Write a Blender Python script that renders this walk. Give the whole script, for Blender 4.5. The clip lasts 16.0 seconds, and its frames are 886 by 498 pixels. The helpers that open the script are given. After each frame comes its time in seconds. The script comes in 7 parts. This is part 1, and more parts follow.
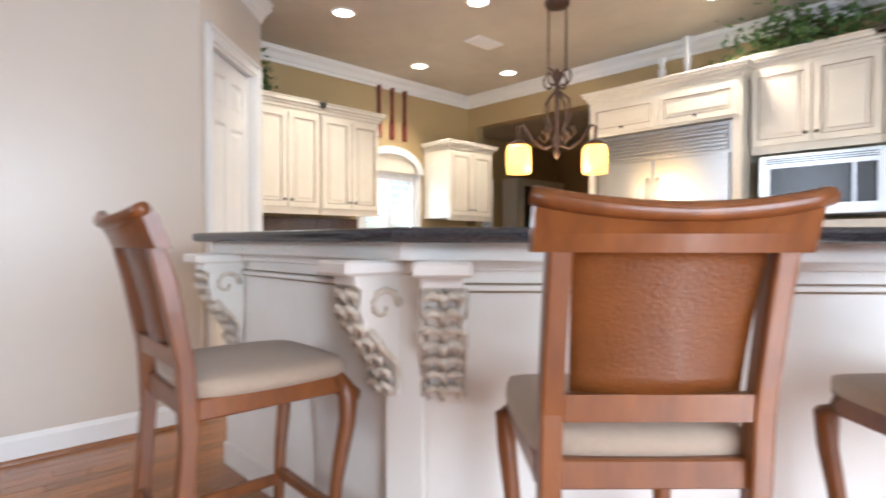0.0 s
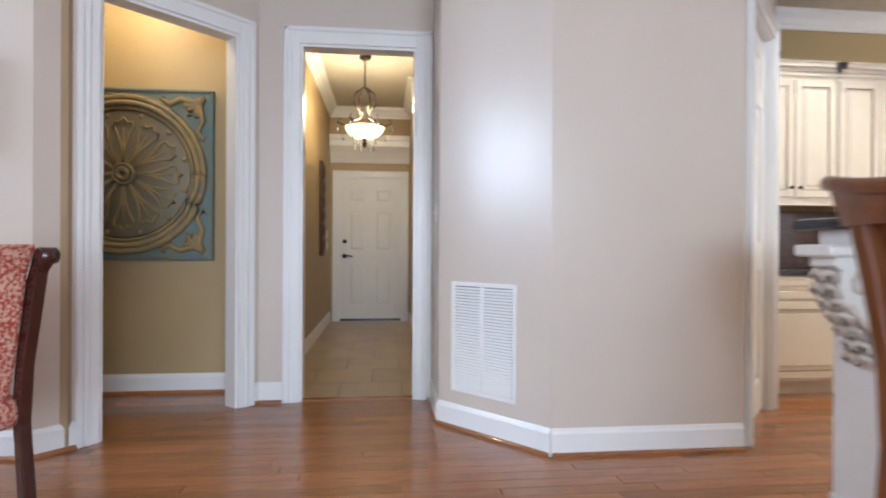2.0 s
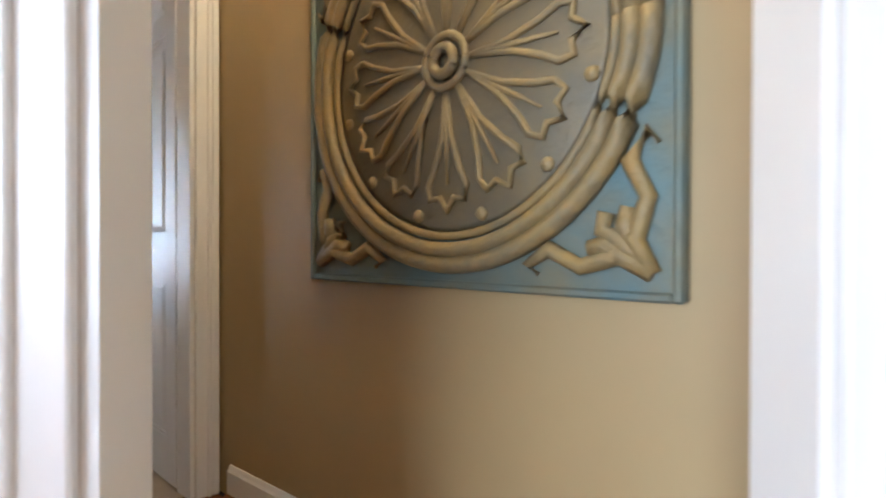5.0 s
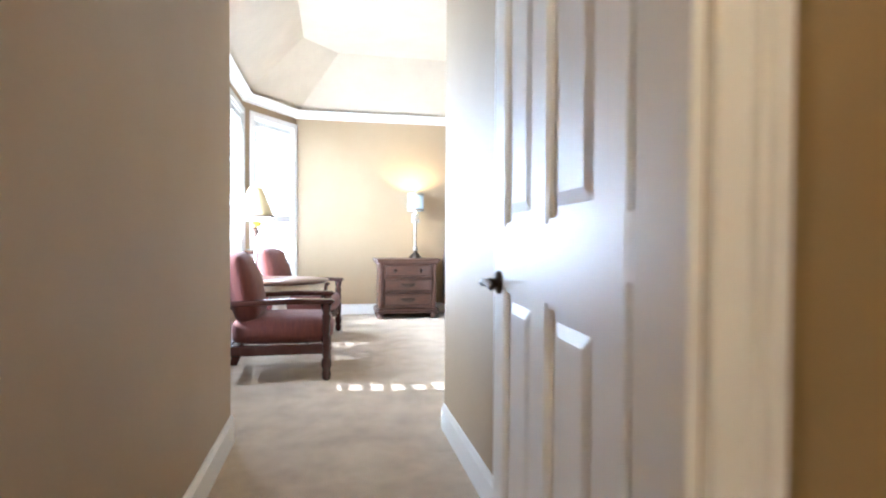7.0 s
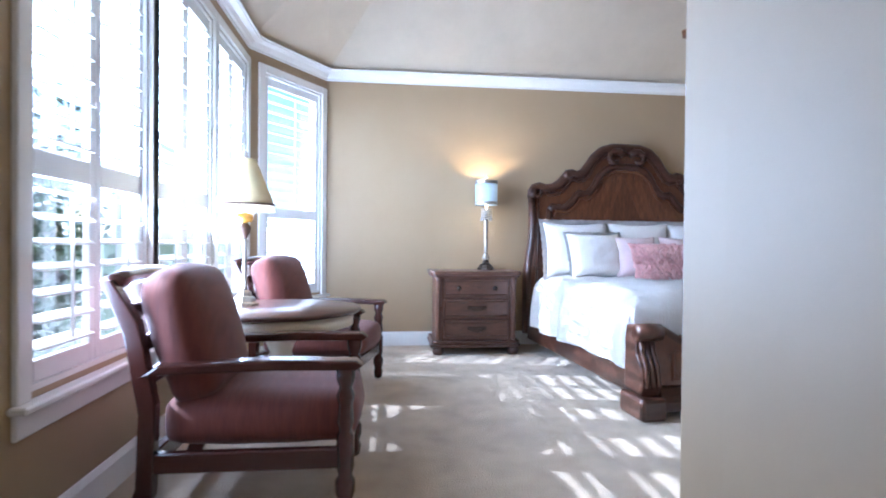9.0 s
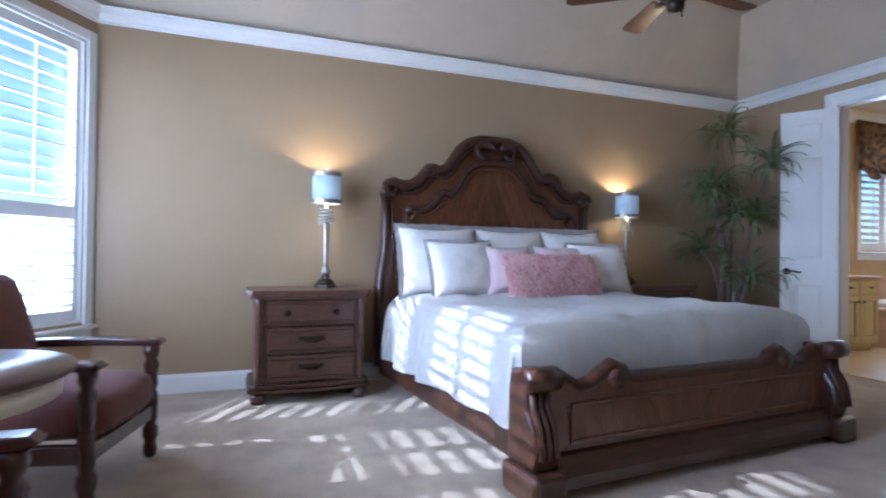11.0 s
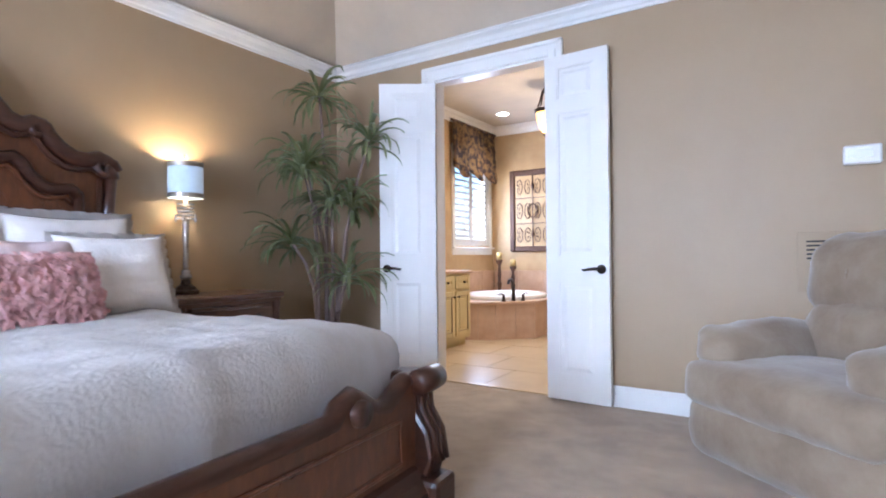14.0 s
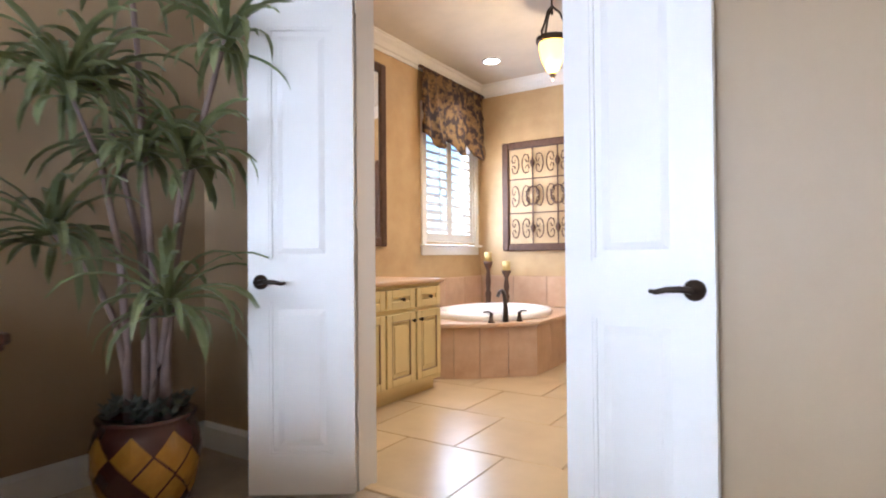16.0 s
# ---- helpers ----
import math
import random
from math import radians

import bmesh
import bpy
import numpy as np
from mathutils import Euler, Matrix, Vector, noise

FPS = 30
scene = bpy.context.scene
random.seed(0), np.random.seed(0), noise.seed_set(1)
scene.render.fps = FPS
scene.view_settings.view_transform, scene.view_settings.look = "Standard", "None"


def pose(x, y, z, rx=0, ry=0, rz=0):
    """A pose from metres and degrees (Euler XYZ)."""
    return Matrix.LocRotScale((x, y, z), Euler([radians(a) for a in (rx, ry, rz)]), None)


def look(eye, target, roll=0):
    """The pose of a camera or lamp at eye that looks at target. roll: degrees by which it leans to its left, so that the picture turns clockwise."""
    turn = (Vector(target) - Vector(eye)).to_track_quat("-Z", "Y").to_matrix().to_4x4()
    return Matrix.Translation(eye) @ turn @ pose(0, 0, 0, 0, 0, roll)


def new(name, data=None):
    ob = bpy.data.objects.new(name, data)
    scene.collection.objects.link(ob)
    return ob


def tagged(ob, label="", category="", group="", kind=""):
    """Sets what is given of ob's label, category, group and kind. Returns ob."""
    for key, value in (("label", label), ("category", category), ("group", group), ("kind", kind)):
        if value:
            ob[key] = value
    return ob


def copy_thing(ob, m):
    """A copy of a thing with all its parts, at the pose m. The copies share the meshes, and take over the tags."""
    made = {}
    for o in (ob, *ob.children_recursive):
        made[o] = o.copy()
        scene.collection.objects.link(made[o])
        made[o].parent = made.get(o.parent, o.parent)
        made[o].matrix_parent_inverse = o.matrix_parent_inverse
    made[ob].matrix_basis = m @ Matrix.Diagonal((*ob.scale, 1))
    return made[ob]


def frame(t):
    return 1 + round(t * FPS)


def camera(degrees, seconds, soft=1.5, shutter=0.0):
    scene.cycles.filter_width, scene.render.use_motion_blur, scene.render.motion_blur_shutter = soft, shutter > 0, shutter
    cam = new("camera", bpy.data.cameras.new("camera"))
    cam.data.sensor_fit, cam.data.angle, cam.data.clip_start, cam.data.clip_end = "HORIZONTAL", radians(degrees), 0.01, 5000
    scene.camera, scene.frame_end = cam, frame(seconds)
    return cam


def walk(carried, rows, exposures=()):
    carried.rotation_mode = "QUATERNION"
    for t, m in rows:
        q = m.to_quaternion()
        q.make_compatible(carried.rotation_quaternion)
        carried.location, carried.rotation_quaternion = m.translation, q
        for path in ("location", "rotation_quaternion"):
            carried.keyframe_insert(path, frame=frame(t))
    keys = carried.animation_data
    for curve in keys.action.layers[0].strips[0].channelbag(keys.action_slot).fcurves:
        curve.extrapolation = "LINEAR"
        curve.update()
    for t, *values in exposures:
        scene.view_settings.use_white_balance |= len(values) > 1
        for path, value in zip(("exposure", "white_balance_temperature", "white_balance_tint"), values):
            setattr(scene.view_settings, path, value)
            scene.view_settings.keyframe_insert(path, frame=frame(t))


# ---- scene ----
# Axes: x east, y north. The hall passage lies north, the bedroom west, its bathroom north of it.
cam = camera(78.3, 16.0, soft=1.9, shutter=0.4)

PATH = [
    (0, (0.243, -0.409, 1.13), (1.624, 1.037, 1.104), 0.1),
    (0.5, (0.102, -0.353, 1.134), (1.135, 1.36, 1.106), -0.0),
    (1, (-0.047, -0.225, 1.107), (0.657, 1.647, 1.09), 0.1),
    (1.5, (-0.237, 0.014, 1.097), (0.187, 1.969, 1.082), 0.2),
    (2, (-0.381, 0.412, 1.055), (-0.17, 2.4, 1.051), 0.3),
    (2.5, (-0.441, 0.902, 1.036), (-0.523, 2.9, 1.036), -0.1),
    (3, (-0.549, 1.405, 1.054), (-0.797, 3.39, 1.047), 0.3),
    (3.5, (-0.687, 1.921, 1.044), (-1.241, 3.842, 1.042), -0.1),
    (3.7, (-0.773, 2.132, 1.049), (-1.41, 4.028, 1.052), -0.1),
    (4.4, (-1.06, 2.85, 1.055), (-1.95, 4.64, 1.05), 0.0),
    (5.1, (-1.32, 3.4, 1.08), (-2.7, 4.92, 1.06), 0.2),
    (5.8, (-1.64, 3.729, 1.112), (-3.26, 4.902, 1.067), 0.5),
    (6, (-1.777, 3.796, 1.11), (-3.472, 4.856, 1.064), 0.4),
    (6.5, (-2.326, 3.946, 1.079), (-4.215, 4.602, 1.038), 0.3),
    (7, (-2.99, 3.992, 1.063), (-4.95, 4.386, 1.022), 0.3),
    (7.5, (-3.574, 4.028, 1.045), (-5.554, 4.309, 1.009), 0.3),
    (8, (-4.113, 3.983, 1.041), (-6.102, 4.196, 1.01), 0.5),
    (8.2, (-4.33, 3.978, 1.043), (-6.318, 4.19, 1.017), 0.5),
    (10.3, (-5.805, 4.307, 1.037), (-7.789, 4.559, 1.039), 0.8),
    (10.5, (-5.9, 4.319, 1.038), (-7.86, 4.719, 1.043), 0.9),
    (11, (-6.136, 4.432, 1.05), (-8.003, 5.147, 1.069), 0.7),
    (11.5, (-6.22, 4.465, 1.033), (-7.96, 5.451, 1.062), 0.6),
    (12, (-6.282, 4.487, 1.024), (-7.867, 5.705, 1.061), 0.3),
    (12.5, (-6.38, 4.618, 1.004), (-7.816, 6.01, 1.045), 0.1),
    (13, (-6.577, 4.995, 1.0), (-7.919, 6.478, 1.044), -0.3),
    (13.5, (-6.814, 5.388, 1.012), (-8.026, 6.979, 1.048), -0.3),
    (14, (-7.019, 5.867, 1.025), (-8.103, 7.547, 1.051), -0.5),
    (14.5, (-7.21, 6.336, 1.036), (-8.29, 8.019, 1.054), -0.5),
    (15, (-7.44, 6.851, 1.02), (-8.503, 8.545, 1.042), -0.7),
    (15.5, (-7.633, 7.316, 1.004), (-8.716, 8.997, 1.035), -0.8),
    (16, (-7.866, 7.781, 1.035), (-8.947, 9.464, 1.059), -0.5),
]
EXPO = [(0, 0.5, 5650, 11), (3.7, 0.38, 5100, 10), (5.8, 2.0, 5350, 8), (8.2, 1.68, 4850, 11), (10.3, 0.38, 4600, 15), (11.5, 0.66, 4750, 16), (12.5, 1.13, 4850, 17), (14, 1.48, 5000, 17), (16, 1.52, 5400, 16)]
walk(cam, [(t, look(e, g, r)) for t, e, g, r in PATH], EXPO)

# ---- world, sun and large lights ----
world = bpy.data.worlds.new("world")
scene.world = world
world.use_nodes = True
sky = world.node_tree.nodes.new("ShaderNodeTexSky")
sky.sky_type, sky.sun_disc = "NISHITA", False
SUN_EL, SUN_AZ = 30.5, 188.0
sky.sun_elevation, sky.sun_rotation = radians(SUN_EL), radians(SUN_AZ)
world.node_tree.links.new(sky.outputs[0], world.node_tree.nodes["Background"].inputs[0])
world.node_tree.nodes["Background"].inputs[1].default_value = 0.15
sun = new("sun", bpy.data.lights.new("sun", "SUN"))
sun.data.energy, sun.data.angle, sun.data.color = 5.0, radians(0.5), (1.0, 0.95, 0.86)
az, el = radians(SUN_AZ), radians(SUN_EL)
sun.matrix_world = look((0, 0, 20), (-math.sin(az) * math.cos(el), -math.cos(az) * math.cos(el), 20 - math.sin(el)))


def area_light(name, eye, target, w, h, watts, colour=(1, 1, 1)):
    ob = new(name, bpy.data.lights.new(name, "AREA"))
    ob.data.shape, ob.data.size, ob.data.size_y, ob.data.energy, ob.data.color = "RECTANGLE", w, h, watts, colour
    ob.matrix_world = look(eye, target)
    return ob


def point_light(name, p, watts, colour=(1, 0.78, 0.5), r=0.05):
    ob = new(name, bpy.data.lights.new(name, "POINT"))
    ob.data.energy, ob.data.color, ob.data.shadow_soft_size = watts, colour, r
    ob.location = p
    return ob


DAY = (0.86, 0.93, 1.0)
area_light("window_light", (-8.2, 2.86, 1.55), (-8.2, 6, 2.2), 2.7, 1.9, 175, DAY)
area_light("window_light", (-10.3, 3.2, 1.55), (-8.6, 6.0, 1.3), 0.7, 1.9, 22, DAY)
area_light("window_light", (0.2, -3.85, 1.5), (0.2, 0, 1.3), 4.2, 2.3, 220, DAY)
area_light("window_light", (-4.95, 2.75, 2.35), (0, 2.85, 2.35), 0.8, 1.2, 75, DAY)
area_light("window_light", (-10.86, 12.75, 1.6), (-9, 12.75, 1.4), 0.7, 1.0, 12, DAY)
area_light("window_light", (4.3, 4.75, 1.5), (4.3, 2, 1.3), 0.6, 0.7, 10, DAY)

# ---- materials ----
def material(name, colour, rough=0.5, metal=0.0, colour2=None, scale=6.0, bump=0.0, bump_scale=80.0, spread=0.5, stretch=(1, 1, 1),
             emit=0.0, emit_colour=None, coat=0.0, sheen=0.0, alpha=1.0, glass=0.0, per_object=0.0, detail=6.0):
    """A surface with colour drift at one scale and relief at a finer one."""
    m = bpy.data.materials.new(name)
    m.use_nodes = True
    nt = m.node_tree
    n, l = nt.nodes, nt.links
    b = n["Principled BSDF"]
    b.inputs["Roughness"].default_value, b.inputs["Metallic"].default_value = rough, metal
    b.inputs["Coat Weight"].default_value, b.inputs["Sheen Weight"].default_value = coat, sheen
    b.inputs["Transmission Weight"].default_value, b.inputs["Alpha"].default_value = glass, alpha
    tc = n.new("ShaderNodeTexCoord")
    mp = n.new("ShaderNodeMapping")
    mp.inputs["Scale"].default_value = stretch
    l.new(tc.outputs["Object"], mp.inputs["Vector"])
    c2 = colour2 or tuple(min(1, c * 0.86) for c in colour)
    tex = n.new("ShaderNodeTexNoise")
    tex.inputs["Scale"].default_value, tex.inputs["Detail"].default_value, tex.inputs["Roughness"].default_value = scale, detail, 0.6
    l.new(mp.outputs[0], tex.inputs["Vector"])
    ramp = n.new("ShaderNodeValToRGB")
    ramp.color_ramp.elements[0].position, ramp.color_ramp.elements[1].position = 0.5 - spread / 2, 0.5 + spread / 2
    ramp.color_ramp.elements[0].color, ramp.color_ramp.elements[1].color = (*colour, 1), (*c2, 1)
    l.new(tex.outputs["Fac"], ramp.inputs[0])
    out = ramp.outputs[0]
    if per_object:
        info = n.new("ShaderNodeObjectInfo")
        geo = n.new("ShaderNodeNewGeometry")
        add = n.new("ShaderNodeMath")
        add.operation = "ADD"
        l.new(info.outputs["Random"], add.inputs[0])
        l.new(geo.outputs["Random Per Island"], add.inputs[1])
        rng = n.new("ShaderNodeMapRange")
        rng.inputs["From Max"].default_value = 2.0
        rng.inputs["To Min"].default_value, rng.inputs["To Max"].default_value = 1 - per_object, 1 + per_object
        l.new(add.outputs[0], rng.inputs["Value"])
        hsv = n.new("ShaderNodeHueSaturation")
        l.new(rng.outputs[0], hsv.inputs["Value"])
        l.new(out, hsv.inputs["Color"])
        out = hsv.outputs[0]
    l.new(out, b.inputs["Base Color"])
    if bump:
        t2 = n.new("ShaderNodeTexNoise")
        t2.inputs["Scale"].default_value, t2.inputs["Detail"].default_value = bump_scale, 5
        l.new(mp.outputs[0], t2.inputs["Vector"])
        bp = n.new("ShaderNodeBump")
        bp.inputs["Strength"].default_value, bp.inputs["Distance"].default_value = bump, 0.01
        l.new(t2.outputs["Fac"], bp.inputs["Height"])
        l.new(bp.outputs[0], b.inputs["Normal"])
    if emit:
        b.inputs["Emission Color"].default_value = (*(emit_colour or colour), 1)
        b.inputs["Emission Strength"].default_value = emit
    return m


M_GREIGE = material("greige_paint", (0.60, 0.53, 0.45), 0.28, colour2=(0.57, 0.50, 0.42), scale=2, bump=0.05, bump_scale=220)
M_GOLD = material("gold_paint", (0.42, 0.31, 0.15), 0.5, colour2=(0.39, 0.285, 0.135), scale=2, bump=0.05, bump_scale=220)
M_TAN = material("tan_paint", (0.37, 0.270, 0.158), 0.50, colour2=(0.345, 0.245, 0.136), scale=2, bump=0.05, bump_scale=220)
M_BATH = material("mottled_bath_plaster", (0.58, 0.42, 0.22), 0.5, colour2=(0.38, 0.25, 0.115), scale=3.5, bump=0.12, bump_scale=30, spread=0.7)
M_CEIL = material("ceiling_paint", (0.60, 0.54, 0.45), 0.7, scale=3, bump=0.05, bump_scale=150)
M_TRAY = material("tray_ceiling_paint", (0.56, 0.47, 0.35), 0.7, scale=3, bump=0.05, bump_scale=150)
M_TRIM = material("white_trim_paint", (0.80, 0.79, 0.76), 0.3, colour2=(0.76, 0.75, 0.72), scale=4, bump=0.02, bump_scale=60)
M_DOORW = material("white_door_paint", (0.78, 0.76, 0.72), 0.40, colour2=(0.74, 0.72, 0.68), scale=4, bump=0.02, bump_scale=60)
M_CAB = material("cream_glazed_cabinet", (0.76, 0.70, 0.58), 0.35, colour2=(0.70, 0.63, 0.50), scale=5, bump=0.03, bump_scale=60)
M_ISLAND = material("antiqued_white_paint", (0.76, 0.73, 0.68), 0.35, colour2=(0.70, 0.65, 0.57), scale=4, bump=0.03, bump_scale=60)
M_GLAZE = material("brown_glaze", (0.34, 0.25, 0.16), 0.5)
M_CORBEL = material("antiqued_carving", (0.72, 0.66, 0.56), 0.4, colour2=(0.42, 0.33, 0.23), scale=26, bump=0.3, bump_scale=50, spread=0.45)
M_GRANITE = material("black_granite", (0.012, 0.012, 0.014), 0.08, colour2=(0.06, 0.06, 0.065), scale=160, spread=0.3)
M_FLOOR = material("oak_floor", (0.36, 0.150, 0.052), 0.24, colour2=(0.20, 0.075, 0.026), scale=5, stretch=(1.2, 14, 8), bump=0.06, bump_scale=18, per_object=0.30, coat=0.25)
M_TRAV = material("travertine", (0.58, 0.45, 0.27), 0.28, colour2=(0.40, 0.29, 0.16), scale=3.2, bump=0.05, bump_scale=25, per_object=0.16, spread=0.8)
M_TUBTILE = material("tub_tile", (0.60, 0.42, 0.28), 0.3, colour2=(0.45, 0.29, 0.18), scale=6, bump=0.05, bump_scale=30, per_object=0.1)
M_GROUT = material("grout", (0.40, 0.33, 0.24), 0.9, scale=30)
M_CARPET = material("beige_carpet", (0.52, 0.41, 0.28), 0.95, colour2=(0.34, 0.255, 0.165), scale=4.5, bump=1.0, bump_scale=120, spread=0.35, detail=10, sheen=0.3)
M_MAHOG = material("carved_dark_mahogany", (0.075, 0.028, 0.015), 0.3, colour2=(0.026, 0.010, 0.006), scale=7, stretch=(3, 1, 5), bump=0.12, bump_scale=25, coat=0.2)
M_MAHOGP = material("figured_mahogany_veneer", (0.17, 0.060, 0.023), 0.3, colour2=(0.060, 0.021, 0.010), scale=5, stretch=(2, 7, 2), bump=0.05, bump_scale=20, coat=0.25, per_object=0.35)
M_NSTAND = material("walnut_nightstand", (0.12, 0.052, 0.030), 0.32, colour2=(0.042, 0.018, 0.012), scale=6, stretch=(2, 2, 9), bump=0.06, bump_scale=25, coat=0.2)
M_CHWOOD = material("cherry_chair_wood", (0.060, 0.018, 0.012), 0.25, colour2=(0.035, 0.010, 0.008), scale=6, coat=0.3)
M_STOOLW = material("honey_brown_wood", (0.22, 0.074, 0.017), 0.33, colour2=(0.11, 0.033, 0.009), scale=5, stretch=(4, 4, 1), bump=0.04, bump_scale=25, coat=0.12)
M_LEATHER = material("tooled_brown_leather", (0.25, 0.085, 0.020), 0.27, colour2=(0.13, 0.040, 0.011), scale=4, bump=0.22, bump_scale=120, coat=0.1)
M_TAUPE = material("taupe_seat_fabric", (0.38, 0.29, 0.21), 0.85, colour2=(0.33, 0.25, 0.18), scale=60, bump=0.3, bump_scale=400, sheen=0.2)
M_RUST = material("rust_velvet_stripe", (0.155, 0.033, 0.018), 0.75, colour2=(0.085, 0.017, 0.012), scale=9, stretch=(1, 9, 1), bump=0.2, bump_scale=120, sheen=0.15)
M_REDFAB = material("red_damask", (0.38, 0.050, 0.030), 0.7, colour2=(0.66, 0.42, 0.30), scale=75, bump=0.2, bump_scale=200, spread=0.14, detail=3)
M_WHITEFUR = material("pale_faux_fur", (0.90, 0.88, 0.86), 0.9, colour2=(0.80, 0.75, 0.70), scale=5, stretch=(1, 1.7, 0.7), bump=0.7, bump_scale=70, spread=0.45, sheen=0.4, detail=9)
M_LINEN = material("white_linen", (0.80, 0.77, 0.74), 0.85, colour2=(0.72, 0.68, 0.65), scale=8, bump=0.3, bump_scale=120, sheen=0.2)
M_PINKP = material("pale_pink_linen", (0.74, 0.60, 0.60), 0.85, scale=8, bump=0.3, bump_scale=120, sheen=0.2)
M_ROSEFUR = material("rose_shag", (0.52, 0.23, 0.22), 0.9, colour2=(0.70, 0.44, 0.42), scale=14, bump=0.8, bump_scale=60, sheen=0.3, per_object=0.25)
M_SUEDE = material("tan_microsuede", (0.32, 0.25, 0.17), 0.85, colour2=(0.18, 0.125, 0.075), scale=4, bump=0.2, bump_scale=40, sheen=0.4)
M_BRONZE = material("oil_rubbed_bronze", (0.035, 0.026, 0.021), 0.35, metal=0.8, colour2=(0.07, 0.05, 0.035), scale=20)
M_IRON = material("rusty_brown_iron", (0.11, 0.055, 0.030), 0.55, metal=0.3, colour2=(0.06, 0.03, 0.018), scale=25, bump=0.2)
M_STEEL = material("brushed_steel", (0.55, 0.55, 0.54), 0.3, metal=1.0, scale=4, stretch=(1, 1, 40))
M_BLACK = material("black_enamel", (0.012, 0.012, 0.013), 0.25)
M_DARKGAP = material("dark_slot", (0.02, 0.018, 0.016), 0.8)
M_SHADE = material("pale_blue_shade", (0.45, 0.55, 0.60), 0.8, scale=30, bump=0.1, bump_scale=200, emit=0.12, emit_colour=(0.8, 0.85, 0.85))
M_SHADEIN = material("lit_shade_lining", (0.9, 0.72, 0.4), 0.8, emit=1.6, emit_colour=(1.0, 0.68, 0.3))
M_AMBER = material("amber_glass_lit", (0.9, 0.6, 0.2), 0.4, emit=2.2, emit_colour=(1.0, 0.50, 0.07))
M_BOWL = material("alabaster_bowl_lit", (0.95, 0.85, 0.6), 0.4, emit=3.5, emit_colour=(1.0, 0.78, 0.40))
M_CAN = material("lit_downlight", (1, 0.95, 0.85), 0.5, emit=14, emit_colour=(1.0, 0.90, 0.72))
M_CREAMSH = material("cream_lamp_shade", (0.80, 0.66, 0.38), 0.8, colour2=(0.74, 0.58, 0.30), scale=9)
M_CRYSTAL = material("clear_crystal", (0.85, 0.85, 0.83), 0.08, metal=0.0, glass=0.6, scale=3)
M_SILVER = material("antique_silver", (0.50, 0.47, 0.42), 0.3, metal=0.8, colour2=(0.28, 0.24, 0.19), scale=30)
M_LEAF = material("strap_leaf", (0.14, 0.20, 0.07), 0.32, colour2=(0.38, 0.40, 0.20), scale=6, per_object=0.4)
M_BARK = material("grey_brown_cane", (0.16, 0.11, 0.09), 0.85, colour2=(0.26, 0.19, 0.16), scale=12, bump=0.4, bump_scale=40)
M_SUCC = material("blue_green_succulent", (0.13, 0.17, 0.13), 0.6, colour2=(0.28, 0.30, 0.24), scale=20, per_object=0.3)
M_IVY = material("green_ivy", (0.05, 0.11, 0.03), 0.5, colour2=(0.12, 0.19, 0.05), scale=9, per_object=0.4)
M_POTD = material("dark_plum_glaze", (0.06, 0.022, 0.018), 0.2, colour2=(0.09, 0.03, 0.02), scale=8, coat=0.4)
M_POTY = material("ochre_glaze", (0.52, 0.27, 0.035), 0.22, colour2=(0.36, 0.16, 0.02), scale=12, coat=0.4)
M_TUB = material("white_acrylic", (0.85, 0.83, 0.79), 0.12, colour2=(0.83, 0.81, 0.77), scale=2)
M_VANITY = material("butter_yellow_cabinet", (0.66, 0.55, 0.28), 0.4, colour2=(0.60, 0.49, 0.24), scale=5)
M_VALANCE = material("brown_gold_damask", (0.055, 0.032, 0.030), 0.7, colour2=(0.32, 0.19, 0.07), scale=13, spread=0.14, bump=0.2, detail=2)
M_ARTBLUE = material("weathered_teal_metal", (0.095, 0.19, 0.22), 0.5, metal=0.25, colour2=(0.20, 0.17, 0.09), scale=5, bump=0.3, bump_scale=40, spread=0.6)
M_ARTGOLD = material("aged_gold_metal", (0.34, 0.225, 0.065), 0.55, metal=0.15, colour2=(0.15, 0.14, 0.10), scale=10, bump=0.6, bump_scale=45, spread=0.6)
M_ARTFIELD = material("aged_bronze_field", (0.22, 0.16, 0.068), 0.5, metal=0.3, colour2=(0.12, 0.12, 0.10), scale=6, bump=0.3, bump_scale=50, spread=0.6)
M_GLASS = material("window_glass", (0.9, 0.95, 0.95), 0.02, glass=1.0)
M_LOUVER = material("white_shutter_paint", (0.80, 0.80, 0.79), 0.35, scale=4)
M_PAPER = material("cream_paper", (0.72, 0.70, 0.62), 0.8, colour2=(0.62, 0.60, 0.53), scale=8)
M_INK = material("black_ink", (0.02, 0.02, 0.022), 0.6)
M_CANDLE = material("ochre_candle_wax", (0.55, 0.40, 0.14), 0.5)
M_REDWOOD = material("red_brown_carved_wood", (0.22, 0.035, 0.02), 0.4, colour2=(0.12, 0.02, 0.012), scale=9)
M_MIRROR = material("mirror_silver", (0.9, 0.9, 0.9), 0.02, metal=1.0, colour2=(0.9, 0.9, 0.9))
M_LAWN = material("lawn", (0.06, 0.10, 0.03), 0.9, colour2=(0.09, 0.12, 0.04), scale=3)
M_HEDGE = material("hedge_leaf", (0.05, 0.10, 0.035), 0.7, colour2=(0.09, 0.15, 0.05), scale=4, per_object=0.4)
M_EXT = material("sky_block_brown", (0.45, 0.36, 0.30), 0.8, scale=6)


# ---- mesh helpers ----
def link_mesh(name, bm, mat, smooth=False):
    me = bpy.data.meshes.new(name)
    bm.normal_update()
    bm.to_mesh(me)
    bm.free()
    me.materials.append(mat)
    if smooth:
        for p in me.polygons:
            p.use_smooth = True
    return new(name, me)


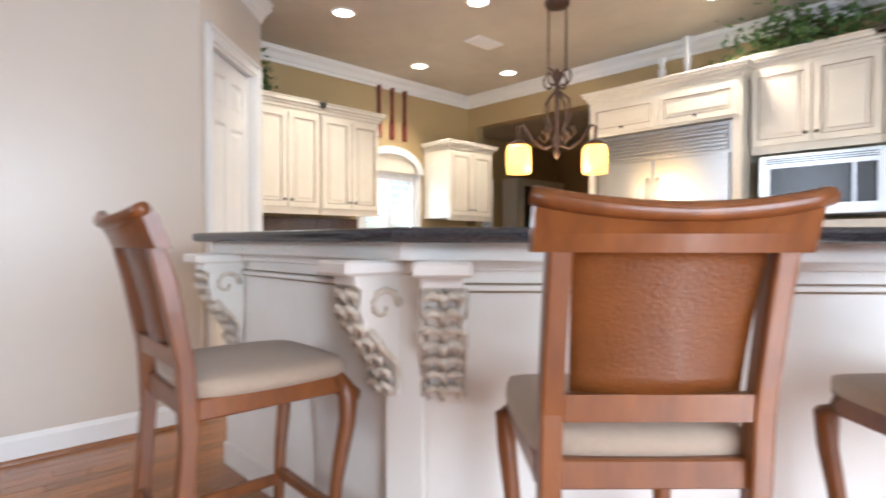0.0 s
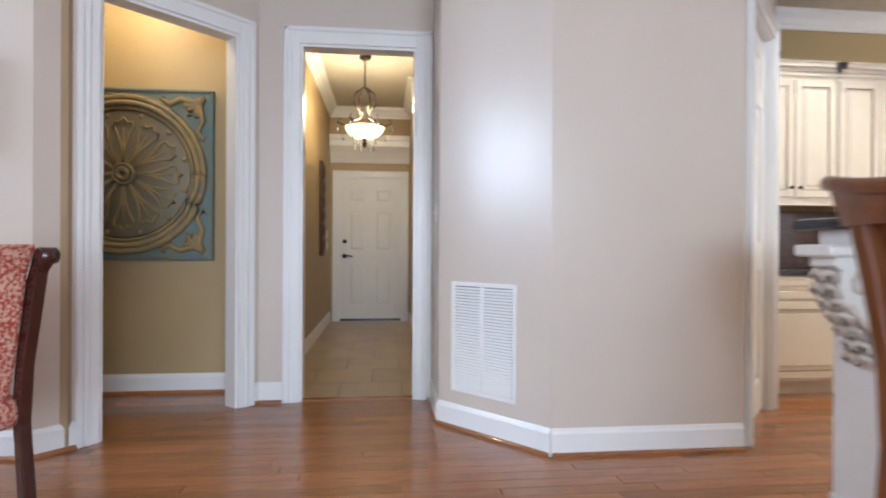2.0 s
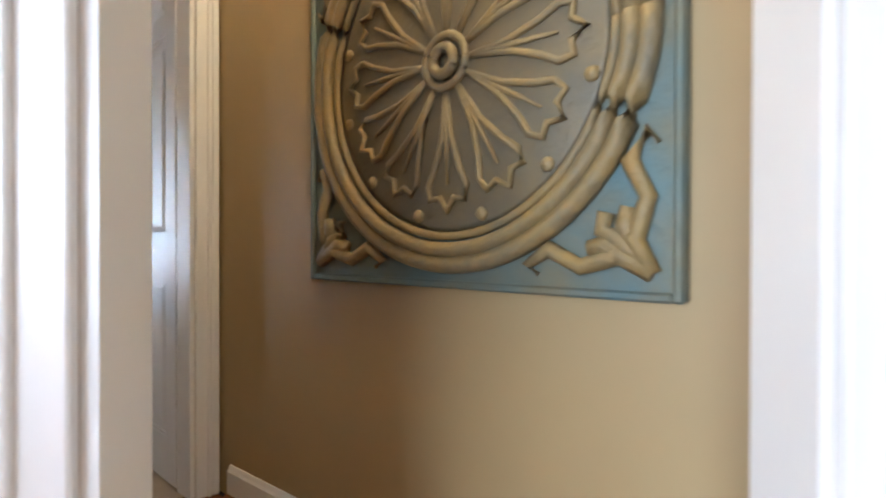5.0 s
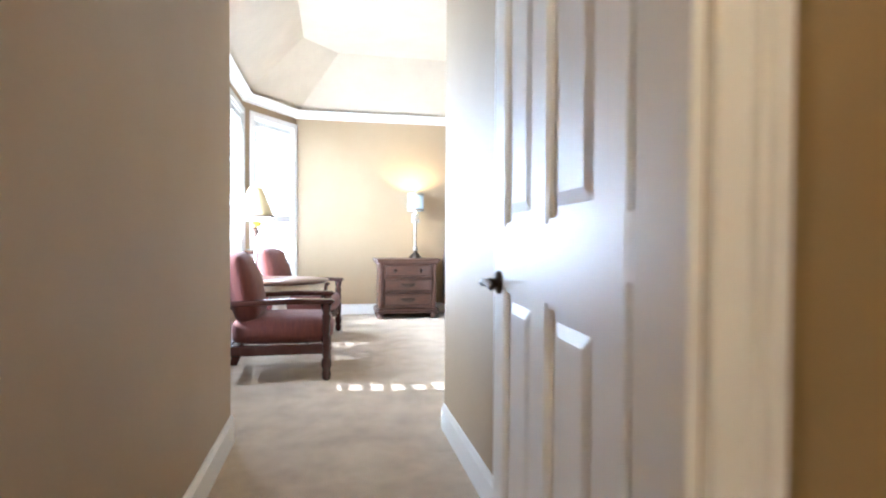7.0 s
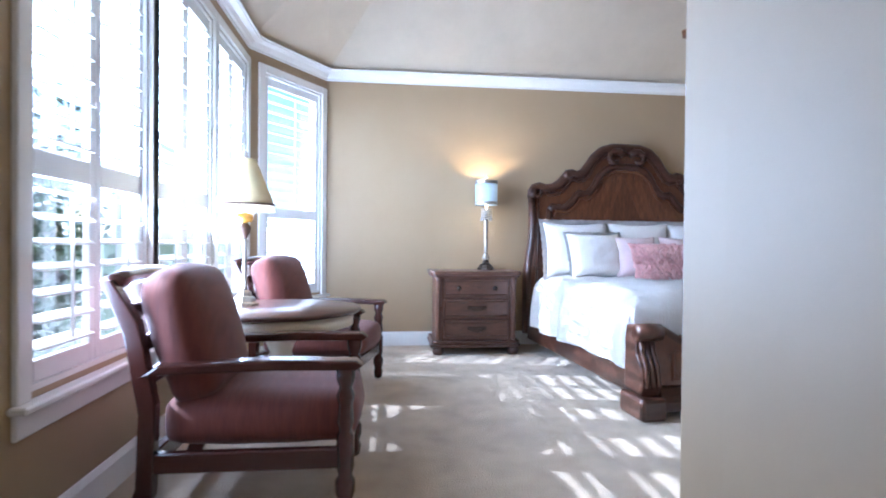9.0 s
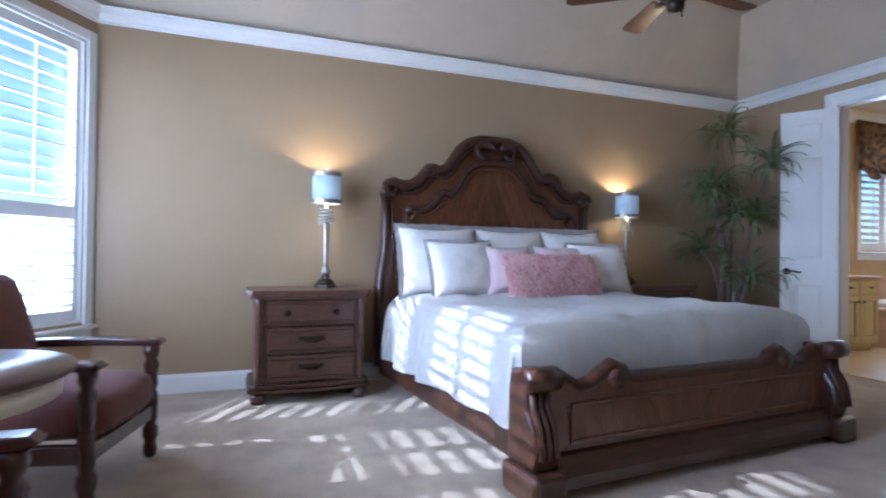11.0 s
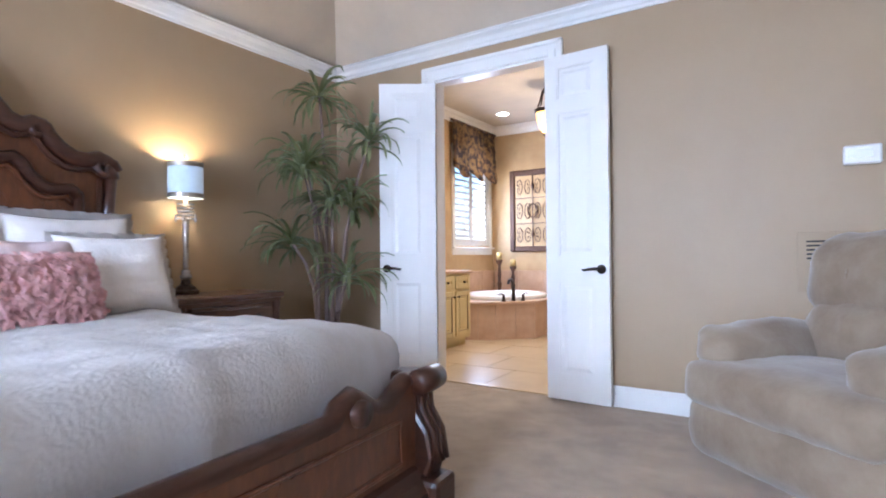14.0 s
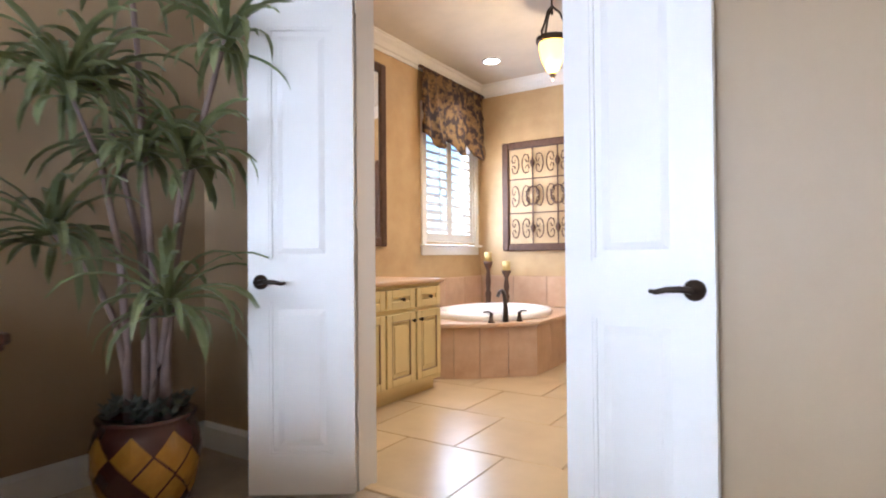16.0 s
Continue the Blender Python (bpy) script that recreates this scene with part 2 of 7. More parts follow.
def part(name, bm, mat, parent=None, label="", smooth=False):
    ob = link_mesh(name, bm, mat, smooth)
    if parent is not None:
        ob.parent = parent
    if label:
        ob["label"] = label
    return ob


def thing(name, x, y, z, rz, label, category, group="", kind=""):
    ob = new(name)
    ob.matrix_basis = pose(x, y, z, 0, 0, rz)
    bpy.context.view_layer.update()
    return tagged(ob, label, category, group, kind)


def setting(name, bm, mat, label, category, smooth=False):
    return tagged(link_mesh(name, bm, mat, smooth), label, category, "", "structure")


def box(bm, x0, y0, z0, x1, y1, z1, bevel=0.0, m=None, seg=1):
    mat = Matrix.LocRotScale(((x0 + x1) / 2, (y0 + y1) / 2, (z0 + z1) / 2), None, (abs(x1 - x0), abs(y1 - y0), abs(z1 - z0)))
    vs = bmesh.ops.create_cube(bm, size=1, matrix=mat)["verts"]
    if bevel:
        es = {e for v in vs for e in v.link_edges}
        r = bmesh.ops.bevel(bm, geom=list(es), offset=bevel, segments=seg, affect="EDGES", profile=0.5, clamp_overlap=True)
        vs = [v for v in {v for f in r["faces"] for v in f.verts} | {v for v in vs if v.is_valid}]
    if m is not None:
        bmesh.ops.transform(bm, matrix=m, verts=vs)
    return bm


def B(x0, y0, z0, x1, y1, z1, bevel=0.0, m=None, seg=1):
    return box(bmesh.new(), x0, y0, z0, x1, y1, z1, bevel, m, seg)


def lathe(profile, seg=24, bm=None, m=None):
    """A turned body from (radius, height) pairs."""
    bm = bm or bmesh.new()
    rings = []
    for r, z in profile:
        rings.append([bm.verts.new((r * math.cos(2 * math.pi * i / seg), r * math.sin(2 * math.pi * i / seg), z)) for i in range(seg)])
    for a, b in zip(rings, rings[1:]):
        for i in range(seg):
            bm.faces.new((a[i], a[(i + 1) % seg], b[(i + 1) % seg], b[i]))
    bm.faces.new(list(reversed(rings[0])))
    bm.faces.new(rings[-1])
    if m is not None:
        bmesh.ops.transform(bm, matrix=m, verts=[v for r in rings for v in r])
    return bm


def tube(points, radii, seg=8, bm=None, flat=1.0):
    """A tapering limb along points."""
    bm = bm or bmesh.new()
    pts = [Vector(p) for p in points]
    if not isinstance(radii, (list, tuple)):
        radii = [radii] * len(pts)
    rings = []
    for i, p in enumerate(pts):
        d = (pts[min(i + 1, len(pts) - 1)] - pts[max(i - 1, 0)]).normalized()
        up = Vector((0, 0, 1)) if abs(d.z) < 0.92 else Vector((1, 0, 0))
        s = d.cross(up).normalized()
        u = s.cross(d)
        rings.append([bm.verts.new(p + radii[i] * (math.cos(2 * math.pi * k / seg) * s + flat * math.sin(2 * math.pi * k / seg) * u)) for k in range(seg)])
    for a, b in zip(rings, rings[1:]):
        for k in range(seg):
            bm.faces.new((a[k], a[(k + 1) % seg], b[(k + 1) % seg], b[k]))
    bm.faces.new(list(reversed(rings[0])))
    bm.faces.new(rings[-1])
    return bm


def prism(outline, d0, d1, axis="x", bm=None, bevel=0.0):
    """An outline of (a, b) pairs pulled from d0 to d1 along an axis."""
    bm = bm or bmesh.new()
    place = {"x": lambda a, b, d: (d, a, b), "y": lambda a, b, d: (a, d, b), "z": lambda a, b, d: (a, b, d)}[axis]
    lo = [bm.verts.new(place(a, b, d0)) for a, b in outline]
    hi = [bm.verts.new(place(a, b, d1)) for a, b in outline]
    n = len(outline)
    fs = [bm.faces.new((lo[i], lo[(i + 1) % n], hi[(i + 1) % n], hi[i])) for i in range(n)]
    fs += [bm.faces.new(list(reversed(lo))), bm.faces.new(hi)]
    bmesh.ops.recalc_face_normals(bm, faces=fs)
    if bevel:
        es = {e for f in fs[-2:] for e in f.edges}
        bmesh.ops.bevel(bm, geom=list(es), offset=bevel, segments=2, affect="EDGES", profile=0.5, clamp_overlap=True)
    return bm


def cushion(x0, y0, z0, x1, y1, z1, puff=0.06, n=8, rough=0.0, seed=0, m=None, bm=None):
    """A stuffed block: a grid box with swollen faces and pinched edges."""
    bm = bm or bmesh.new()
    vs = bmesh.ops.create_cube(bm, size=2)["verts"]
    fs = list({f for v in vs for f in v.link_faces})
    bmesh.ops.subdivide_edges(bm, edges=list({e for f in fs for e in f.edges}), cuts=n, use_grid_fill=True)
    c = Vector(((x0 + x1) / 2, (y0 + y1) / 2, (z0 + z1) / 2))
    h = Vector(((x1 - x0) / 2, (y1 - y0) / 2, (z1 - z0) / 2))
    k = min(h) * 0.6
    for v in bm.verts:
        p = Vector((v.co.x * h.x, v.co.y * h.y, v.co.z * h.z))
        q = Vector([max(-hh + k, min(hh - k, pp)) for pp, hh in zip(p, h)])
        d = p - q
        if d.length > 1e-6:
            p = q + d.normalized() * min(k, d.length)
        u = Vector((p.x / h.x, p.y / h.y, p.z / h.z))
        s = Vector([(1 - u[(i + 1) % 3] ** 2) * (1 - u[(i + 2) % 3] ** 2) for i in range(3)])
        p += Vector([puff * max(0, s[i]) * (1 if u[i] > 0 else -1) * (abs(u[i]) > 0.8) for i in range(3)])
        if rough:
            p += rough * noise.noise_vector((p + Vector((seed * 7.3, 0, 0))) * 9)
        v.co = c + p
    if m is not None:
        bmesh.ops.transform(bm, matrix=m, verts=bm.verts)
    return bm


WALLS = [0]


def wall(p0, p1, z0, z1, thick, mat, label, holes=(), name="wall"):
    """A wall with its room face on the line p0-p1 and its thickness to the left; holes: (s0, s1, z0, z1)."""
    p0, p1 = Vector((*p0, 0)), Vector((*p1, 0))
    d = p1 - p0
    L = d.length
    bm = bmesh.new()
    cuts = sorted(holes)
    s = 0
    for a, b, lo, hi in cuts:
        if a > s:
            box(bm, s, 0, z0, a, thick, z1)
        if lo > z0:
            box(bm, a, 0, z0, b, thick, lo)
        if hi < z1:
            box(bm, a, 0, hi, b, thick, z1)
        s = b
    if s < L:
        box(bm, s, 0, z0, L, thick, z1)
    WALLS[0] += 1
    ob = setting("wall_%d" % WALLS[0], bm, mat, label, "wall")
    ob.matrix_basis = Matrix.Translation(p0) @ Matrix.Rotation(math.atan2(d.y, d.x), 4, "Z")
    return ob


def run(name, p0, p1, profile, mat, label, a0=0.0, a1=0.0):
    """A moulding along p0-p1; profile: (out from the wall to the right, height); a0, a1: how much longer its ends get per unit out."""
    p0, p1 = Vector((*p0, 0)), Vector((*p1, 0))
    d = p1 - p0
    L = d.length
    bm = bmesh.new()
    lo = [bm.verts.new((-a0 * o, -o, z)) for o, z in profile]
    hi = [bm.verts.new((L + a1 * o, -o, z)) for o, z in profile]
    n = len(profile)
    for i in range(n):
        bm.faces.new((lo[i], lo[(i + 1) % n], hi[(i + 1) % n], hi[i]))
    bm.faces.new(list(reversed(lo)))
    bm.faces.new(hi)
    bmesh.ops.recalc_face_normals(bm, faces=bm.faces)
    ob = setting(name, bm, mat, label, "trim")
    ob.matrix_basis = Matrix.Translation(p0) @ Matrix.Rotation(math.atan2(d.y, d.x), 4, "Z")
    return ob


BASE = [(0, 0), (0.018, 0), (0.018, 0.115), (0.012, 0.125), (0.006, 0.14), (0, 0.14)]
SHOE = [(0.018, 0), (0.036, 0), (0.034, 0.012), (0.026, 0.02), (0.018, 0.022)]


def crown(z, s=0.12):
    return [(0, z - s), (0.012, z - s), (0.016, z - s * 0.8), (0.03, z - s * 0.72), (0.05, z - s * 0.42), (0.085, z - s * 0.22), (0.09, z - s * 0.1), (0.105, z - s * 0.08), (0.105, z), (0, z)]


def base(p0, p1, shoe=True, a0=0.0, a1=0.0):
    run("baseboard", p0, p1, BASE, M_TRIM, "white painted baseboard along the wall", a0, a1)
    if shoe:
        run("shoe_trim", p0, p1, SHOE, M_FLOOR, "stained wood shoe moulding under the baseboard", a0, a1)


def casing(p0, p1, s0, s1, top, thick, w=0.11, sill=None, name="door_casing", both=True):
    """Jamb lining and stepped casing round an opening in the wall p0-p1."""
    p0, p1 = Vector((*p0, 0)), Vector((*p1, 0))
    d = p1 - p0
    holder = tagged(new(name), "white painted stepped casing round the opening", "trim", "", "structure")
    holder.matrix_basis = Matrix.Translation(p0) @ Matrix.Rotation(math.atan2(d.y, d.x), 4, "Z")
    faces = [(-0.02, 0.0, -0.032)] + ([(thick, thick + 0.02, thick + 0.032)] if both else [])
    z0 = 0 if sill is None else sill
    for f0, f1, f2 in faces:
        lo, hi = min(f0, f1), max(f0, f1)
        l2, h2 = min(f2, (f0 if f2 < 0 else f1)), max(f2, (f0 if f2 < 0 else f1))
        for a, b, oa, ob_ in ((s0 - w, s0, s0 - w, s0 - w + 0.03), (s1, s1 + w, s1 + w - 0.03, s1 + w)):
            bm = B(a, lo, z0, b, hi, top + w, 0.003)
            box(bm, oa, l2, z0, ob_, h2, top + w, 0.005)
            box(bm, a + 0.045, l2 if f2 < 0 else hi, z0, a + 0.06, hi if f2 < 0 else l2 + 0.006, top + 0.04, 0.002)
            part("side_casing", bm, M_TRIM, holder)
        bm = B(s0 - 0.001, lo, top, s1 + 0.001, hi, top + w, 0.003)
        box(bm, s0 - w, l2, top + w - 0.03, s1 + w, h2, top + w + 0.001, 0.005)
        part("head_casing", bm, M_TRIM, holder)
    part("jamb", B(s0, 0, z0, s0 + 0.018, thick, top - 0.018), M_TRIM, holder)
    part("jamb", B(s1 - 0.018, 0, z0, s1, thick, top - 0.018), M_TRIM, holder)
    part("head_jamb", B(s0, 0, top - 0.018, s1, thick, top), M_TRIM, holder)
    return holder


def panel_leaf(w, h, t, panels, mat, parent, name="leaf"):
    """A door leaf lying along +x from its hinge, with moulded panels on both faces; panels: (x0, z0, x1, z1)."""
    bm = bmesh.new()
    xs = sorted({0, w, *[p[0] for p in panels], *[p[2] for p in panels]})
    zs = sorted({0, h, *[p[1] for p in panels], *[p[3] for p in panels]})
    for i in range(len(xs) - 1):
        for j in range(len(zs) - 1):
            cx, cz = (xs[i] + xs[i + 1]) / 2, (zs[j] + zs[j + 1]) / 2
            if not any(p[0] < cx < p[2] and p[1] < cz < p[3] for p in panels):
                box(bm, xs[i], 0, zs[j], xs[i + 1], t, zs[j + 1])
    bmesh.ops.remove_doubles(bm, verts=bm.verts, dist=1e-5)
    leaf = part(name, bm, mat, parent)
    for a, c, b, d in panels:
        bm = bmesh.new()
        box(bm, a, t * 0.34, c, b, t * 0.66, d)
        for y0, y1 in ((t * 0.66, t * 0.86), (t * 0.34, t * 0.14)):
            lo = [bm.verts.new(p) for p in ((a + 0.035, y0, c + 0.035), (b - 0.035, y0, c + 0.035), (b - 0.035, y0, d - 0.035), (a + 0.035, y0, d - 0.035))]
            hi = [bm.verts.new(p) for p in ((a + 0.06, y1, c + 0.06), (b - 0.06, y1, c + 0.06), (b - 0.06, y1, d - 0.06), (a + 0.06, y1, d - 0.06))]
            for k in range(4):
                bm.faces.new((lo[k], lo[(k + 1) % 4], hi[(k + 1) % 4], hi[k]))
            bm.faces.new(hi)
            for x0, z0, x1, z1 in ((a, c, a + 0.012, d), (b - 0.012, c, b, d), (a, c, b, c + 0.012), (a, d - 0.012, b, d)):
                e = 0.0025
                box(bm, x0, min(y0, t - 0.004 if y1 > y0 else 0.004), z0, x1, max(y0, t - 0.004 if y1 > y0 else 0.004), z1)
        bmesh.ops.recalc_face_normals(bm, faces=bm.faces)
        part("panel", bm, mat, leaf)
    return leaf


def lever(parent, x, t, z, way=-1):
    """Lever handles with round roses on both faces of a leaf."""
    for y, s in ((0, -1), (t, 1)):
        bm = lathe([(0.001, 0), (0.032, 0), (0.032, 0.006), (0.025, 0.012), (0.012, 0.014), (0.011, 0.05), (0.001, 0.052)], 20,
                   m=Matrix.Translation((x, y, z)) @ Matrix.Rotation(radians(90 if s < 0 else -90), 4, "X"))
        q = y + s * 0.047
        tube([(x, q, z), (x + way * 0.03, q, z + 0.004), (x + way * 0.07, q, z + 0.002), (x + way * 0.10, q, z - 0.006), (x + way * 0.118, q, z - 0.002)],
             [0.011, 0.010, 0.009, 0.008, 0.006], 8, bm)
        part("lever_handle", bm, M_BRONZE, parent, "dark bronze lever handle", True)

# ---- the large structure ----
H = 3.05          # ceiling of the hall side
LG = "greige painted plaster wall"
LT = "tan painted bedroom wall"
# breakfast room and kitchen, clockwise
wall((-5.0, -4.0), (-5.0, 3.31), 0, H, 0.12, M_GREIGE, LG + " with a tall window", [(6.3, 7.2, 1.6, 2.9)])
wall((-5.0, 3.31), (-2.12, 3.31), 0, H, 0.08, M_GREIGE, LG)
DIAG = ((-2.12, 3.31), (-1.23, 4.20))
wall(*DIAG, 0, H, 0.12, M_GREIGE, LG + " set at an angle with a cased opening", [(0.295, 1.105, 0, 2.44)])
casing(*DIAG, 0.295, 1.105, 2.44, 0.12)
HALLW = ((-1.23, 4.20), (-0.055, 4.20))
wall(*HALLW, 0, H, 0.12, M_GREIGE, LG + " with the hall opening", [(0.27, 1.06, 0, 2.44)])
casing(*HALLW, 0.27, 1.06, 2.44, 0.12)
wall((-0.055, 4.20), (-0.055, 3.68), 0, H, 0.12, M_GREIGE, LG)
wall((-0.055, 3.68), (0.46, 3.10), 0, H, 0.12, M_GREIGE, LG + " set at an angle")
wall((0.46, 3.10), (1.50, 3.10), 0, H, 0.12, M_GREIGE, LG)
PANW = ((1.50, 3.10), (2.25, 3.85))
wall(*PANW, 0, H, 0.12, M_GREIGE, LG + " with the pantry door", [(0.15, 0.91, 0, 2.44)])
casing(*PANW, 0.15, 0.91, 2.44, 0.12, w=0.09, both=False)
wall((2.25, 3.85), (2.25, 4.67), 0, H, 0.12, M_GOLD, "gold painted kitchen wall")
wall((2.25, 4.67), (5.55, 4.67), 0, H, 0.15, M_GOLD, "gold painted kitchen wall with an arched window", [(1.58, 2.38, 0.95, 1.95)])
wall((5.55, 4.67), (5.55, -4.0), 0, H, 0.15, M_GOLD, "gold painted kitchen wall with a wide opening", [(0.15, 2.1, 0, 2.65)])
wall((5.55, -4.0), (-5.0, -4.0), 0, H, 0.15, M_GREIGE, LG + " with a wide window", [(3.2, 7.5, 0.35, 2.7)])
# room seen beyond the kitchen
wall((5.7, 5.6), (9.0, 5.6), 0, 2.85, 0.12, M_GOLD, "gold painted wall of the far room", [(0.55, 1.35, 0.3, 2.1)])
wall((9.0, 5.6), (9.0, 1.0), 0, 2.85, 0.12, M_GOLD, "gold painted wall of the far room")
wall((9.0, 1.0), (5.7, 1.0), 0, 2.85, 0.12, M_GOLD, "gold painted wall of the far room")
wall((5.7, 4.82), (5.7, 5.6), 0, 2.85, 0.12, M_GOLD, "gold painted wall of the far room")
# hall to the back door
wall((-1.17, 4.32), (-1.17, 8.30), 0, H, 0.08, M_GOLD, "gold painted hall wall")
wall((-1.17, 8.30), (0.4, 8.30), 0, H, 0.12, M_GOLD, "gold painted hall wall round the back door", [(0.13, 1.03, 0, 2.06)])
wall((-0.03, 8.30), (-0.03, 6.75), 0, H, 0.12, M_GOLD, "gold painted hall wall")
wall((0.09, 6.75), (0.40, 6.75), 0, H, 0.12, M_GOLD, "gold painted hall return")
wall((0.40, 6.75), (0.40, 4.32), 0, H, 0.12, M_GOLD, "gold painted hall wall")
# vestibule and passage to the bedroom
wall((-2.0, 3.47), (-5.83, 3.47), 0, H, 0.078, M_TAN, "tan painted passage wall")
wall((-3.55, 4.52), (-1.255, 4.52), 0, H, 0.10, M_GOLD, "gold tan painted vestibule wall")
DOORW = ((-3.55, 3.472), (-3.55, 4.52))
wall(*DOORW, 0, H, 0.12, M_TAN, "tan painted wall with the bedroom door", [(0.002, 0.94, 0, 2.44)])
casing(*DOORW, 0.002, 0.94, 2.44, 0.12, w=0.095)
wall((-5.83, 4.60), (-3.55, 4.60), 0, H, 0.12, M_TAN, "tan painted passage wall")
# bedroom
HB = 3.40
wall((-10.6, 9.6), (-5.95, 9.6), 0, HB, 0.12, M_TAN, LT + " with the double doors", [(1.1, 2.1, 0, 2.47)])
casing((-10.6, 9.6), (-5.95, 9.6), 1.1, 2.1, 2.47, 0.12, w=0.11)
wall((-5.95, 9.72), (-5.95, 4.6), 0, HB, 0.12, M_TAN, LT)
wall((-5.95, 3.47), (-5.95, 2.83), 0, HB, 0.12, M_TAN, LT)
wall((-5.95, 4.6), (-5.95, 3.47), 2.62, HB, 0.12, M_TAN, LT + " over the passage")
WINW = ((-5.95, 2.95), (-9.75, 2.95))
WINS = [(0.95, 1.85), (1.93, 2.83), (2.91, 3.71)]
wall(*WINW, 0, HB, 0.14, M_TAN, LT + " with tall shuttered windows", [(a, b, 0.55, 2.5) for a, b in WINS])
WINA = ((-9.75, 2.95), (-10.6, 3.50))
wall(*WINA, 0, HB, 0.14, M_TAN, LT + " set at an angle with a shuttered window", [(0.17, 0.93, 0.55, 2.5)])
wall((-10.6, 3.50), (-10.6, 9.6), 0, HB, 0.12, M_TAN, LT + " behind the bed")
# bathroom
LBW = "mottled golden plaster bathroom wall"
wall((-10.95, 9.72), (-10.95, 13.4), 0, 3.0, 0.14, M_BATH, LBW + " with a window", [(2.53, 3.53, 1.17, 2.5)])
wall((-10.95, 13.4), (-7.4, 13.4), 0, 3.0, 0.12, M_BATH, LBW)
wall((-7.4, 13.4), (-7.4, 9.72), 0, 3.0, 0.12, M_BATH, LBW)
wall((-7.4, 9.722), (-8.5, 9.722), 0, 3.0, 0.004, M_BATH, LBW)
wall((-9.5, 9.722), (-10.95, 9.722), 0, 3.0, 0.004, M_BATH, LBW)

# ceilings
setting("ceiling_kitchen", B(-5.2, -4.2, H, 5.72, 4.2, H + 0.1), M_CEIL, "flat painted ceiling of the kitchen and breakfast room", "ceiling")
setting("ceiling_kitchen_bay", B(0.1, 4.2, H, 5.72, 4.85, H + 0.1), M_CEIL, "flat painted ceiling over the kitchen window wall", "ceiling")
setting("ceiling_hall", B(-1.24, 4.2, H, 0.1, 8.45, H + 0.1), M_CEIL, "flat painted hall ceiling", "ceiling")
setting("ceiling_hall_niche", B(0.1, 4.85, H, 0.55, 8.45, H + 0.1), M_CEIL, "flat painted hall ceiling beside the closet", "ceiling")
setting("ceiling_vestibule", B(-3.55, 4.2, H, -1.24, 4.8, H + 0.1), M_CEIL, "flat painted vestibule ceiling", "ceiling")
setting("ceiling_passage", B(-5.83, 4.2, 2.9, -3.55, 4.8, 3.0), M_CEIL, "flat painted passage ceiling", "ceiling")
setting("ceiling_passage_south", B(-5.83, 3.4, 2.9, -5.2, 4.2, 3.0), M_CEIL, "flat painted passage ceiling", "ceiling")
setting("ceiling_far_room", B(5.71, 0.9, 2.85, 9.2, 5.8, 2.95), M_CEIL, "flat painted ceiling of the far room", "ceiling")
setting("ceiling_bath", B(-11.1, 9.6, 3.0, -7.2, 13.6, 3.1), M_CEIL, "flat painted bathroom ceiling", "ceiling")
bm = bmesh.new()
OUT_ = [(-5.95, 2.95), (-5.95, 9.6), (-10.6, 9.6), (-10.6, 3.5), (-9.75, 2.95)]
INN = [(-6.65, 3.65), (-6.65, 8.9), (-9.95, 8.9), (-9.95, 4.05), (-9.5, 3.65)]
lo = [bm.verts.new((x, y, 2.72)) for x, y in OUT_]
hi = [bm.verts.new((x, y, 3.36)) for x, y in INN]
for i in range(5):
    bm.faces.new((lo[i], lo[(i + 1) % 5], hi[(i + 1) % 5], hi[i]))
bm.faces.new(hi)
top = bmesh.ops.extrude_face_region(bm, geom=bm.faces[:])
bmesh.ops.translate(bm, vec=(0, 0, 0.09), verts=[v for v in top["geom"] if isinstance(v, bmesh.types.BMVert)])
bmesh.ops.recalc_face_normals(bm, faces=bm.faces)
setting("ceiling_bedroom", bm, M_TRAY, "sloped tray ceiling of the bedroom", "ceiling")
# unseen slab added over the bedroom ceiling to keep the sky out
setting("sky_block_slab", B(-11.0, 2.3, 3.46, -5.7, 9.8, 3.6), M_EXT, "plain unseen slab over the bedroom, added to block the sky", "roof")

# mouldings
def crowns(points, z, s=0.12, mat=M_TRIM):
    for a, b in zip(points, points[1:]):
        run("crown_trim", a, b, crown(z, s), mat, "white painted crown moulding")


crowns([(-5.0, 3.31), (-2.12, 3.31), (-1.23, 4.20), (-0.055, 4.20), (-0.055, 3.68), (0.46, 3.10), (1.50, 3.10), (2.25, 3.85), (2.25, 4.67), (5.55, 4.67), (5.55, -3.9)], H, 0.14)
crowns([(-1.17, 4.32), (-1.17, 8.30), (-0.03, 8.30), (-0.03, 6.75), (0.40, 6.75), (0.40, 4.32)], H, 0.14)
crowns([(-5.95, 9.6), (-5.95, 2.95), (-9.75, 2.95), (-10.6, 3.5), (-10.6, 9.6), (-5.95, 9.6)], 2.75, 0.095)
crowns([(-10.95, 9.73), (-10.95, 13.4), (-7.4, 13.4), (-7.4, 9.73)], 3.0, 0.13)
for p, q in (((-5.0, 3.31), (-2.12, 3.31)), ((-2.12, 3.31), (-1.99, 3.44)), ((-1.26, 4.17), (-1.23, 4.20)), ((-1.23, 4.20), (-1.07, 4.20)), ((-0.055, 4.17), (-0.055, 3.68)),
             ((-0.055, 3.68), (0.46, 3.10)), ((0.46, 3.10), (1.50, 3.10)), ((-3.45, 4.52), (-1.26, 4.52))):
    base(p, q)
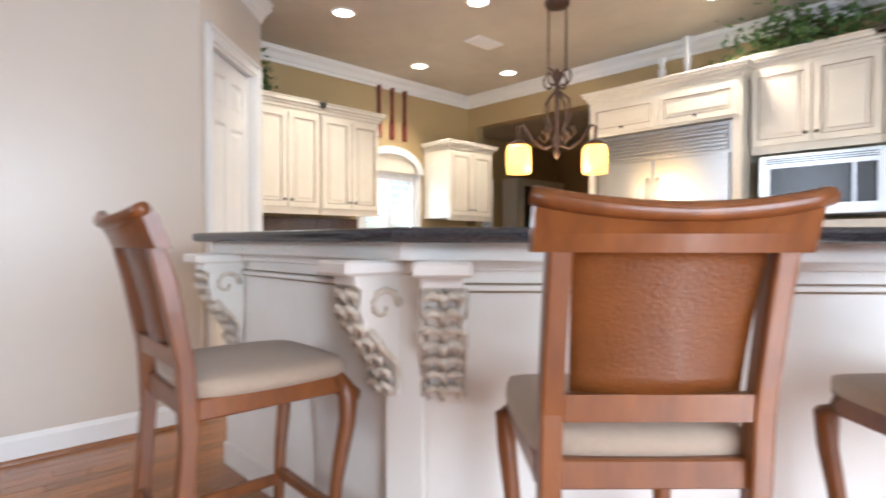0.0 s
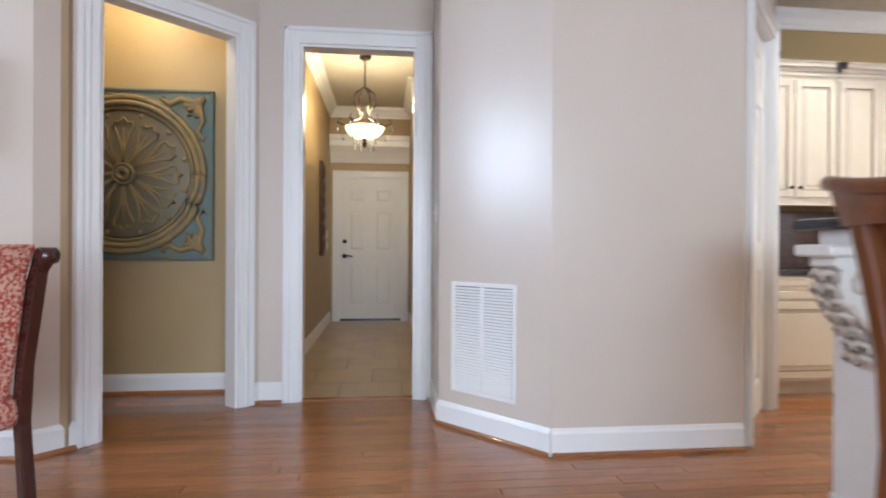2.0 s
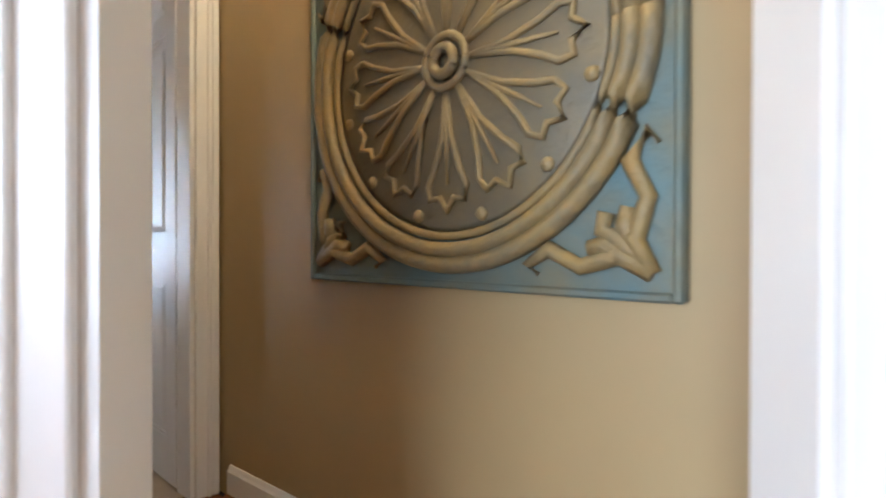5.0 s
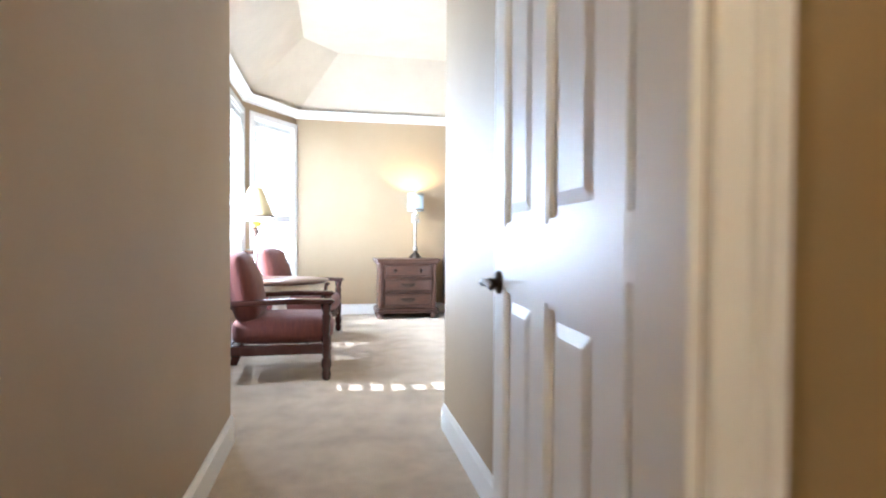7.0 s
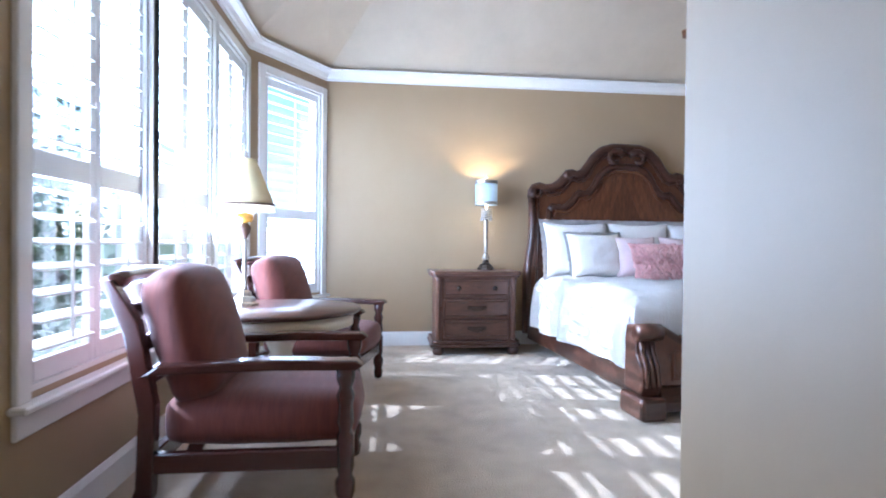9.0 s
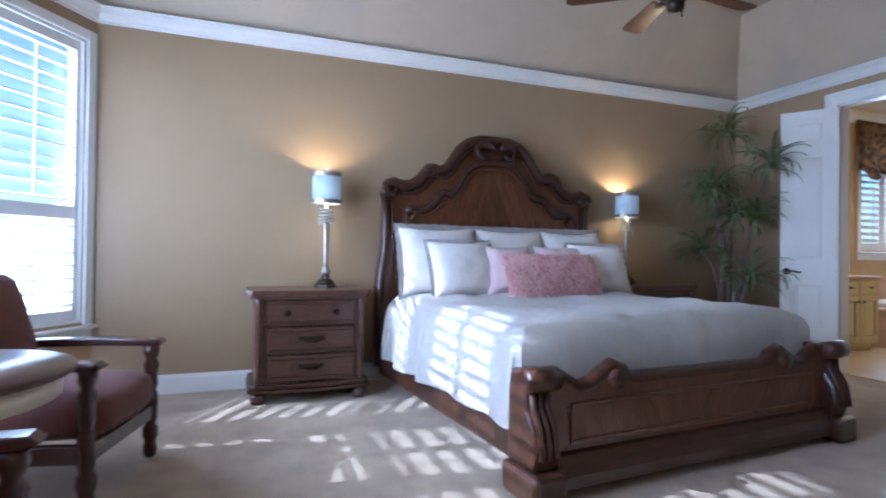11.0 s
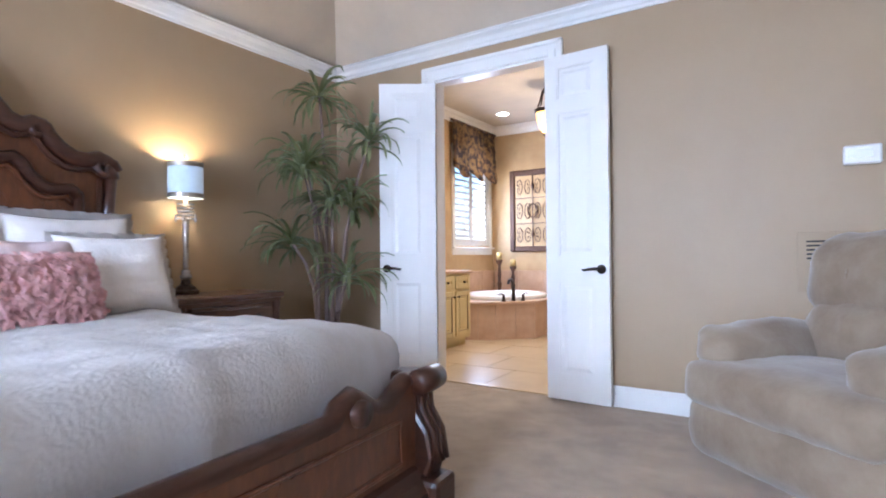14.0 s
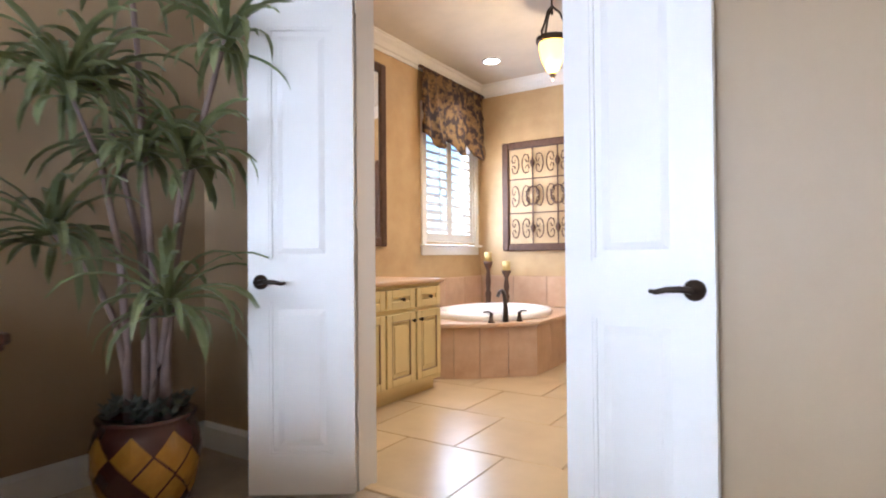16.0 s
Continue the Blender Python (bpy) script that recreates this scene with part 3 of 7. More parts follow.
for p, q in (((-1.17, 4.33), (-1.17, 8.30)), ((-0.03, 8.30), (-0.03, 6.75)), ((-0.03, 6.75), (0.40, 6.75)), ((0.40, 5.6), (0.40, 4.33)), ((-3.67, 3.47), (-5.95, 3.47)), ((-5.95, 4.60), (-3.67, 4.60)),
             ((-10.6, 9.6), (-9.62, 9.6)), ((-8.38, 9.6), (-5.95, 9.6)), ((-5.95, 9.6), (-5.95, 4.6)), ((-5.95, 3.47), (-5.95, 2.95)), ((-5.95, 2.95), (-9.75, 2.95)), ((-9.75, 2.95), (-10.6, 3.5)), ((-10.6, 3.5), (-10.6, 9.6))):
    base(p, q, False)

# floors
setting("floor_carpet", B(-11.0, 2.7, -0.06, -3.61, 9.66, 0.0), M_CARPET, "beige cut pile carpet of the bedroom and passage", "floor")
setting("subfloor_hall", B(-1.3, 4.26, -0.08, 0.6, 8.5, -0.012), M_GROUT, "grout bed under the hall tiles", "floor")
setting("subfloor_bath", B(-11.1, 9.66, -0.08, -7.2, 13.6, -0.012), M_GROUT, "grout bed under the bathroom tiles", "floor")
setting("floor_far_room", B(5.6, 0.9, -0.06, 9.2, 5.8, 0.0), M_CARPET, "pale carpet of the far room", "floor")
setting("subfloor_wood", B(-5.2, -4.2, -0.08, 5.75, 4.25, -0.012), M_DARKGAP, "dark bed under the floor boards", "floor")
setting("subfloor_vestibule", B(-3.61, 3.3, -0.085, -1.2, 4.6, -0.013), M_DARKGAP, "dark bed under the vestibule boards", "floor")
setting("threshold_trim", B(-0.98, 4.205, -0.01, -0.15, 4.275, 0.008, 0.004), M_FLOOR, "stained wood threshold at the hall tiles", "trim")
setting("threshold_trim", B(-9.5, 9.63, -0.01, -8.5, 9.69, 0.008, 0.004), M_TRAV, "stone threshold at the bathroom", "trim")
# ground and greenery outside the windows
setting("ground", B(-400, -400, -0.5, 400, 400, -0.15), M_LAWN, "lawn around the house", "ground")


# ---- windows with plantation shutters ----
WN = [0]


def shutter_window(p0, p1, s0, s1, z0, z1, thick, mid=None, halves=2, pitch=0.085, tilt=11, sill=True, w=0.07, lift=0.0):
    a, b = Vector((*p0, 0)), Vector((*p1, 0))
    d = b - a
    WN[0] += 1
    win = tagged(new("window_%d" % WN[0]), "white framed window with louvred plantation shutters", "window", "", "structure")
    win.matrix_basis = Matrix.Translation(a) @ Matrix.Rotation(math.atan2(d.y, d.x), 4, "Z")
    bm = bmesh.new()
    for x0, q0, x1, q1 in ((s0 - w, z0 - 0.02, s0, z1 + w), (s1, z0 - 0.02, s1 + w, z1 + w), (s0, z1, s1, z1 + w)):
        box(bm, x0, -0.022, q0, x1, 0.0, q1, 0.004)
    for x0, q0, x1, q1 in ((s0, z0, s0 + 0.02, z1), (s1 - 0.02, z0, s1, z1), (s0 + 0.02, z1 - 0.02, s1 - 0.02, z1), (s0 + 0.02, z0, s1 - 0.02, z0 + 0.02)):
        box(bm, x0, 0.0, q0, x1, thick, q1)
    part("window_frame", bm, M_TRIM, win)
    if sill:
        bm = B(s0 - w - 0.02, -0.06, z0 - 0.045, s1 + w + 0.02, -0.001, z0 - 0.02, 0.006)
        box(bm, s0 - w, -0.018, z0 - 0.13, s1 + w, -0.001, z0 - 0.045, 0.004)
        part("window_sill", bm, M_TRIM, win)
    pane = part("pane", B(s0 + 0.02, thick - 0.03, z0 + 0.02, s1 - 0.02, thick - 0.024, z1 - 0.02), M_GLASS, win)
    pane.visible_shadow = False
    n = halves
    wd = (s1 - s0 - 0.044) / n
    for k in range(n):
        x0 = s0 + 0.022 + k * wd
        x1 = x0 + wd - 0.004
        sh = part("shutter", bmesh.new(), M_LOUVER, win)
        bm = bmesh.new()
        st, rl = 0.04, 0.07
        for r0, q0, r1, q1 in ((x0, z0 + 0.022, x0 + st, z1 - 0.022), (x1 - st, z0 + 0.022, x1, z1 - 0.022), (x0 + st, z0 + 0.022, x1 - st, z0 + 0.022 + rl), (x0 + st, z1 - 0.022 - rl, x1 - st, z1 - 0.022)):
            box(bm, r0, 0.012, q0, r1, 0.040, q1, 0.003)
        spans = [(z0 + 0.022 + rl, z1 - 0.022 - rl)]
        if mid:
            box(bm, x0 + st, 0.012, mid - 0.045, x1 - st, 0.040, mid + 0.045, 0.003)
            spans = [(spans[0][0], mid - 0.045), (mid + 0.045, spans[0][1])]
        part("shutter_frame", bm, M_LOUVER, sh)
        shared = None
        for q0, q1 in spans:
            c = int((q1 - q0) / pitch)
            for i in range(c):
                z = q0 + (i + 0.5) * (q1 - q0) / c
                if shared is None:
                    lv = part("louvre", B(-(x1 - x0) / 2 + st, -0.04, -0.005, (x1 - x0) / 2 - st, 0.04, 0.005, 0.004), M_LOUVER, sh)
                    shared = lv.data
                else:
                    lv = new("louvre", shared)
                    lv.parent = sh
                lv.matrix_basis = pose((x0 + x1) / 2, 0.028, z, tilt, 0, 0)
            rod = part("tilt_rod", B((x0 + x1) / 2 - 0.005, -0.022, q0 + 0.05, (x0 + x1) / 2 + 0.005, -0.012, q1 - 0.05), M_LOUVER, sh)
    return win


for a, b in WINS:
    shutter_window(*WINW, a, b, 0.55, 2.5, 0.14, mid=1.3, halves=2)
shutter_window(*WINA, 0.17, 0.93, 0.55, 2.5, 0.14, mid=1.3, halves=1)
shutter_window((-10.95, 9.72), (-10.95, 13.4), 2.53, 3.53, 1.17, 2.5, 0.14, halves=2, tilt=35)
shutter_window((2.25, 4.67), (5.55, 4.67), 1.58, 2.38, 0.95, 1.95, 0.15, halves=2, sill=False)
shutter_window((-5.0, -4.0), (-5.0, 3.31), 6.3, 7.2, 1.6, 2.9, 0.12, halves=2, tilt=5)
shutter_window((5.7, 5.6), (9.0, 5.6), 0.55, 1.35, 0.3, 2.1, 0.12, halves=1, sill=False)

# ---- bedroom: bed ----
def mirrored(half):
    return [(-a, b) for a, b in reversed(half)] + [(a, b) for a, b in half if a > 0]


HEAD = [(0, 2.03), (0.14, 2.03), (0.26, 1.995), (0.35, 1.92), (0.41, 1.83), (0.47, 1.76), (0.54, 1.735), (0.59, 1.755), (0.63, 1.75), (0.66, 1.71), (0.72, 1.645), (0.80, 1.60), (0.88, 1.595), (0.94, 1.615), (0.985, 1.60), (1.01, 1.55), (1.015, 1.50)]
HEADSIDE = [(1.01, 1.3), (1.015, 1.1), (1.045, 0.9), (1.065, 0.75), (1.065, 0.15)]

BED_AT = pose(-10.49, 6.535, 0, 0, 0, 3.9)      # the bed stands a little askew
bed = thing("bed", -10.49, 6.535, 0, 3.9, "carved dark mahogany king bed with scrolled headboard and low footboard", "bed")
head = part("headboard", prism(mirrored(HEAD + HEADSIDE), 0.0, 0.07, "x", bevel=0.008), M_MAHOGP, bed)
top_line = mirrored(HEAD)


def head_line(k, d, n=41, edge=0.97):
    """The crest line drawn in towards the field: k narrows it, d lowers it."""
    out = []
    for i in range(n):
        y = -edge + 2 * edge * i / (n - 1)
        q = abs(y) / edge
        z = 1.0
        for (a0, z0), (a1, z1) in zip(HEAD, HEAD[1:]):
            if a0 <= q * 1.0 <= a1:
                z = z0 + (z1 - z0) * (q - a0) / (a1 - a0)
        out.append((y * k, z - d))
    return out


part("crest_moulding", tube([(0.075, a * 0.985, b + 0.005) for a, b in top_line], 0.048, 12), M_MAHOG, head, "", True)
part("crest_bead", tube([(0.082, a * 0.93, b - 0.055) for a, b in top_line if abs(a) < 1.0], 0.017, 8), M_MAHOG, head, "", True)
part("inner_moulding", tube([(0.076, a, b) for a, b in head_line(0.84, 0.185)], 0.034, 10), M_MAHOG, head, "", True)
part("inner_bead", tube([(0.084, a, b) for a, b in head_line(0.80, 0.235)], 0.013, 8), M_MAHOGP, head, "", True)
for sgn in (-1, 1):
    part("side_moulding", tube([(0.076, sgn * 0.815, 1.40), (0.076, sgn * 0.82, 1.1), (0.076, sgn * 0.82, 0.6)], 0.030, 10), M_MAHOG, head, "", True)
    part("edge_moulding", tube([(0.072, sgn * 1.005, 1.52), (0.072, sgn * 0.985, 1.3), (0.072, sgn * 0.99, 1.1), (0.072, sgn * 1.02, 0.9), (0.072, sgn * 1.035, 0.7), (0.072, sgn * 1.035, 0.3)], 0.034, 10), M_MAHOG, head, "", True)
    part("edge_bead", tube([(0.078, sgn * 0.935, 1.50), (0.078, sgn * 0.925, 1.1), (0.078, sgn * 0.95, 0.6)], 0.014, 8), M_MAHOG, head, "", True)
random.seed(3)
for sgn in (-1, 1):
    for i in range(15):
        y = sgn * (0.035 + i * 0.056)
        ztop = 1.755 - 0.37 * (abs(y) / 0.8) ** 1.1
        part("veneer_strip", B(0.060, -0.036, -0.62, 0.0725 + 0.0025 * random.random(), 0.036, 0.0, 0.0005, Matrix.Translation((0, y * 0.95, ztop)) @ Matrix.Rotation(sgn * radians(24), 4, "X")), M_MAHOGP, head)
for sgn in (-1, 1):
    spiral = [(0.11, sgn * 0.125 + sgn * (0.105 - 0.010 * i) * math.cos(2.6 - i * 0.62), 1.915 + (0.095 - 0.009 * i) * math.sin(2.6 - i * 0.62)) for i in range(10)]
    part("scroll", tube(spiral, [0.038 - 0.002 * i for i in range(10)], 10), M_MAHOG, head, "", True)
    for cy, cz, r in ((0.955, 1.555, 0.075), (0.605, 1.72, 0.055)):
        sp = [(0.10, sgn * cy + sgn * (r - r * 0.09 * i) * math.cos(i * 0.75), cz + (r - r * 0.09 * i) * math.sin(i * 0.75)) for i in range(9)]
        part("scroll", tube(sp, [0.030 - 0.0018 * i for i in range(9)], 8), M_MAHOG, head, "", True)
FOOT = [(0, 0.455), (0.42, 0.455), (0.50, 0.46), (0.54, 0.505), (0.60, 0.53), (0.66, 0.495), (0.72, 0.455), (0.80, 0.44), (0.86, 0.475), (0.93, 0.515), (0.975, 0.515)]
foot = part("footboard", prism(mirrored(FOOT + [(0.975, 0.10)]), 2.16, 2.25, "x", bevel=0.006), M_MAHOGP, bed)
part("foot_rail", tube([(2.21, a, b + 0.005) for a, b in mirrored(FOOT)], 0.042, 10), M_MAHOG, foot, "", True)
bm = prism([(2.14, 0.05), (2.32, 0.05), (2.32, 0.10), (2.29, 0.135), (2.275, 0.18), (2.25, 0.19), (2.14, 0.19)], -0.95, 0.95, "y")
part("plinth", bm, M_MAHOG, foot)
bm = bmesh.new()
for x0, y0, x1, y1 in ((-0.86, 0.215, 0.86, 0.235), (-0.86, 0.385, 0.86, 0.40), (-0.86, 0.235, -0.842, 0.385), (0.842, 0.235, 0.86, 0.385)):
    box(bm, 2.25, x0, y0, 2.262, x1, y1, 0.004)
for i in range(34):
    y = -0.82 + i * 0.0497
    part("veneer_strip", B(2.240, -0.026, -0.085, 2.2520 + 0.0030 * random.random(), 0.026, 0.085, 0.0004, Matrix.Translation((0, y, 0.312)) @ Matrix.Rotation(radians(30 if y < 0 else -30), 4, "X")), M_MAHOGP, foot)
part("panel_border", bm, M_MAHOGP, foot)
for sgn in (-1, 1):
    part("scroll", lathe([(0.01, -0.06), (0.045, -0.06), (0.05, 0), (0.045, 0.06), (0.01, 0.06)], 14, m=Matrix.Translation((2.22, sgn * 0.60, 0.485)) @ Matrix.Rotation(radians(90), 4, "Y")), M_MAHOG, foot, "", True)
    post = part("foot_post", prism([(2.10, 0.14), (2.30, 0.14), (2.33, 0.22), (2.31, 0.32), (2.26, 0.39), (2.25, 0.455), (2.29, 0.49), (2.30, 0.535), (2.26, 0.56), (2.12, 0.55), (2.10, 0.45)], sgn * 1.03 - 0.065, sgn * 1.03 + 0.065, "y", bevel=0.02), M_MAHOG, bed)
    part("bracket_foot", B(2.08, sgn * 1.03 - 0.085, 0, 2.36, sgn * 1.03 + 0.085, 0.14, 0.025, seg=2), M_MAHOG, post)
    for yy in (-0.035, 0.0, 0.035):
        part("reeding", tube([(2.335, sgn * 1.03 + yy, 0.2), (2.315, sgn * 1.03 + yy, 0.32), (2.265, sgn * 1.03 + yy, 0.40), (2.258, sgn * 1.03 + yy, 0.465)], 0.016, 8), M_MAHOG, post, "", True)
    part("scroll_cap", lathe([(0.01, -0.08), (0.05, -0.08), (0.055, 0), (0.05, 0.08), (0.01, 0.08)], 16, m=Matrix.Translation((2.27, sgn * 1.03, 0.52)) @ Matrix.Rotation(radians(90), 4, "X")), M_MAHOG, post, "", True)
    part("side_rail", B(0.07, sgn * 1.0 - 0.03, 0.10, 2.12, sgn * 1.0 + 0.03, 0.34, 0.01), M_MAHOG, bed)
part("mattress", cushion(0.09, -0.95, 0.25, 2.04, 0.95, 0.62, 0.02, 6), M_LINEN, bed, "white mattress")


def drape(name, mat, label, category, x0, x1, half, top, drop, seed, nx=96, ny=130):
    """A heavy fur cover: soft over the mattress, rounded at sides and foot, hanging with loose folds."""
    bm = bmesh.new()
    rows = []
    r = 0.15
    flat, reach, run_out = half - r, half + drop, (x1 - x0) + 0.30
    for i in range(nx + 1):
        lx = run_out * i / nx
        fx = (x1 - x0) - r
        if lx < fx:
            x, dz, end = x0 + lx, 0.0, 0.0
        elif lx < fx + r * 1.57:
            q = (lx - fx) / r
            x, dz, end = x0 + fx + r * math.sin(q), r * (1 - math.cos(q)), q / 1.57
        else:
            x, dz, end = x1, r + lx - fx - r * 1.57, 1.0
        row = []
        for j in range(ny + 1):
            s = -reach + 2 * reach * j / ny
            a, sg = abs(s), (1 if s > 0 else -1)
            if a < flat:
                y, dy, hang = s, 0.0, 0.0
            elif a < flat + r * 1.57:
                q = (a - flat) / r
                y, dy, hang = sg * (flat + r * math.sin(q)), r * (1 - math.cos(q)), q / 1.57 * 0.5
            else:
                h = a - flat - r * 1.57
                y, dy, hang = sg * (half + h * 0.07), r + h, min(1, 0.5 + h * 3)
            z = top - max(dy, dz if hang < 0.5 else dz * 0.25)
            soft = noise.noise((x * 2.3, s * 2.3, seed)) * 0.030 + noise.noise((x * 6, s * 6, seed)) * 0.016 + noise.noise((x * 15, s * 15, seed)) * 0.006
            fold = noise.noise((x * 6.5 + seed, s * 1.1, 0.3)) * 0.05 * hang + noise.noise((s * 6.0, x * 0.8, 2.7)) * 0.022 * end * (1 - hang)
            y += sg * (fold if hang > 0.3 else 0.0) + sg * 0.012 * hang
            z += soft * (1 - 0.6 * hang) * (1 - 0.7 * end)
            xx = x + fold * end * 0.5 + 0.02 * noise.noise((s * 5, x * 2, seed))
            if hang > 0.45:
                xx = min(xx, 2.09)
            row.append(bm.verts.new((xx, y, z)))
        rows.append(row)
    for a, b in zip(rows, rows[1:]):
        for j in range(ny):
            bm.faces.new((a[j], b[j], b[j + 1], a[j + 1]))
    bmesh.ops.solidify(bm, geom=bm.faces[:], thickness=0.014)
    bmesh.ops.recalc_face_normals(bm, faces=bm.faces)
    return tagged(link_mesh(name, bm, mat, True), label, category)


cover = drape("comforter", M_WHITEFUR, "pale faux fur comforter hanging over the bed sides", "bedding", 0.30, 2.13, 1.05, 0.745, 0.42, 4.0)
cover.matrix_basis = BED_AT


def pillow(name, x, y, z, w, h, t, lean, rz, mat, label, ruffle=0.0, seed=0):
    """A stuffed pillow standing on its edge and leaning back to the headboard."""
    bm = bmesh.new()
    n = 16
    front, back = [], []
    for i in range(n + 1):
        fr, bk = [], []
        for j in range(n + 1):
            a, b = 2 * i / n - 1, 2 * j / n - 1
            k = max(0.0, (1 - a ** 4) * (1 - b ** 4)) ** 0.55
            pin = 1 - 0.09 * (1 - abs(a) ** 2) * abs(b) - 0.0
            pin2 = 1 - 0.09 * (1 - abs(b) ** 2) * abs(a)
            nn = 0.018 * noise.noise((a * 2.2 + seed, b * 2.2, seed)) + 0.006 * noise.noise((a * 7, b * 7, seed))
            yy, zz = a * w / 2 * pin2, b * h / 2 * pin
            fr.append(bm.verts.new((t / 2 * k + nn * k + 0.002, yy, zz)))
            bk.append(bm.verts.new((-t / 2 * k - 0.002, yy, zz)))
        front.append(fr)
        back.append(bk)
    for i in range(n):
        for j in range(n):
            bm.faces.new((front[i][j], front[i + 1][j], front[i + 1][j + 1], front[i][j + 1]))
            bm.faces.new((back[i][j], back[i][j + 1], back[i + 1][j + 1], back[i + 1][j]))
    for i in range(n):
        for g in (0, n):
            bm.faces.new((front[i][g], back[i][g], back[i + 1][g], front[i + 1][g]))
            bm.faces.new((front[g][i], front[g][i + 1], back[g][i + 1], back[g][i]))
    bmesh.ops.recalc_face_normals(bm, faces=bm.faces)
    place = BED_AT @ Vector((x, y, z))
    holder = thing(name, place.x, place.y, place.z, rz + 3.9, label, "pillow", "pillows on the bed")
    tilt = Matrix.Rotation(radians(-lean), 4, "Y") @ Matrix.Translation((0, 0, h / 2))
    bmesh.ops.transform(bm, matrix=tilt, verts=bm.verts)
    part("cover", bm, mat, holder, "", True)
    if ruffle:
        bm = bmesh.new()
        ring = []
        m = 96
        for k in range(m):
            q = 4 * k / m
            side, f = int(q), (q - int(q)) * 2 - 1
            a, b = ((f, -1), (1, f), (-f, 1), (-1, -f))[side]
            pin = 1 - 0.07 * (1 - f * f)
            y0, z0 = a * w / 2 * (pin if side in (1, 3) else 1), b * h / 2 * (pin if side in (0, 2) else 1)
            ln = math.hypot(y0, z0)
            wav = 0.012 * math.sin(k * 2.1)
            ring.append((bm.verts.new((0.003, y0 * 0.99, z0 * 0.99)), bm.verts.new((wav, y0 * (1 + ruffle / ln), z0 * (1 + ruffle / ln)))))
        for k in range(m):
            (a, b), (c, d) = ring[k], ring[(k + 1) % m]
            bm.faces.new((a, b, d, c))
        bmesh.ops.solidify(bm, geom=bm.faces[:], thickness=0.004)
        bmesh.ops.transform(bm, matrix=tilt, verts=bm.verts)
        part("ruffle", bm, mat, holder, "", True)
    return holder


PT = 0.735
for dy, s in ((-0.66, 1), (0.0, 2), (0.62, 3)):
    pillow("euro_pillow", 0.40, dy + 0.03, PT, 0.66, 0.54, 0.21, 14, 0, M_LINEN, "large white linen pillow with a ruffled edge against the headboard", 0.045, s)
pillow("fur_pillow", 0.60, -0.52, PT, 0.56, 0.44, 0.19, 20, 4, M_WHITEFUR, "square white faux fur pillow in the middle row", 0.03, 5)
pillow("fur_pillow", 0.62, 0.76, PT, 0.56, 0.44, 0.19, 20, -4, M_WHITEFUR, "square cream faux fur pillow beside the pink pillows", 0.03, 6)
pillow("pink_pillow", 0.64, -0.14, PT, 0.46, 0.42, 0.16, 22, 0, M_PINKP, "pale pink linen pillow behind the shag pillow", 0, 7)
pillow("pink_pillow", 0.64, 0.36, PT, 0.46, 0.42, 0.16, 22, 0, M_PINKP, "pale pink linen pillow behind the shag pillow", 0, 8)
shag = pillow("shag_pillow", 0.80, 0.14, PT, 0.86, 0.35, 0.16, 22, 0, M_ROSEFUR, "long rose pink shag pillow in front of the others", 0, 9)
rnd = random.Random(2)
bm = bmesh.new()
tl = Matrix.Rotation(radians(-22), 4, "Y") @ Matrix.Translation((0, 0, 0.175))
for i in range(1500):
    a, b = rnd.uniform(-0.97, 0.97), rnd.uniform(-0.9, 0.97)
    k = max(0.0, (1 - a ** 4) * (1 - b ** 4)) ** 0.55
    p = Vector((0.075 * k, a * 0.43, b * 0.175))
    w, l = rnd.uniform(0.005, 0.011), rnd.uniform(0.035, 0.075)
    dx, dy = rnd.uniform(0.008, 0.03), rnd.uniform(-0.02, 0.02)
    q = [p + Vector((0, -w, 0)), p + Vector((0, w, 0)), p + Vector((dx, dy + w * 0.6, -l * 0.6)), p + Vector((dx * 0.8, dy - w * 0.6, -l))]
    bm.faces.new([bm.verts.new(tl @ v) for v in q])
part("shag_fringe", bm, M_ROSEFUR, shag)["kind"] = "stuff"


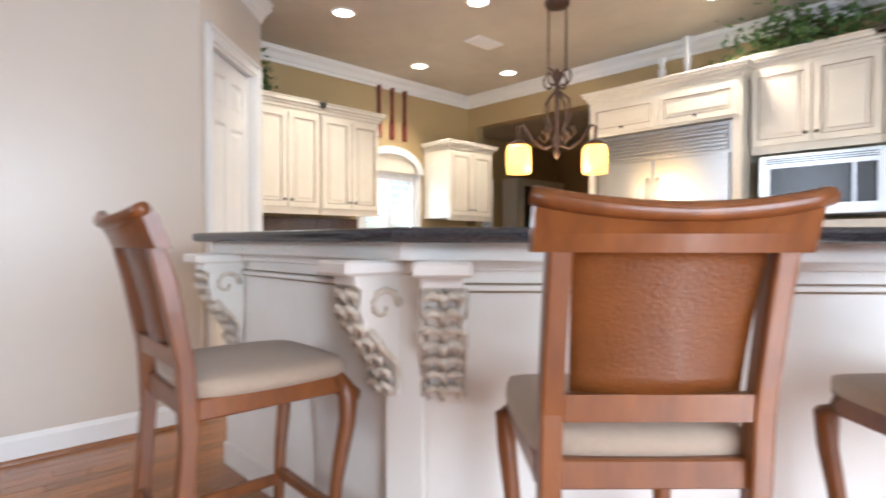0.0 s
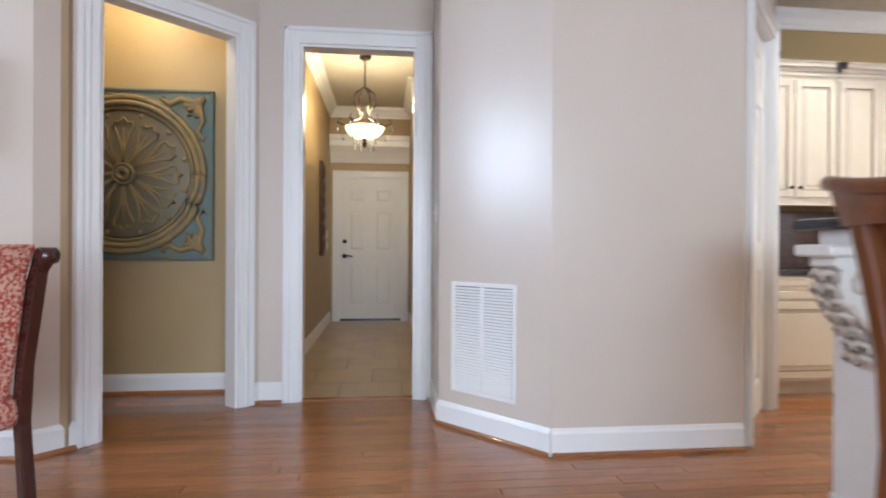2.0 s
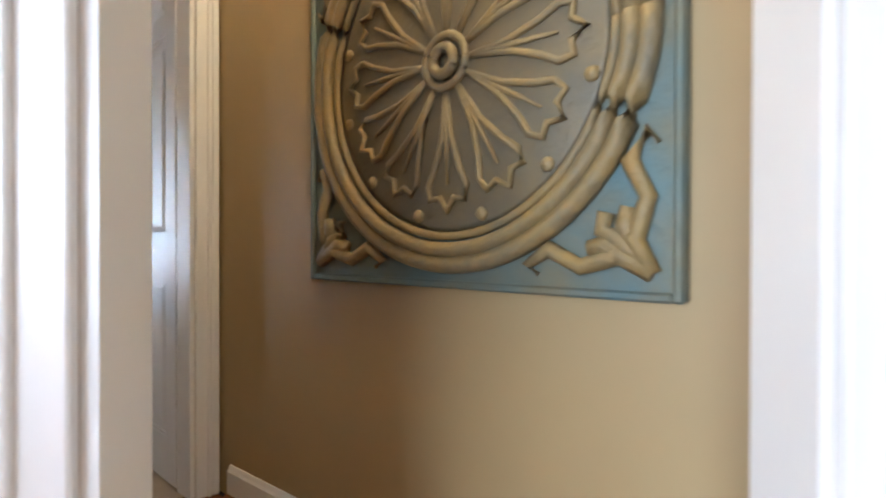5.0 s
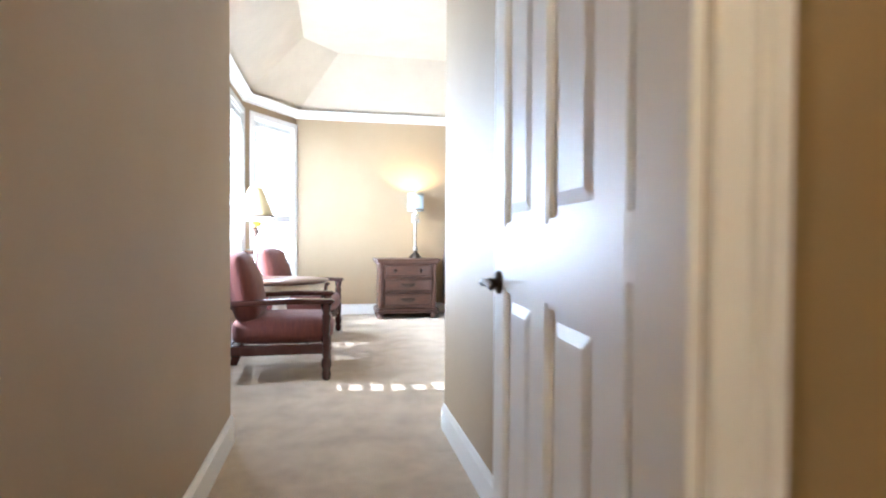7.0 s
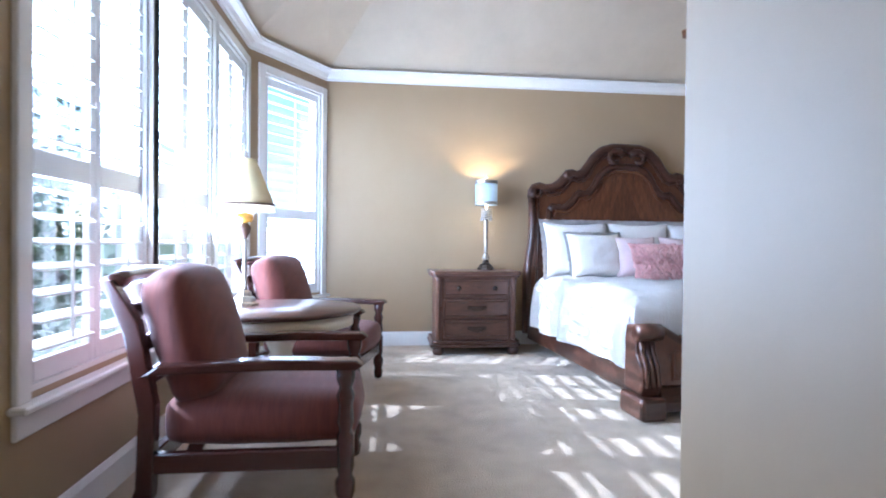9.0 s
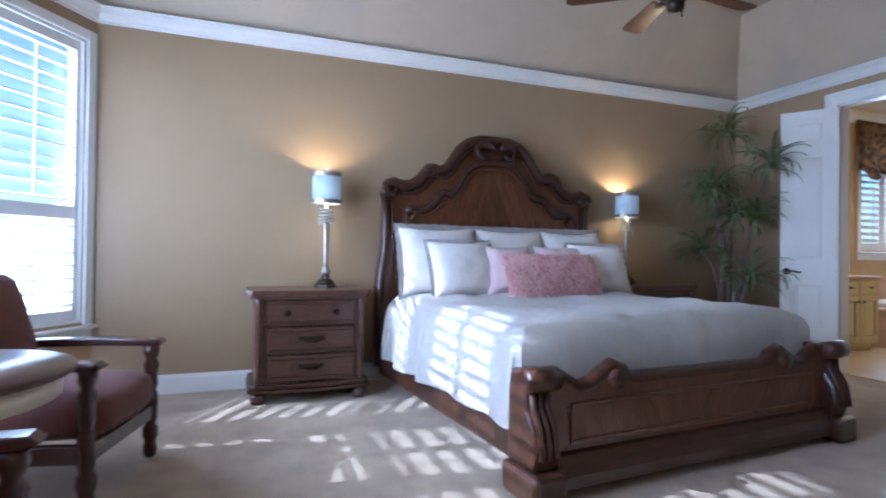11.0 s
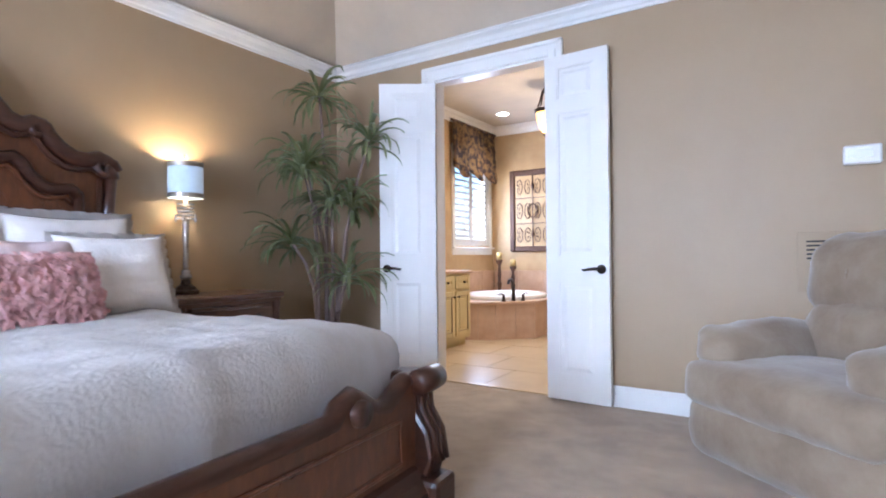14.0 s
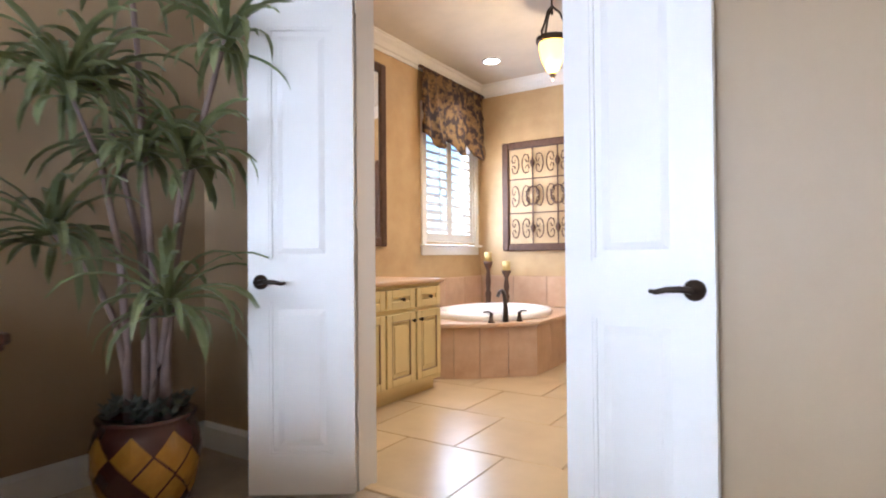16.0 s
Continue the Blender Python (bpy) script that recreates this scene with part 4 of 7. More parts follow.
# ---- nightstands and lamps ----
def nightstand(x, y, label):
    t = thing("nightstand", x, y, 0, 0, label, "nightstand", "nightstands beside the bed")
    part("body", B(0.02, -0.38, 0.12, 0.44, 0.38, 0.735, 0.008), M_NSTAND, t)
    bm = bmesh.new()
    front = [(0.0, -0.43), (0.44, -0.43), (0.475, -0.40), (0.475, -0.30), (0.50, -0.15), (0.505, 0), (0.50, 0.15), (0.475, 0.30), (0.475, 0.40), (0.44, 0.43), (0.0, 0.43)]
    prism(front, 0.745, 0.785, "z", bm, 0.01)
    part("tabletop", bm, M_NSTAND, t)
    bm = bmesh.new()
    prism([(a * 0.97, b * 0.965) for a, b in front], 0.725, 0.745, "z", bm)
    part("top_moulding", bm, M_NSTAND, t)
    bm = bmesh.new()
    prism([(a * 1.0, b * 0.99) for a, b in front], 0.075, 0.10, "z", bm, 0.006)
    prism([(a * 0.97, b * 0.965) for a, b in front], 0.10, 0.135, "z", bm, 0.01)
    part("base_moulding", bm, M_MAHOG, t)
    for k, (z0, z1) in enumerate(((0.155, 0.33), (0.345, 0.525), (0.54, 0.715))):
        prof = [(0.44, -0.31), (0.462, -0.30), (0.478, -0.15), (0.482, 0), (0.478, 0.15), (0.462, 0.30), (0.44, 0.31)]
        dr = part("drawer", prism(prof, z0, z1, "z", bevel=0.008), M_NSTAND, t)
        bm = bmesh.new()
        for q0, q1 in ((z0 + 0.018, z0 + 0.032), (z1 - 0.032, z1 - 0.018)):
            tube([(0.466, -0.285, (q0 + q1) / 2), (0.483, -0.15, (q0 + q1) / 2), (0.487, 0, (q0 + q1) / 2), (0.483, 0.15, (q0 + q1) / 2), (0.466, 0.285, (q0 + q1) / 2)], 0.007, 6, bm)
        part("bead", bm, M_MAHOG, dr)
        zc = (z0 + z1) / 2
        if k == 2:
            for yy in (-0.17, 0.17):
                part("knob", lathe([(0.003, 0), (0.022, 0), (0.022, 0.006), (0.008, 0.01), (0.014, 0.024), (0.003, 0.03)], 12, m=Matrix.Translation((0.478, yy, zc)) @ Matrix.Rotation(radians(90), 4, "Y")), M_BRONZE, dr, "dark bronze knob", True)
        else:
            bm = tube([(0.487, -0.07, zc + 0.015), (0.503, -0.045, zc - 0.008), (0.508, 0, zc - 0.016), (0.503, 0.045, zc - 0.008), (0.487, 0.07, zc + 0.015)], 0.006, 8)
            box(bm, 0.480, -0.09, zc - 0.006, 0.489, 0.09, zc + 0.026, 0.004)
            part("bail_pull", bm, M_BRONZE, dr, "dark bronze bail pull", False)
    for yy in (-0.355, 0.355):
        part("pilaster", lathe([(0.015, 0.135), (0.028, 0.15), (0.022, 0.2), (0.024, 0.64), (0.03, 0.69), (0.03, 0.725), (0.01, 0.726)], 10, m=pose(0.44, yy, 0)), M_NSTAND, t, "", True)
        for xx in (0.06, 0.42):
            part("bun_foot", lathe([(0.02, 0), (0.045, 0.0), (0.058, 0.035), (0.045, 0.07), (0.03, 0.078)], 14, m=pose(xx, yy, 0)), M_MAHOG, t, "", True)
    return t


nightstand(-10.53, 4.95, "walnut nightstand with three bowed drawers by the window wall")
nightstand(-10.56, 8.12, "walnut nightstand with three bowed drawers beside the tall plant")


def bed_lamp(x, y, z, label):
    t = thing("table_lamp", x, y, z, 0, label, "lamp", "lamps on the nightstands")
    t.scale = (1.12, 1.12, 1.1)
    part("base", lathe([(0.01, 0), (0.075, 0), (0.075, 0.02), (0.06, 0.03), (0.055, 0.045), (0.03, 0.06), (0.028, 0.075), (0.02, 0.09)], 8), M_BRONZE, t, "dark stepped base")
    part("collar", lathe([(0.02, 0.09), (0.034, 0.10), (0.034, 0.112), (0.02, 0.125), (0.026, 0.135), (0.014, 0.15)], 16), M_SILVER, t, "", True)
    part("stem", lathe([(0.012, 0.15), (0.014, 0.17), (0.017, 0.30), (0.019, 0.44), (0.016, 0.45)], 14), M_SILVER, t, "silvered tapering stem", True)
    for k in range(5):
        z0 = 0.45 + k * 0.022
        part("crystal_disc", lathe([(0.012, z0), (0.048, z0 + 0.004), (0.048, z0 + 0.013), (0.012, z0 + 0.017)], 16), M_CRYSTAL, t, "clear crystal disc")
    for a in (0, 90, 180, 270):
        part("crystal_drop", lathe([(0.001, 0.435), (0.010, 0.45), (0.004, 0.475), (0.002, 0.49)], 6, m=pose(0.055 * math.cos(radians(a + 45)), 0.055 * math.sin(radians(a + 45)), 0)), M_CRYSTAL, t)
    r = 0.098
    bm = bmesh.new()
    seg = 32
    rings = []
    for rr, zz in ((r, 0.585), (r, 0.80), (r - 0.003, 0.80), (r - 0.003, 0.585)):
        rings.append([bm.verts.new((rr * math.cos(2 * math.pi * i / seg), rr * math.sin(2 * math.pi * i / seg), zz)) for i in range(seg)])
    for q in range(4):
        A, C = rings[q], rings[(q + 1) % 4]
        for i in range(seg):
            bm.faces.new((A[i], A[(i + 1) % seg], C[(i + 1) % seg], C[i]))
    bmesh.ops.recalc_face_normals(bm, faces=bm.faces)
    shade = part("shade", bm, M_SHADE, t, "pale blue drum shade with grey bands", True)
    for z0, z1 in ((0.583, 0.612), (0.772, 0.802)):
        bm = bmesh.new()
        rings = []
        for rr, zz in ((r + 0.003, z0), (r + 0.003, z1), (r + 0.0005, z1), (r + 0.0005, z0)):
            rings.append([bm.verts.new((rr * math.cos(2 * math.pi * i / seg), rr * math.sin(2 * math.pi * i / seg), zz)) for i in range(seg)])
        for q in range(4):
            A, C = rings[q], rings[(q + 1) % 4]
            for i in range(seg):
                bm.faces.new((A[i], A[(i + 1) % seg], C[(i + 1) % seg], C[i]))
        part("band", bm, M_SILVER, shade)
    part("bulb", lathe([(0.008, 0.55), (0.012, 0.60), (0.026, 0.66), (0.02, 0.70), (0.002, 0.71)], 12), M_SHADEIN, t, "lit bulb", True)
    part("finial", lathe([(0.003, 0.78), (0.004, 0.82), (0.013, 0.835), (0.006, 0.85), (0.002, 0.86)], 10), M_CRYSTAL, t)
    point_light("bulb_light", (x, y, z + 0.82), 9, (1.0, 0.66, 0.30), 0.02)
    point_light("bulb_light", (x, y, z + 0.655), 3, (1.0, 0.72, 0.36), 0.02)
    return t


bed_lamp(-10.38, 5.09, 0.785, "crystal table lamp with a pale blue drum shade, lit")
bed_lamp(-10.45, 8.0, 0.785, "crystal table lamp with a pale blue drum shade, lit")


# ---- armchairs, table and its lamp ----
def armchair(x, y, rz, label):
    t = thing("armchair", x, y, 0, rz, label, "armchair", "armchairs at the window")
    for sx in (-1, 1):
        part("front_leg", lathe([(0.015, 0), (0.03, 0.01), (0.036, 0.05), (0.028, 0.08), (0.038, 0.11), (0.038, 0.15), (0.026, 0.17), (0.034, 0.2), (0.034, 0.32), (0.024, 0.34), (0.034, 0.37), (0.028, 0.43), (0.036, 0.47), (0.024, 0.5), (0.036, 0.53), (0.036, 0.575)], 14, m=pose(sx * 0.31, 0.36, 0)), M_CHWOOD, t, "", True)
        part("back_leg", prism([(-0.44, 0), (-0.37, 0), (-0.32, 0.12), (-0.31, 0.45), (-0.37, 0.75), (-0.46, 0.90), (-0.50, 0.90), (-0.42, 0.7), (-0.37, 0.42), (-0.38, 0.15)], sx * 0.31 - 0.028, sx * 0.31 + 0.028, "x", bevel=0.006), M_CHWOOD, t)
        part("arm", prism([(-0.36, 0.555), (-0.30, 0.60), (0.1, 0.612), (0.40, 0.605), (0.425, 0.585), (0.40, 0.568), (0.1, 0.572), (-0.30, 0.56)], sx * 0.31 - 0.042, sx * 0.31 + 0.042, "x", bevel=0.010), M_CHWOOD, t)
        part("side_rail", B(sx * 0.31 - 0.02, -0.34, 0.20, sx * 0.31 + 0.02, 0.34, 0.275, 0.006), M_CHWOOD, t)
    part("front_rail", B(-0.29, 0.34, 0.20, 0.29, 0.38, 0.275, 0.006), M_CHWOOD, t)
    part("back_rail", B(-0.29, -0.36, 0.20, 0.29, -0.32, 0.275, 0.006), M_CHWOOD, t)
    part("top_rail", tube([(-0.31, -0.475, 0.885), (-0.15, -0.495, 0.90), (0, -0.50, 0.905), (0.15, -0.495, 0.90), (0.31, -0.475, 0.885)], 0.034, 8), M_CHWOOD, t, "", True)
    for z, yy in ((0.78, -0.43), (0.66, -0.385), (0.54, -0.355)):
        part("back_slat", B(-0.285, yy - 0.012, z - 0.03, 0.285, yy + 0.012, z + 0.03, 0.006), M_CHWOOD, t)
    part("seat_cushion", cushion(-0.275, -0.31, 0.275, 0.275, 0.39, 0.455, 0.03, 9, 0.004), M_RUST, t, "rust striped velvet seat cushion", True)
    part("seat_piping", tube([(-0.27, -0.2, 0.30), (-0.27, 0.37, 0.30), (0, 0.405, 0.30), (0.27, 0.37, 0.30), (0.27, -0.2, 0.30)], 0.007, 6), M_RUST, t, "", True)
    part("back_cushion", cushion(-0.275, -0.09, -0.24, 0.275, 0.09, 0.24, 0.04, 9, 0.006, 2, m=Matrix.Translation((0, -0.265, 0.68)) @ Matrix.Rotation(radians(17), 4, "X")), M_RUST, t, "rust velvet back pillow", True)
    return t


armchair(-7.42, 3.58, 0, "dark cherry armchair with rust velvet cushions beside the table")
armchair(-9.05, 3.62, -14, "dark cherry armchair with rust velvet cushions near the corner window")
tb = thing("side_table", -8.22, 3.50, 0, 0, "round table with polished cherry top and cream painted base", "table")
part("tabletop", lathe([(0.02, 0.645), (0.43, 0.645), (0.445, 0.652), (0.45, 0.662), (0.445, 0.672), (0.02, 0.674)], 48), M_NSTAND, tb, "polished cherry top", True)
part("apron", lathe([(0.30, 0.575), (0.405, 0.575), (0.41, 0.645), (0.30, 0.645)], 40), M_CAB, tb, "cream painted apron", True)
part("pedestal", lathe([(0.03, 0.1), (0.09, 0.12), (0.06, 0.2), (0.1, 0.3), (0.06, 0.42), (0.09, 0.5), (0.12, 0.575)], 20), M_CAB, tb, "cream turned pedestal", True)
for a in range(4):
    ca, sa = math.cos(radians(45 + 90 * a)), math.sin(radians(45 + 90 * a))
    part("leg", tube([(0.06 * ca, 0.06 * sa, 0.22), (0.2 * ca, 0.2 * sa, 0.2), (0.3 * ca, 0.3 * sa, 0.08), (0.36 * ca, 0.36 * sa, 0.02)], [0.04, 0.035, 0.028, 0.02], 8), M_CAB, tb, "cream curved leg", True)
tl = thing("table_lamp", -8.30, 3.28, 0.674, 0, "antique silver lamp with amber ball and fringed cream bell shade", "lamp")
tl.scale = (0.93, 0.93, 0.88)
part("base", lathe([(0.01, 0), (0.085, 0), (0.085, 0.015), (0.07, 0.025), (0.065, 0.05), (0.045, 0.06), (0.04, 0.085), (0.02, 0.1)], 8), M_SILVER, tl, "stepped silver base")
part("stem", lathe([(0.02, 0.1), (0.014, 0.12), (0.013, 0.40), (0.02, 0.42), (0.012, 0.44)], 14), M_SILVER, tl, "", True)
part("urn", lathe([(0.012, 0.44), (0.03, 0.48), (0.038, 0.51), (0.02, 0.54)], 16), M_IRON, tl, "", True)
part("amber_ball", lathe([(0.012, 0.54), (0.045, 0.55), (0.055, 0.575), (0.045, 0.60), (0.012, 0.61)], 18), M_POTY, tl, "amber glass ball", True)
bm = bmesh.new()
rings = []
for rr, zz in ((0.175, 0.66), (0.155, 0.72), (0.115, 0.82), (0.075, 0.93), (0.06, 0.96), (0.057, 0.96), (0.072, 0.93), (0.112, 0.82), (0.152, 0.72), (0.172, 0.66)):
    rings.append([bm.verts.new((rr * math.cos(2 * math.pi * i / 40), rr * math.sin(2 * math.pi * i / 40), zz)) for i in range(40)])
for q in range(len(rings)):
    A, C = rings[q], rings[(q + 1) % len(rings)]
    for i in range(40):
        bm.faces.new((A[i], A[(i + 1) % 40], C[(i + 1) % 40], C[i]))
sh = part("shade", bm, M_CREAMSH, tl, "cream bell shade", True)
bm = bmesh.new()
for i in range(72):
    a = 2 * math.pi * i / 72
    tube([(0.175 * math.cos(a), 0.175 * math.sin(a), 0.655), (0.177 * math.cos(a), 0.177 * math.sin(a), 0.615)], 0.0045, 5, bm)
part("bead_fringe", bm, M_CRYSTAL, sh, "clear bead fringe")
part("shade_band", tube([(0.177 * math.cos(2 * math.pi * i / 36), 0.177 * math.sin(2 * math.pi * i / 36), 0.66) for i in range(37)], 0.007, 6), M_IRON, sh, "dark braid band", True)
part("finial", lathe([(0.003, 0.95), (0.02, 0.97), (0.012, 0.985), (0.016, 1.0), (0.002, 1.02)], 10), M_SILVER, tl, "", True)
part("harp", tube([(0, 0, 0.6), (0, 0, 0.97)], 0.004, 6), M_SILVER, tl)


# ---- recliner ----
rc = thing("recliner", -6.845, 8.985, 0, 141, "overstuffed tan microsuede recliner against the wall", "recliner")
part("base", cushion(-0.42, -0.42, 0.03, 0.42, 0.34, 0.30, 0.01, 8, 0.006), M_SUEDE, rc, "", True)
part("footrest", cushion(-0.475, 0.26, 0.02, 0.475, 0.46, 0.285, 0.035, 12, 0.008, 3), M_SUEDE, rc, "full width footrest panel", True)
part("seat", cushion(-0.485, -0.25, 0.255, 0.485, 0.485, 0.485, 0.035, 14, 0.012, 4), M_SUEDE, rc, "padded seat running out over the footrest", True)
for sx in (-1, 1):
    part("armrest", cushion(sx * 0.39 - 0.10, -0.42, 0.06, sx * 0.39 + 0.10, 0.24, 0.50, 0.02, 9, 0.010, 5 + sx), M_SUEDE, rc, "", True)
    part("arm_pad", cushion(sx * 0.39 - 0.125, -0.38, 0.44, sx * 0.39 + 0.125, 0.36, 0.635, 0.05, 12, 0.016, 8 + sx), M_SUEDE, rc, "", True)
tilt = Matrix.Translation((0, -0.30, 0.42)) @ Matrix.Rotation(radians(13), 4, "X")
part("back_shell", cushion(-0.34, -0.16, -0.30, 0.34, -0.04, 0.60, 0.02, 8, 0.008, 10, tilt), M_SUEDE, rc, "", True)
part("lumbar_cushion", cushion(-0.33, -0.08, 0.0, 0.33, 0.17, 0.33, 0.06, 14, 0.022, 11, tilt), M_SUEDE, rc, "", True)
part("head_cushion", cushion(-0.36, -0.13, 0.27, 0.36, 0.15, 0.68, 0.05, 14, 0.022, 12, tilt), M_SUEDE, rc, "", True)
for x0 in (-0.12, 0.12):
    part("seam", tube([(x0, 0.145, 0.34), (x0 * 1.05, 0.185, 0.45), (x0 * 1.1, 0.165, 0.60)], 0.005, 6), M_SUEDE, rc, "", True).matrix_basis = tilt


# ---- tall potted dracaena ----
pot = thing("planter", -10.20, 9.06, 0, 0, "round planter glazed in plum and ochre diamonds", "planter")
pot.scale = (1.0, 1.0, 0.95)
prof = [(0.02, 0), (0.155, 0), (0.165, 0.02), (0.20, 0.14), (0.212, 0.24), (0.20, 0.33), (0.185, 0.36), (0.195, 0.38), (0.195, 0.395), (0.17, 0.395), (0.165, 0.36), (0.02, 0.35)]
part("pot", lathe(prof, 40), M_POTD, pot, "", True)
pr = lambda z: 0.165 + (0.047 * math.sin(min(1, z / 0.24) * 1.57) if z < 0.24 else 0.047 - (z - 0.24) * 0.16)
for row in range(3):
    for k in range(8):
        a0 = 2 * math.pi * (k + 0.5 * (row % 2)) / 8
        zc = 0.07 + row * 0.095
        bm = bmesh.new()
        vs = []
        for da, dz in ((-0.37, 0), (-0.185, -0.043), (0, -0.087), (0.185, -0.043), (0.37, 0), (0.185, 0.043), (0, 0.087), (-0.185, 0.043)):
            z = zc + dz
            r = pr(z) + 0.003
            vs.append(bm.verts.new((r * math.cos(a0 + da), r * math.sin(a0 + da), z)))
        c = bm.verts.new(((pr(zc) + 0.006) * math.cos(a0), (pr(zc) + 0.006) * math.sin(a0), zc))
        for i in range(8):
            bm.faces.new((vs[i], vs[(i + 1) % 8], c))
        part("diamond_tile", bm, M_POTY if (k + row) % 4 != 3 else M_POTD, pot)
plant = thing("dracaena", -10.20, 9.06, 0.34, 0, "tall dracaena with grey canes and drooping strap leaves in the planter", "plant")
rnd = random.Random(11)


def head_leaves(bm, c, n, size):
    """A rosette of long strap leaves, some upright, most arching over and hanging."""
    for i in range(n):
        a = rnd.uniform(0, 2 * math.pi)
        rise = rnd.choice((rnd.uniform(0.9, 1.4), rnd.uniform(0.2, 0.8), rnd.uniform(-0.2, 0.5)))
        L = size * rnd.uniform(0.65, 1.2)
        w = rnd.uniform(0.011, 0.020)
        curl = rnd.uniform(1.1, 2.5)
        d = Vector((math.cos(a), math.sin(a), 0))
        s = Vector((-math.sin(a), math.cos(a), 0))
        p, ang, prev = c.copy(), rise, None
        for k in range(8):
            f = k / 7
            ww = w * (0.55 + 1.7 * f * (1.0 - f)) if k < 7 else 0.001
            cur = (bm.verts.new(p - s * ww + Vector((0, 0, 0.004))), bm.verts.new(p - Vector((0, 0, 0.004))), bm.verts.new(p + s * ww + Vector((0, 0, 0.004))))
            if prev:
                bm.faces.new((prev[0], prev[1], cur[1], cur[0]))
                bm.faces.new((prev[1], prev[2], cur[2], cur[1]))
            prev = cur
            p = p + (d * math.cos(ang) + Vector((0, 0, math.sin(ang)))) * (L / 7)
            p += s * (rnd.uniform(-0.004, 0.004))
            ang = max(-1.45, ang - curl * (0.25 + f) / 4.2)


CANES = [((0.0, 0.0), (0.02, -0.09, 1.96)), ((0.05, 0.04), (0.32, 0.16, 1.62)), ((-0.05, -0.05), (0.12, -0.36, 1.33)), ((-0.02, 0.05), (-0.02, -0.20, 1.42)),
         ((0.03, 0.02), (0.18, -0.12, 1.12)), ((0.06, 0.05), (0.26, 0.02, 1.10)), ((-0.06, -0.04), (-0.02, -0.34, 0.79)), ((0.07, -0.02), (0.31, -0.09, 0.52))]
for (bx, by), (tx, ty, tz) in CANES:
    pts = [(bx, by, 0.0), (bx * 0.8 + tx * 0.12, by * 0.8 + ty * 0.08, tz * 0.25), (bx * 0.5 + tx * 0.35 + 0.02, by * 0.5 + ty * 0.3, tz * 0.55), (tx * 0.7, ty * 0.66 + 0.015, tz * 0.8), (tx, ty, tz)]
    cane = part("cane", tube(pts, [0.021, 0.017, 0.015, 0.013, 0.011], 8), M_BARK, plant, "", True)
    bm = bmesh.new()
    head_leaves(bm, Vector((tx, ty, tz)), 30, 0.40)
    head_leaves(bm, Vector((tx, ty, tz - 0.05)), 10, 0.36)
    bmesh.ops.solidify(bm, geom=bm.faces[:], thickness=0.0015)
    part("leaf_head", bm, M_LEAF, cane)["kind"] = "stuff"
succ = tagged(new("succulents"), "blue-green succulent rosettes filling the planter rim", "plant")
succ.location = (-10.20, 9.06, 0.345)
bm = bmesh.new()
for i in range(60):
    a, r = rnd.uniform(0, 6.28), 0.17 * rnd.random() ** 0.5
    c = Vector((r * math.cos(a), r * math.sin(a), 0.02 + rnd.uniform(0, 0.06)))
    for k in range(9):
        b = 2 * math.pi * k / 9 + rnd.random()
        d = Vector((math.cos(b), math.sin(b), rnd.uniform(0.3, 1.1)))
        s = Vector((-math.sin(b), math.cos(b), 0)) * 0.010
        p = c + d * 0.04
        bm.faces.new([bm.verts.new(v) for v in (c - s * 0.4, c + d * 0.02 - s, p, c + d * 0.02 + s)])
bmesh.ops.solidify(bm, geom=bm.faces[:], thickness=0.003)
part("rosette_cluster", bm, M_SUCC, succ)["kind"] = "stuff"


# ---- ceiling fan ----
fan = thing("ceiling_fan", -8.75, 6.95, 0.19, 20, "dark bronze ceiling fan with brown wooden blades", "ceiling fan")
part("downrod", tube([(0, 0, 3.17), (0, 0, 2.62)], 0.014, 10), M_BRONZE, fan)
part("canopy", lathe([(0.02, 3.08), (0.06, 3.10), (0.075, 3.17), (0.02, 3.172)], 20), M_BRONZE, fan, "", True)
part("motor", lathe([(0.03, 2.45), (0.09, 2.46), (0.13, 2.50), (0.14, 2.56), (0.10, 2.61), (0.03, 2.63)], 24), M_BRONZE, fan, "", True)
part("switch_cup", lathe([(0.01, 2.37), (0.05, 2.385), (0.055, 2.43), (0.03, 2.45)], 18), M_BRONZE, fan, "", True)
part("pull_chain", tube([(0.04, 0, 2.39), (0.04, 0, 2.33)], 0.004, 5), M_BRONZE, fan)
for k in range(5):
    m = Matrix.Rotation(radians(72 * k), 4, "Z")
    bm = B(0.10, -0.02, 2.50, 0.24, 0.02, 2.51, 0.003, m)
    iron = part("blade_iron", bm, M_BRONZE, fan)
    part("blade", prism([(0.20, -0.055), (0.62, -0.075), (0.66, -0.05), (0.66, 0.05), (0.62, 0.075), (0.20, 0.055)], -0.004, 0.004, "z", bevel=0.002), M_MAHOGP, fan).matrix_basis = m @ pose(0, 0, 2.515, 12, 0, 0)


# ---- doors of the bedroom ----
SIX = lambda w, h: [(0.11 * w / 0.8, 0.2, w / 2 - 0.05, 0.92), (w / 2 + 0.05, 0.2, w - 0.11 * w / 0.8, 0.92), (0.11 * w / 0.8, 1.08, w / 2 - 0.05, h - 0.42), (w / 2 + 0.05, 1.08, w - 0.11 * w / 0.8, h - 0.42), (0.11 * w / 0.8, h - 0.34, w / 2 - 0.05, h - 0.13), (w / 2 + 0.05, h - 0.34, w - 0.11 * w / 0.8, h - 0.13)]
d1 = tagged(new("door_1"), "white six panel bedroom door, standing open", "door", "", "structure")
d1.matrix_basis = pose(-3.685, 4.432, 0.012, 0, 0, 176.5)
lf = panel_leaf(0.80, 2.41, 0.038, SIX(0.80, 2.41), M_DOORW, d1)
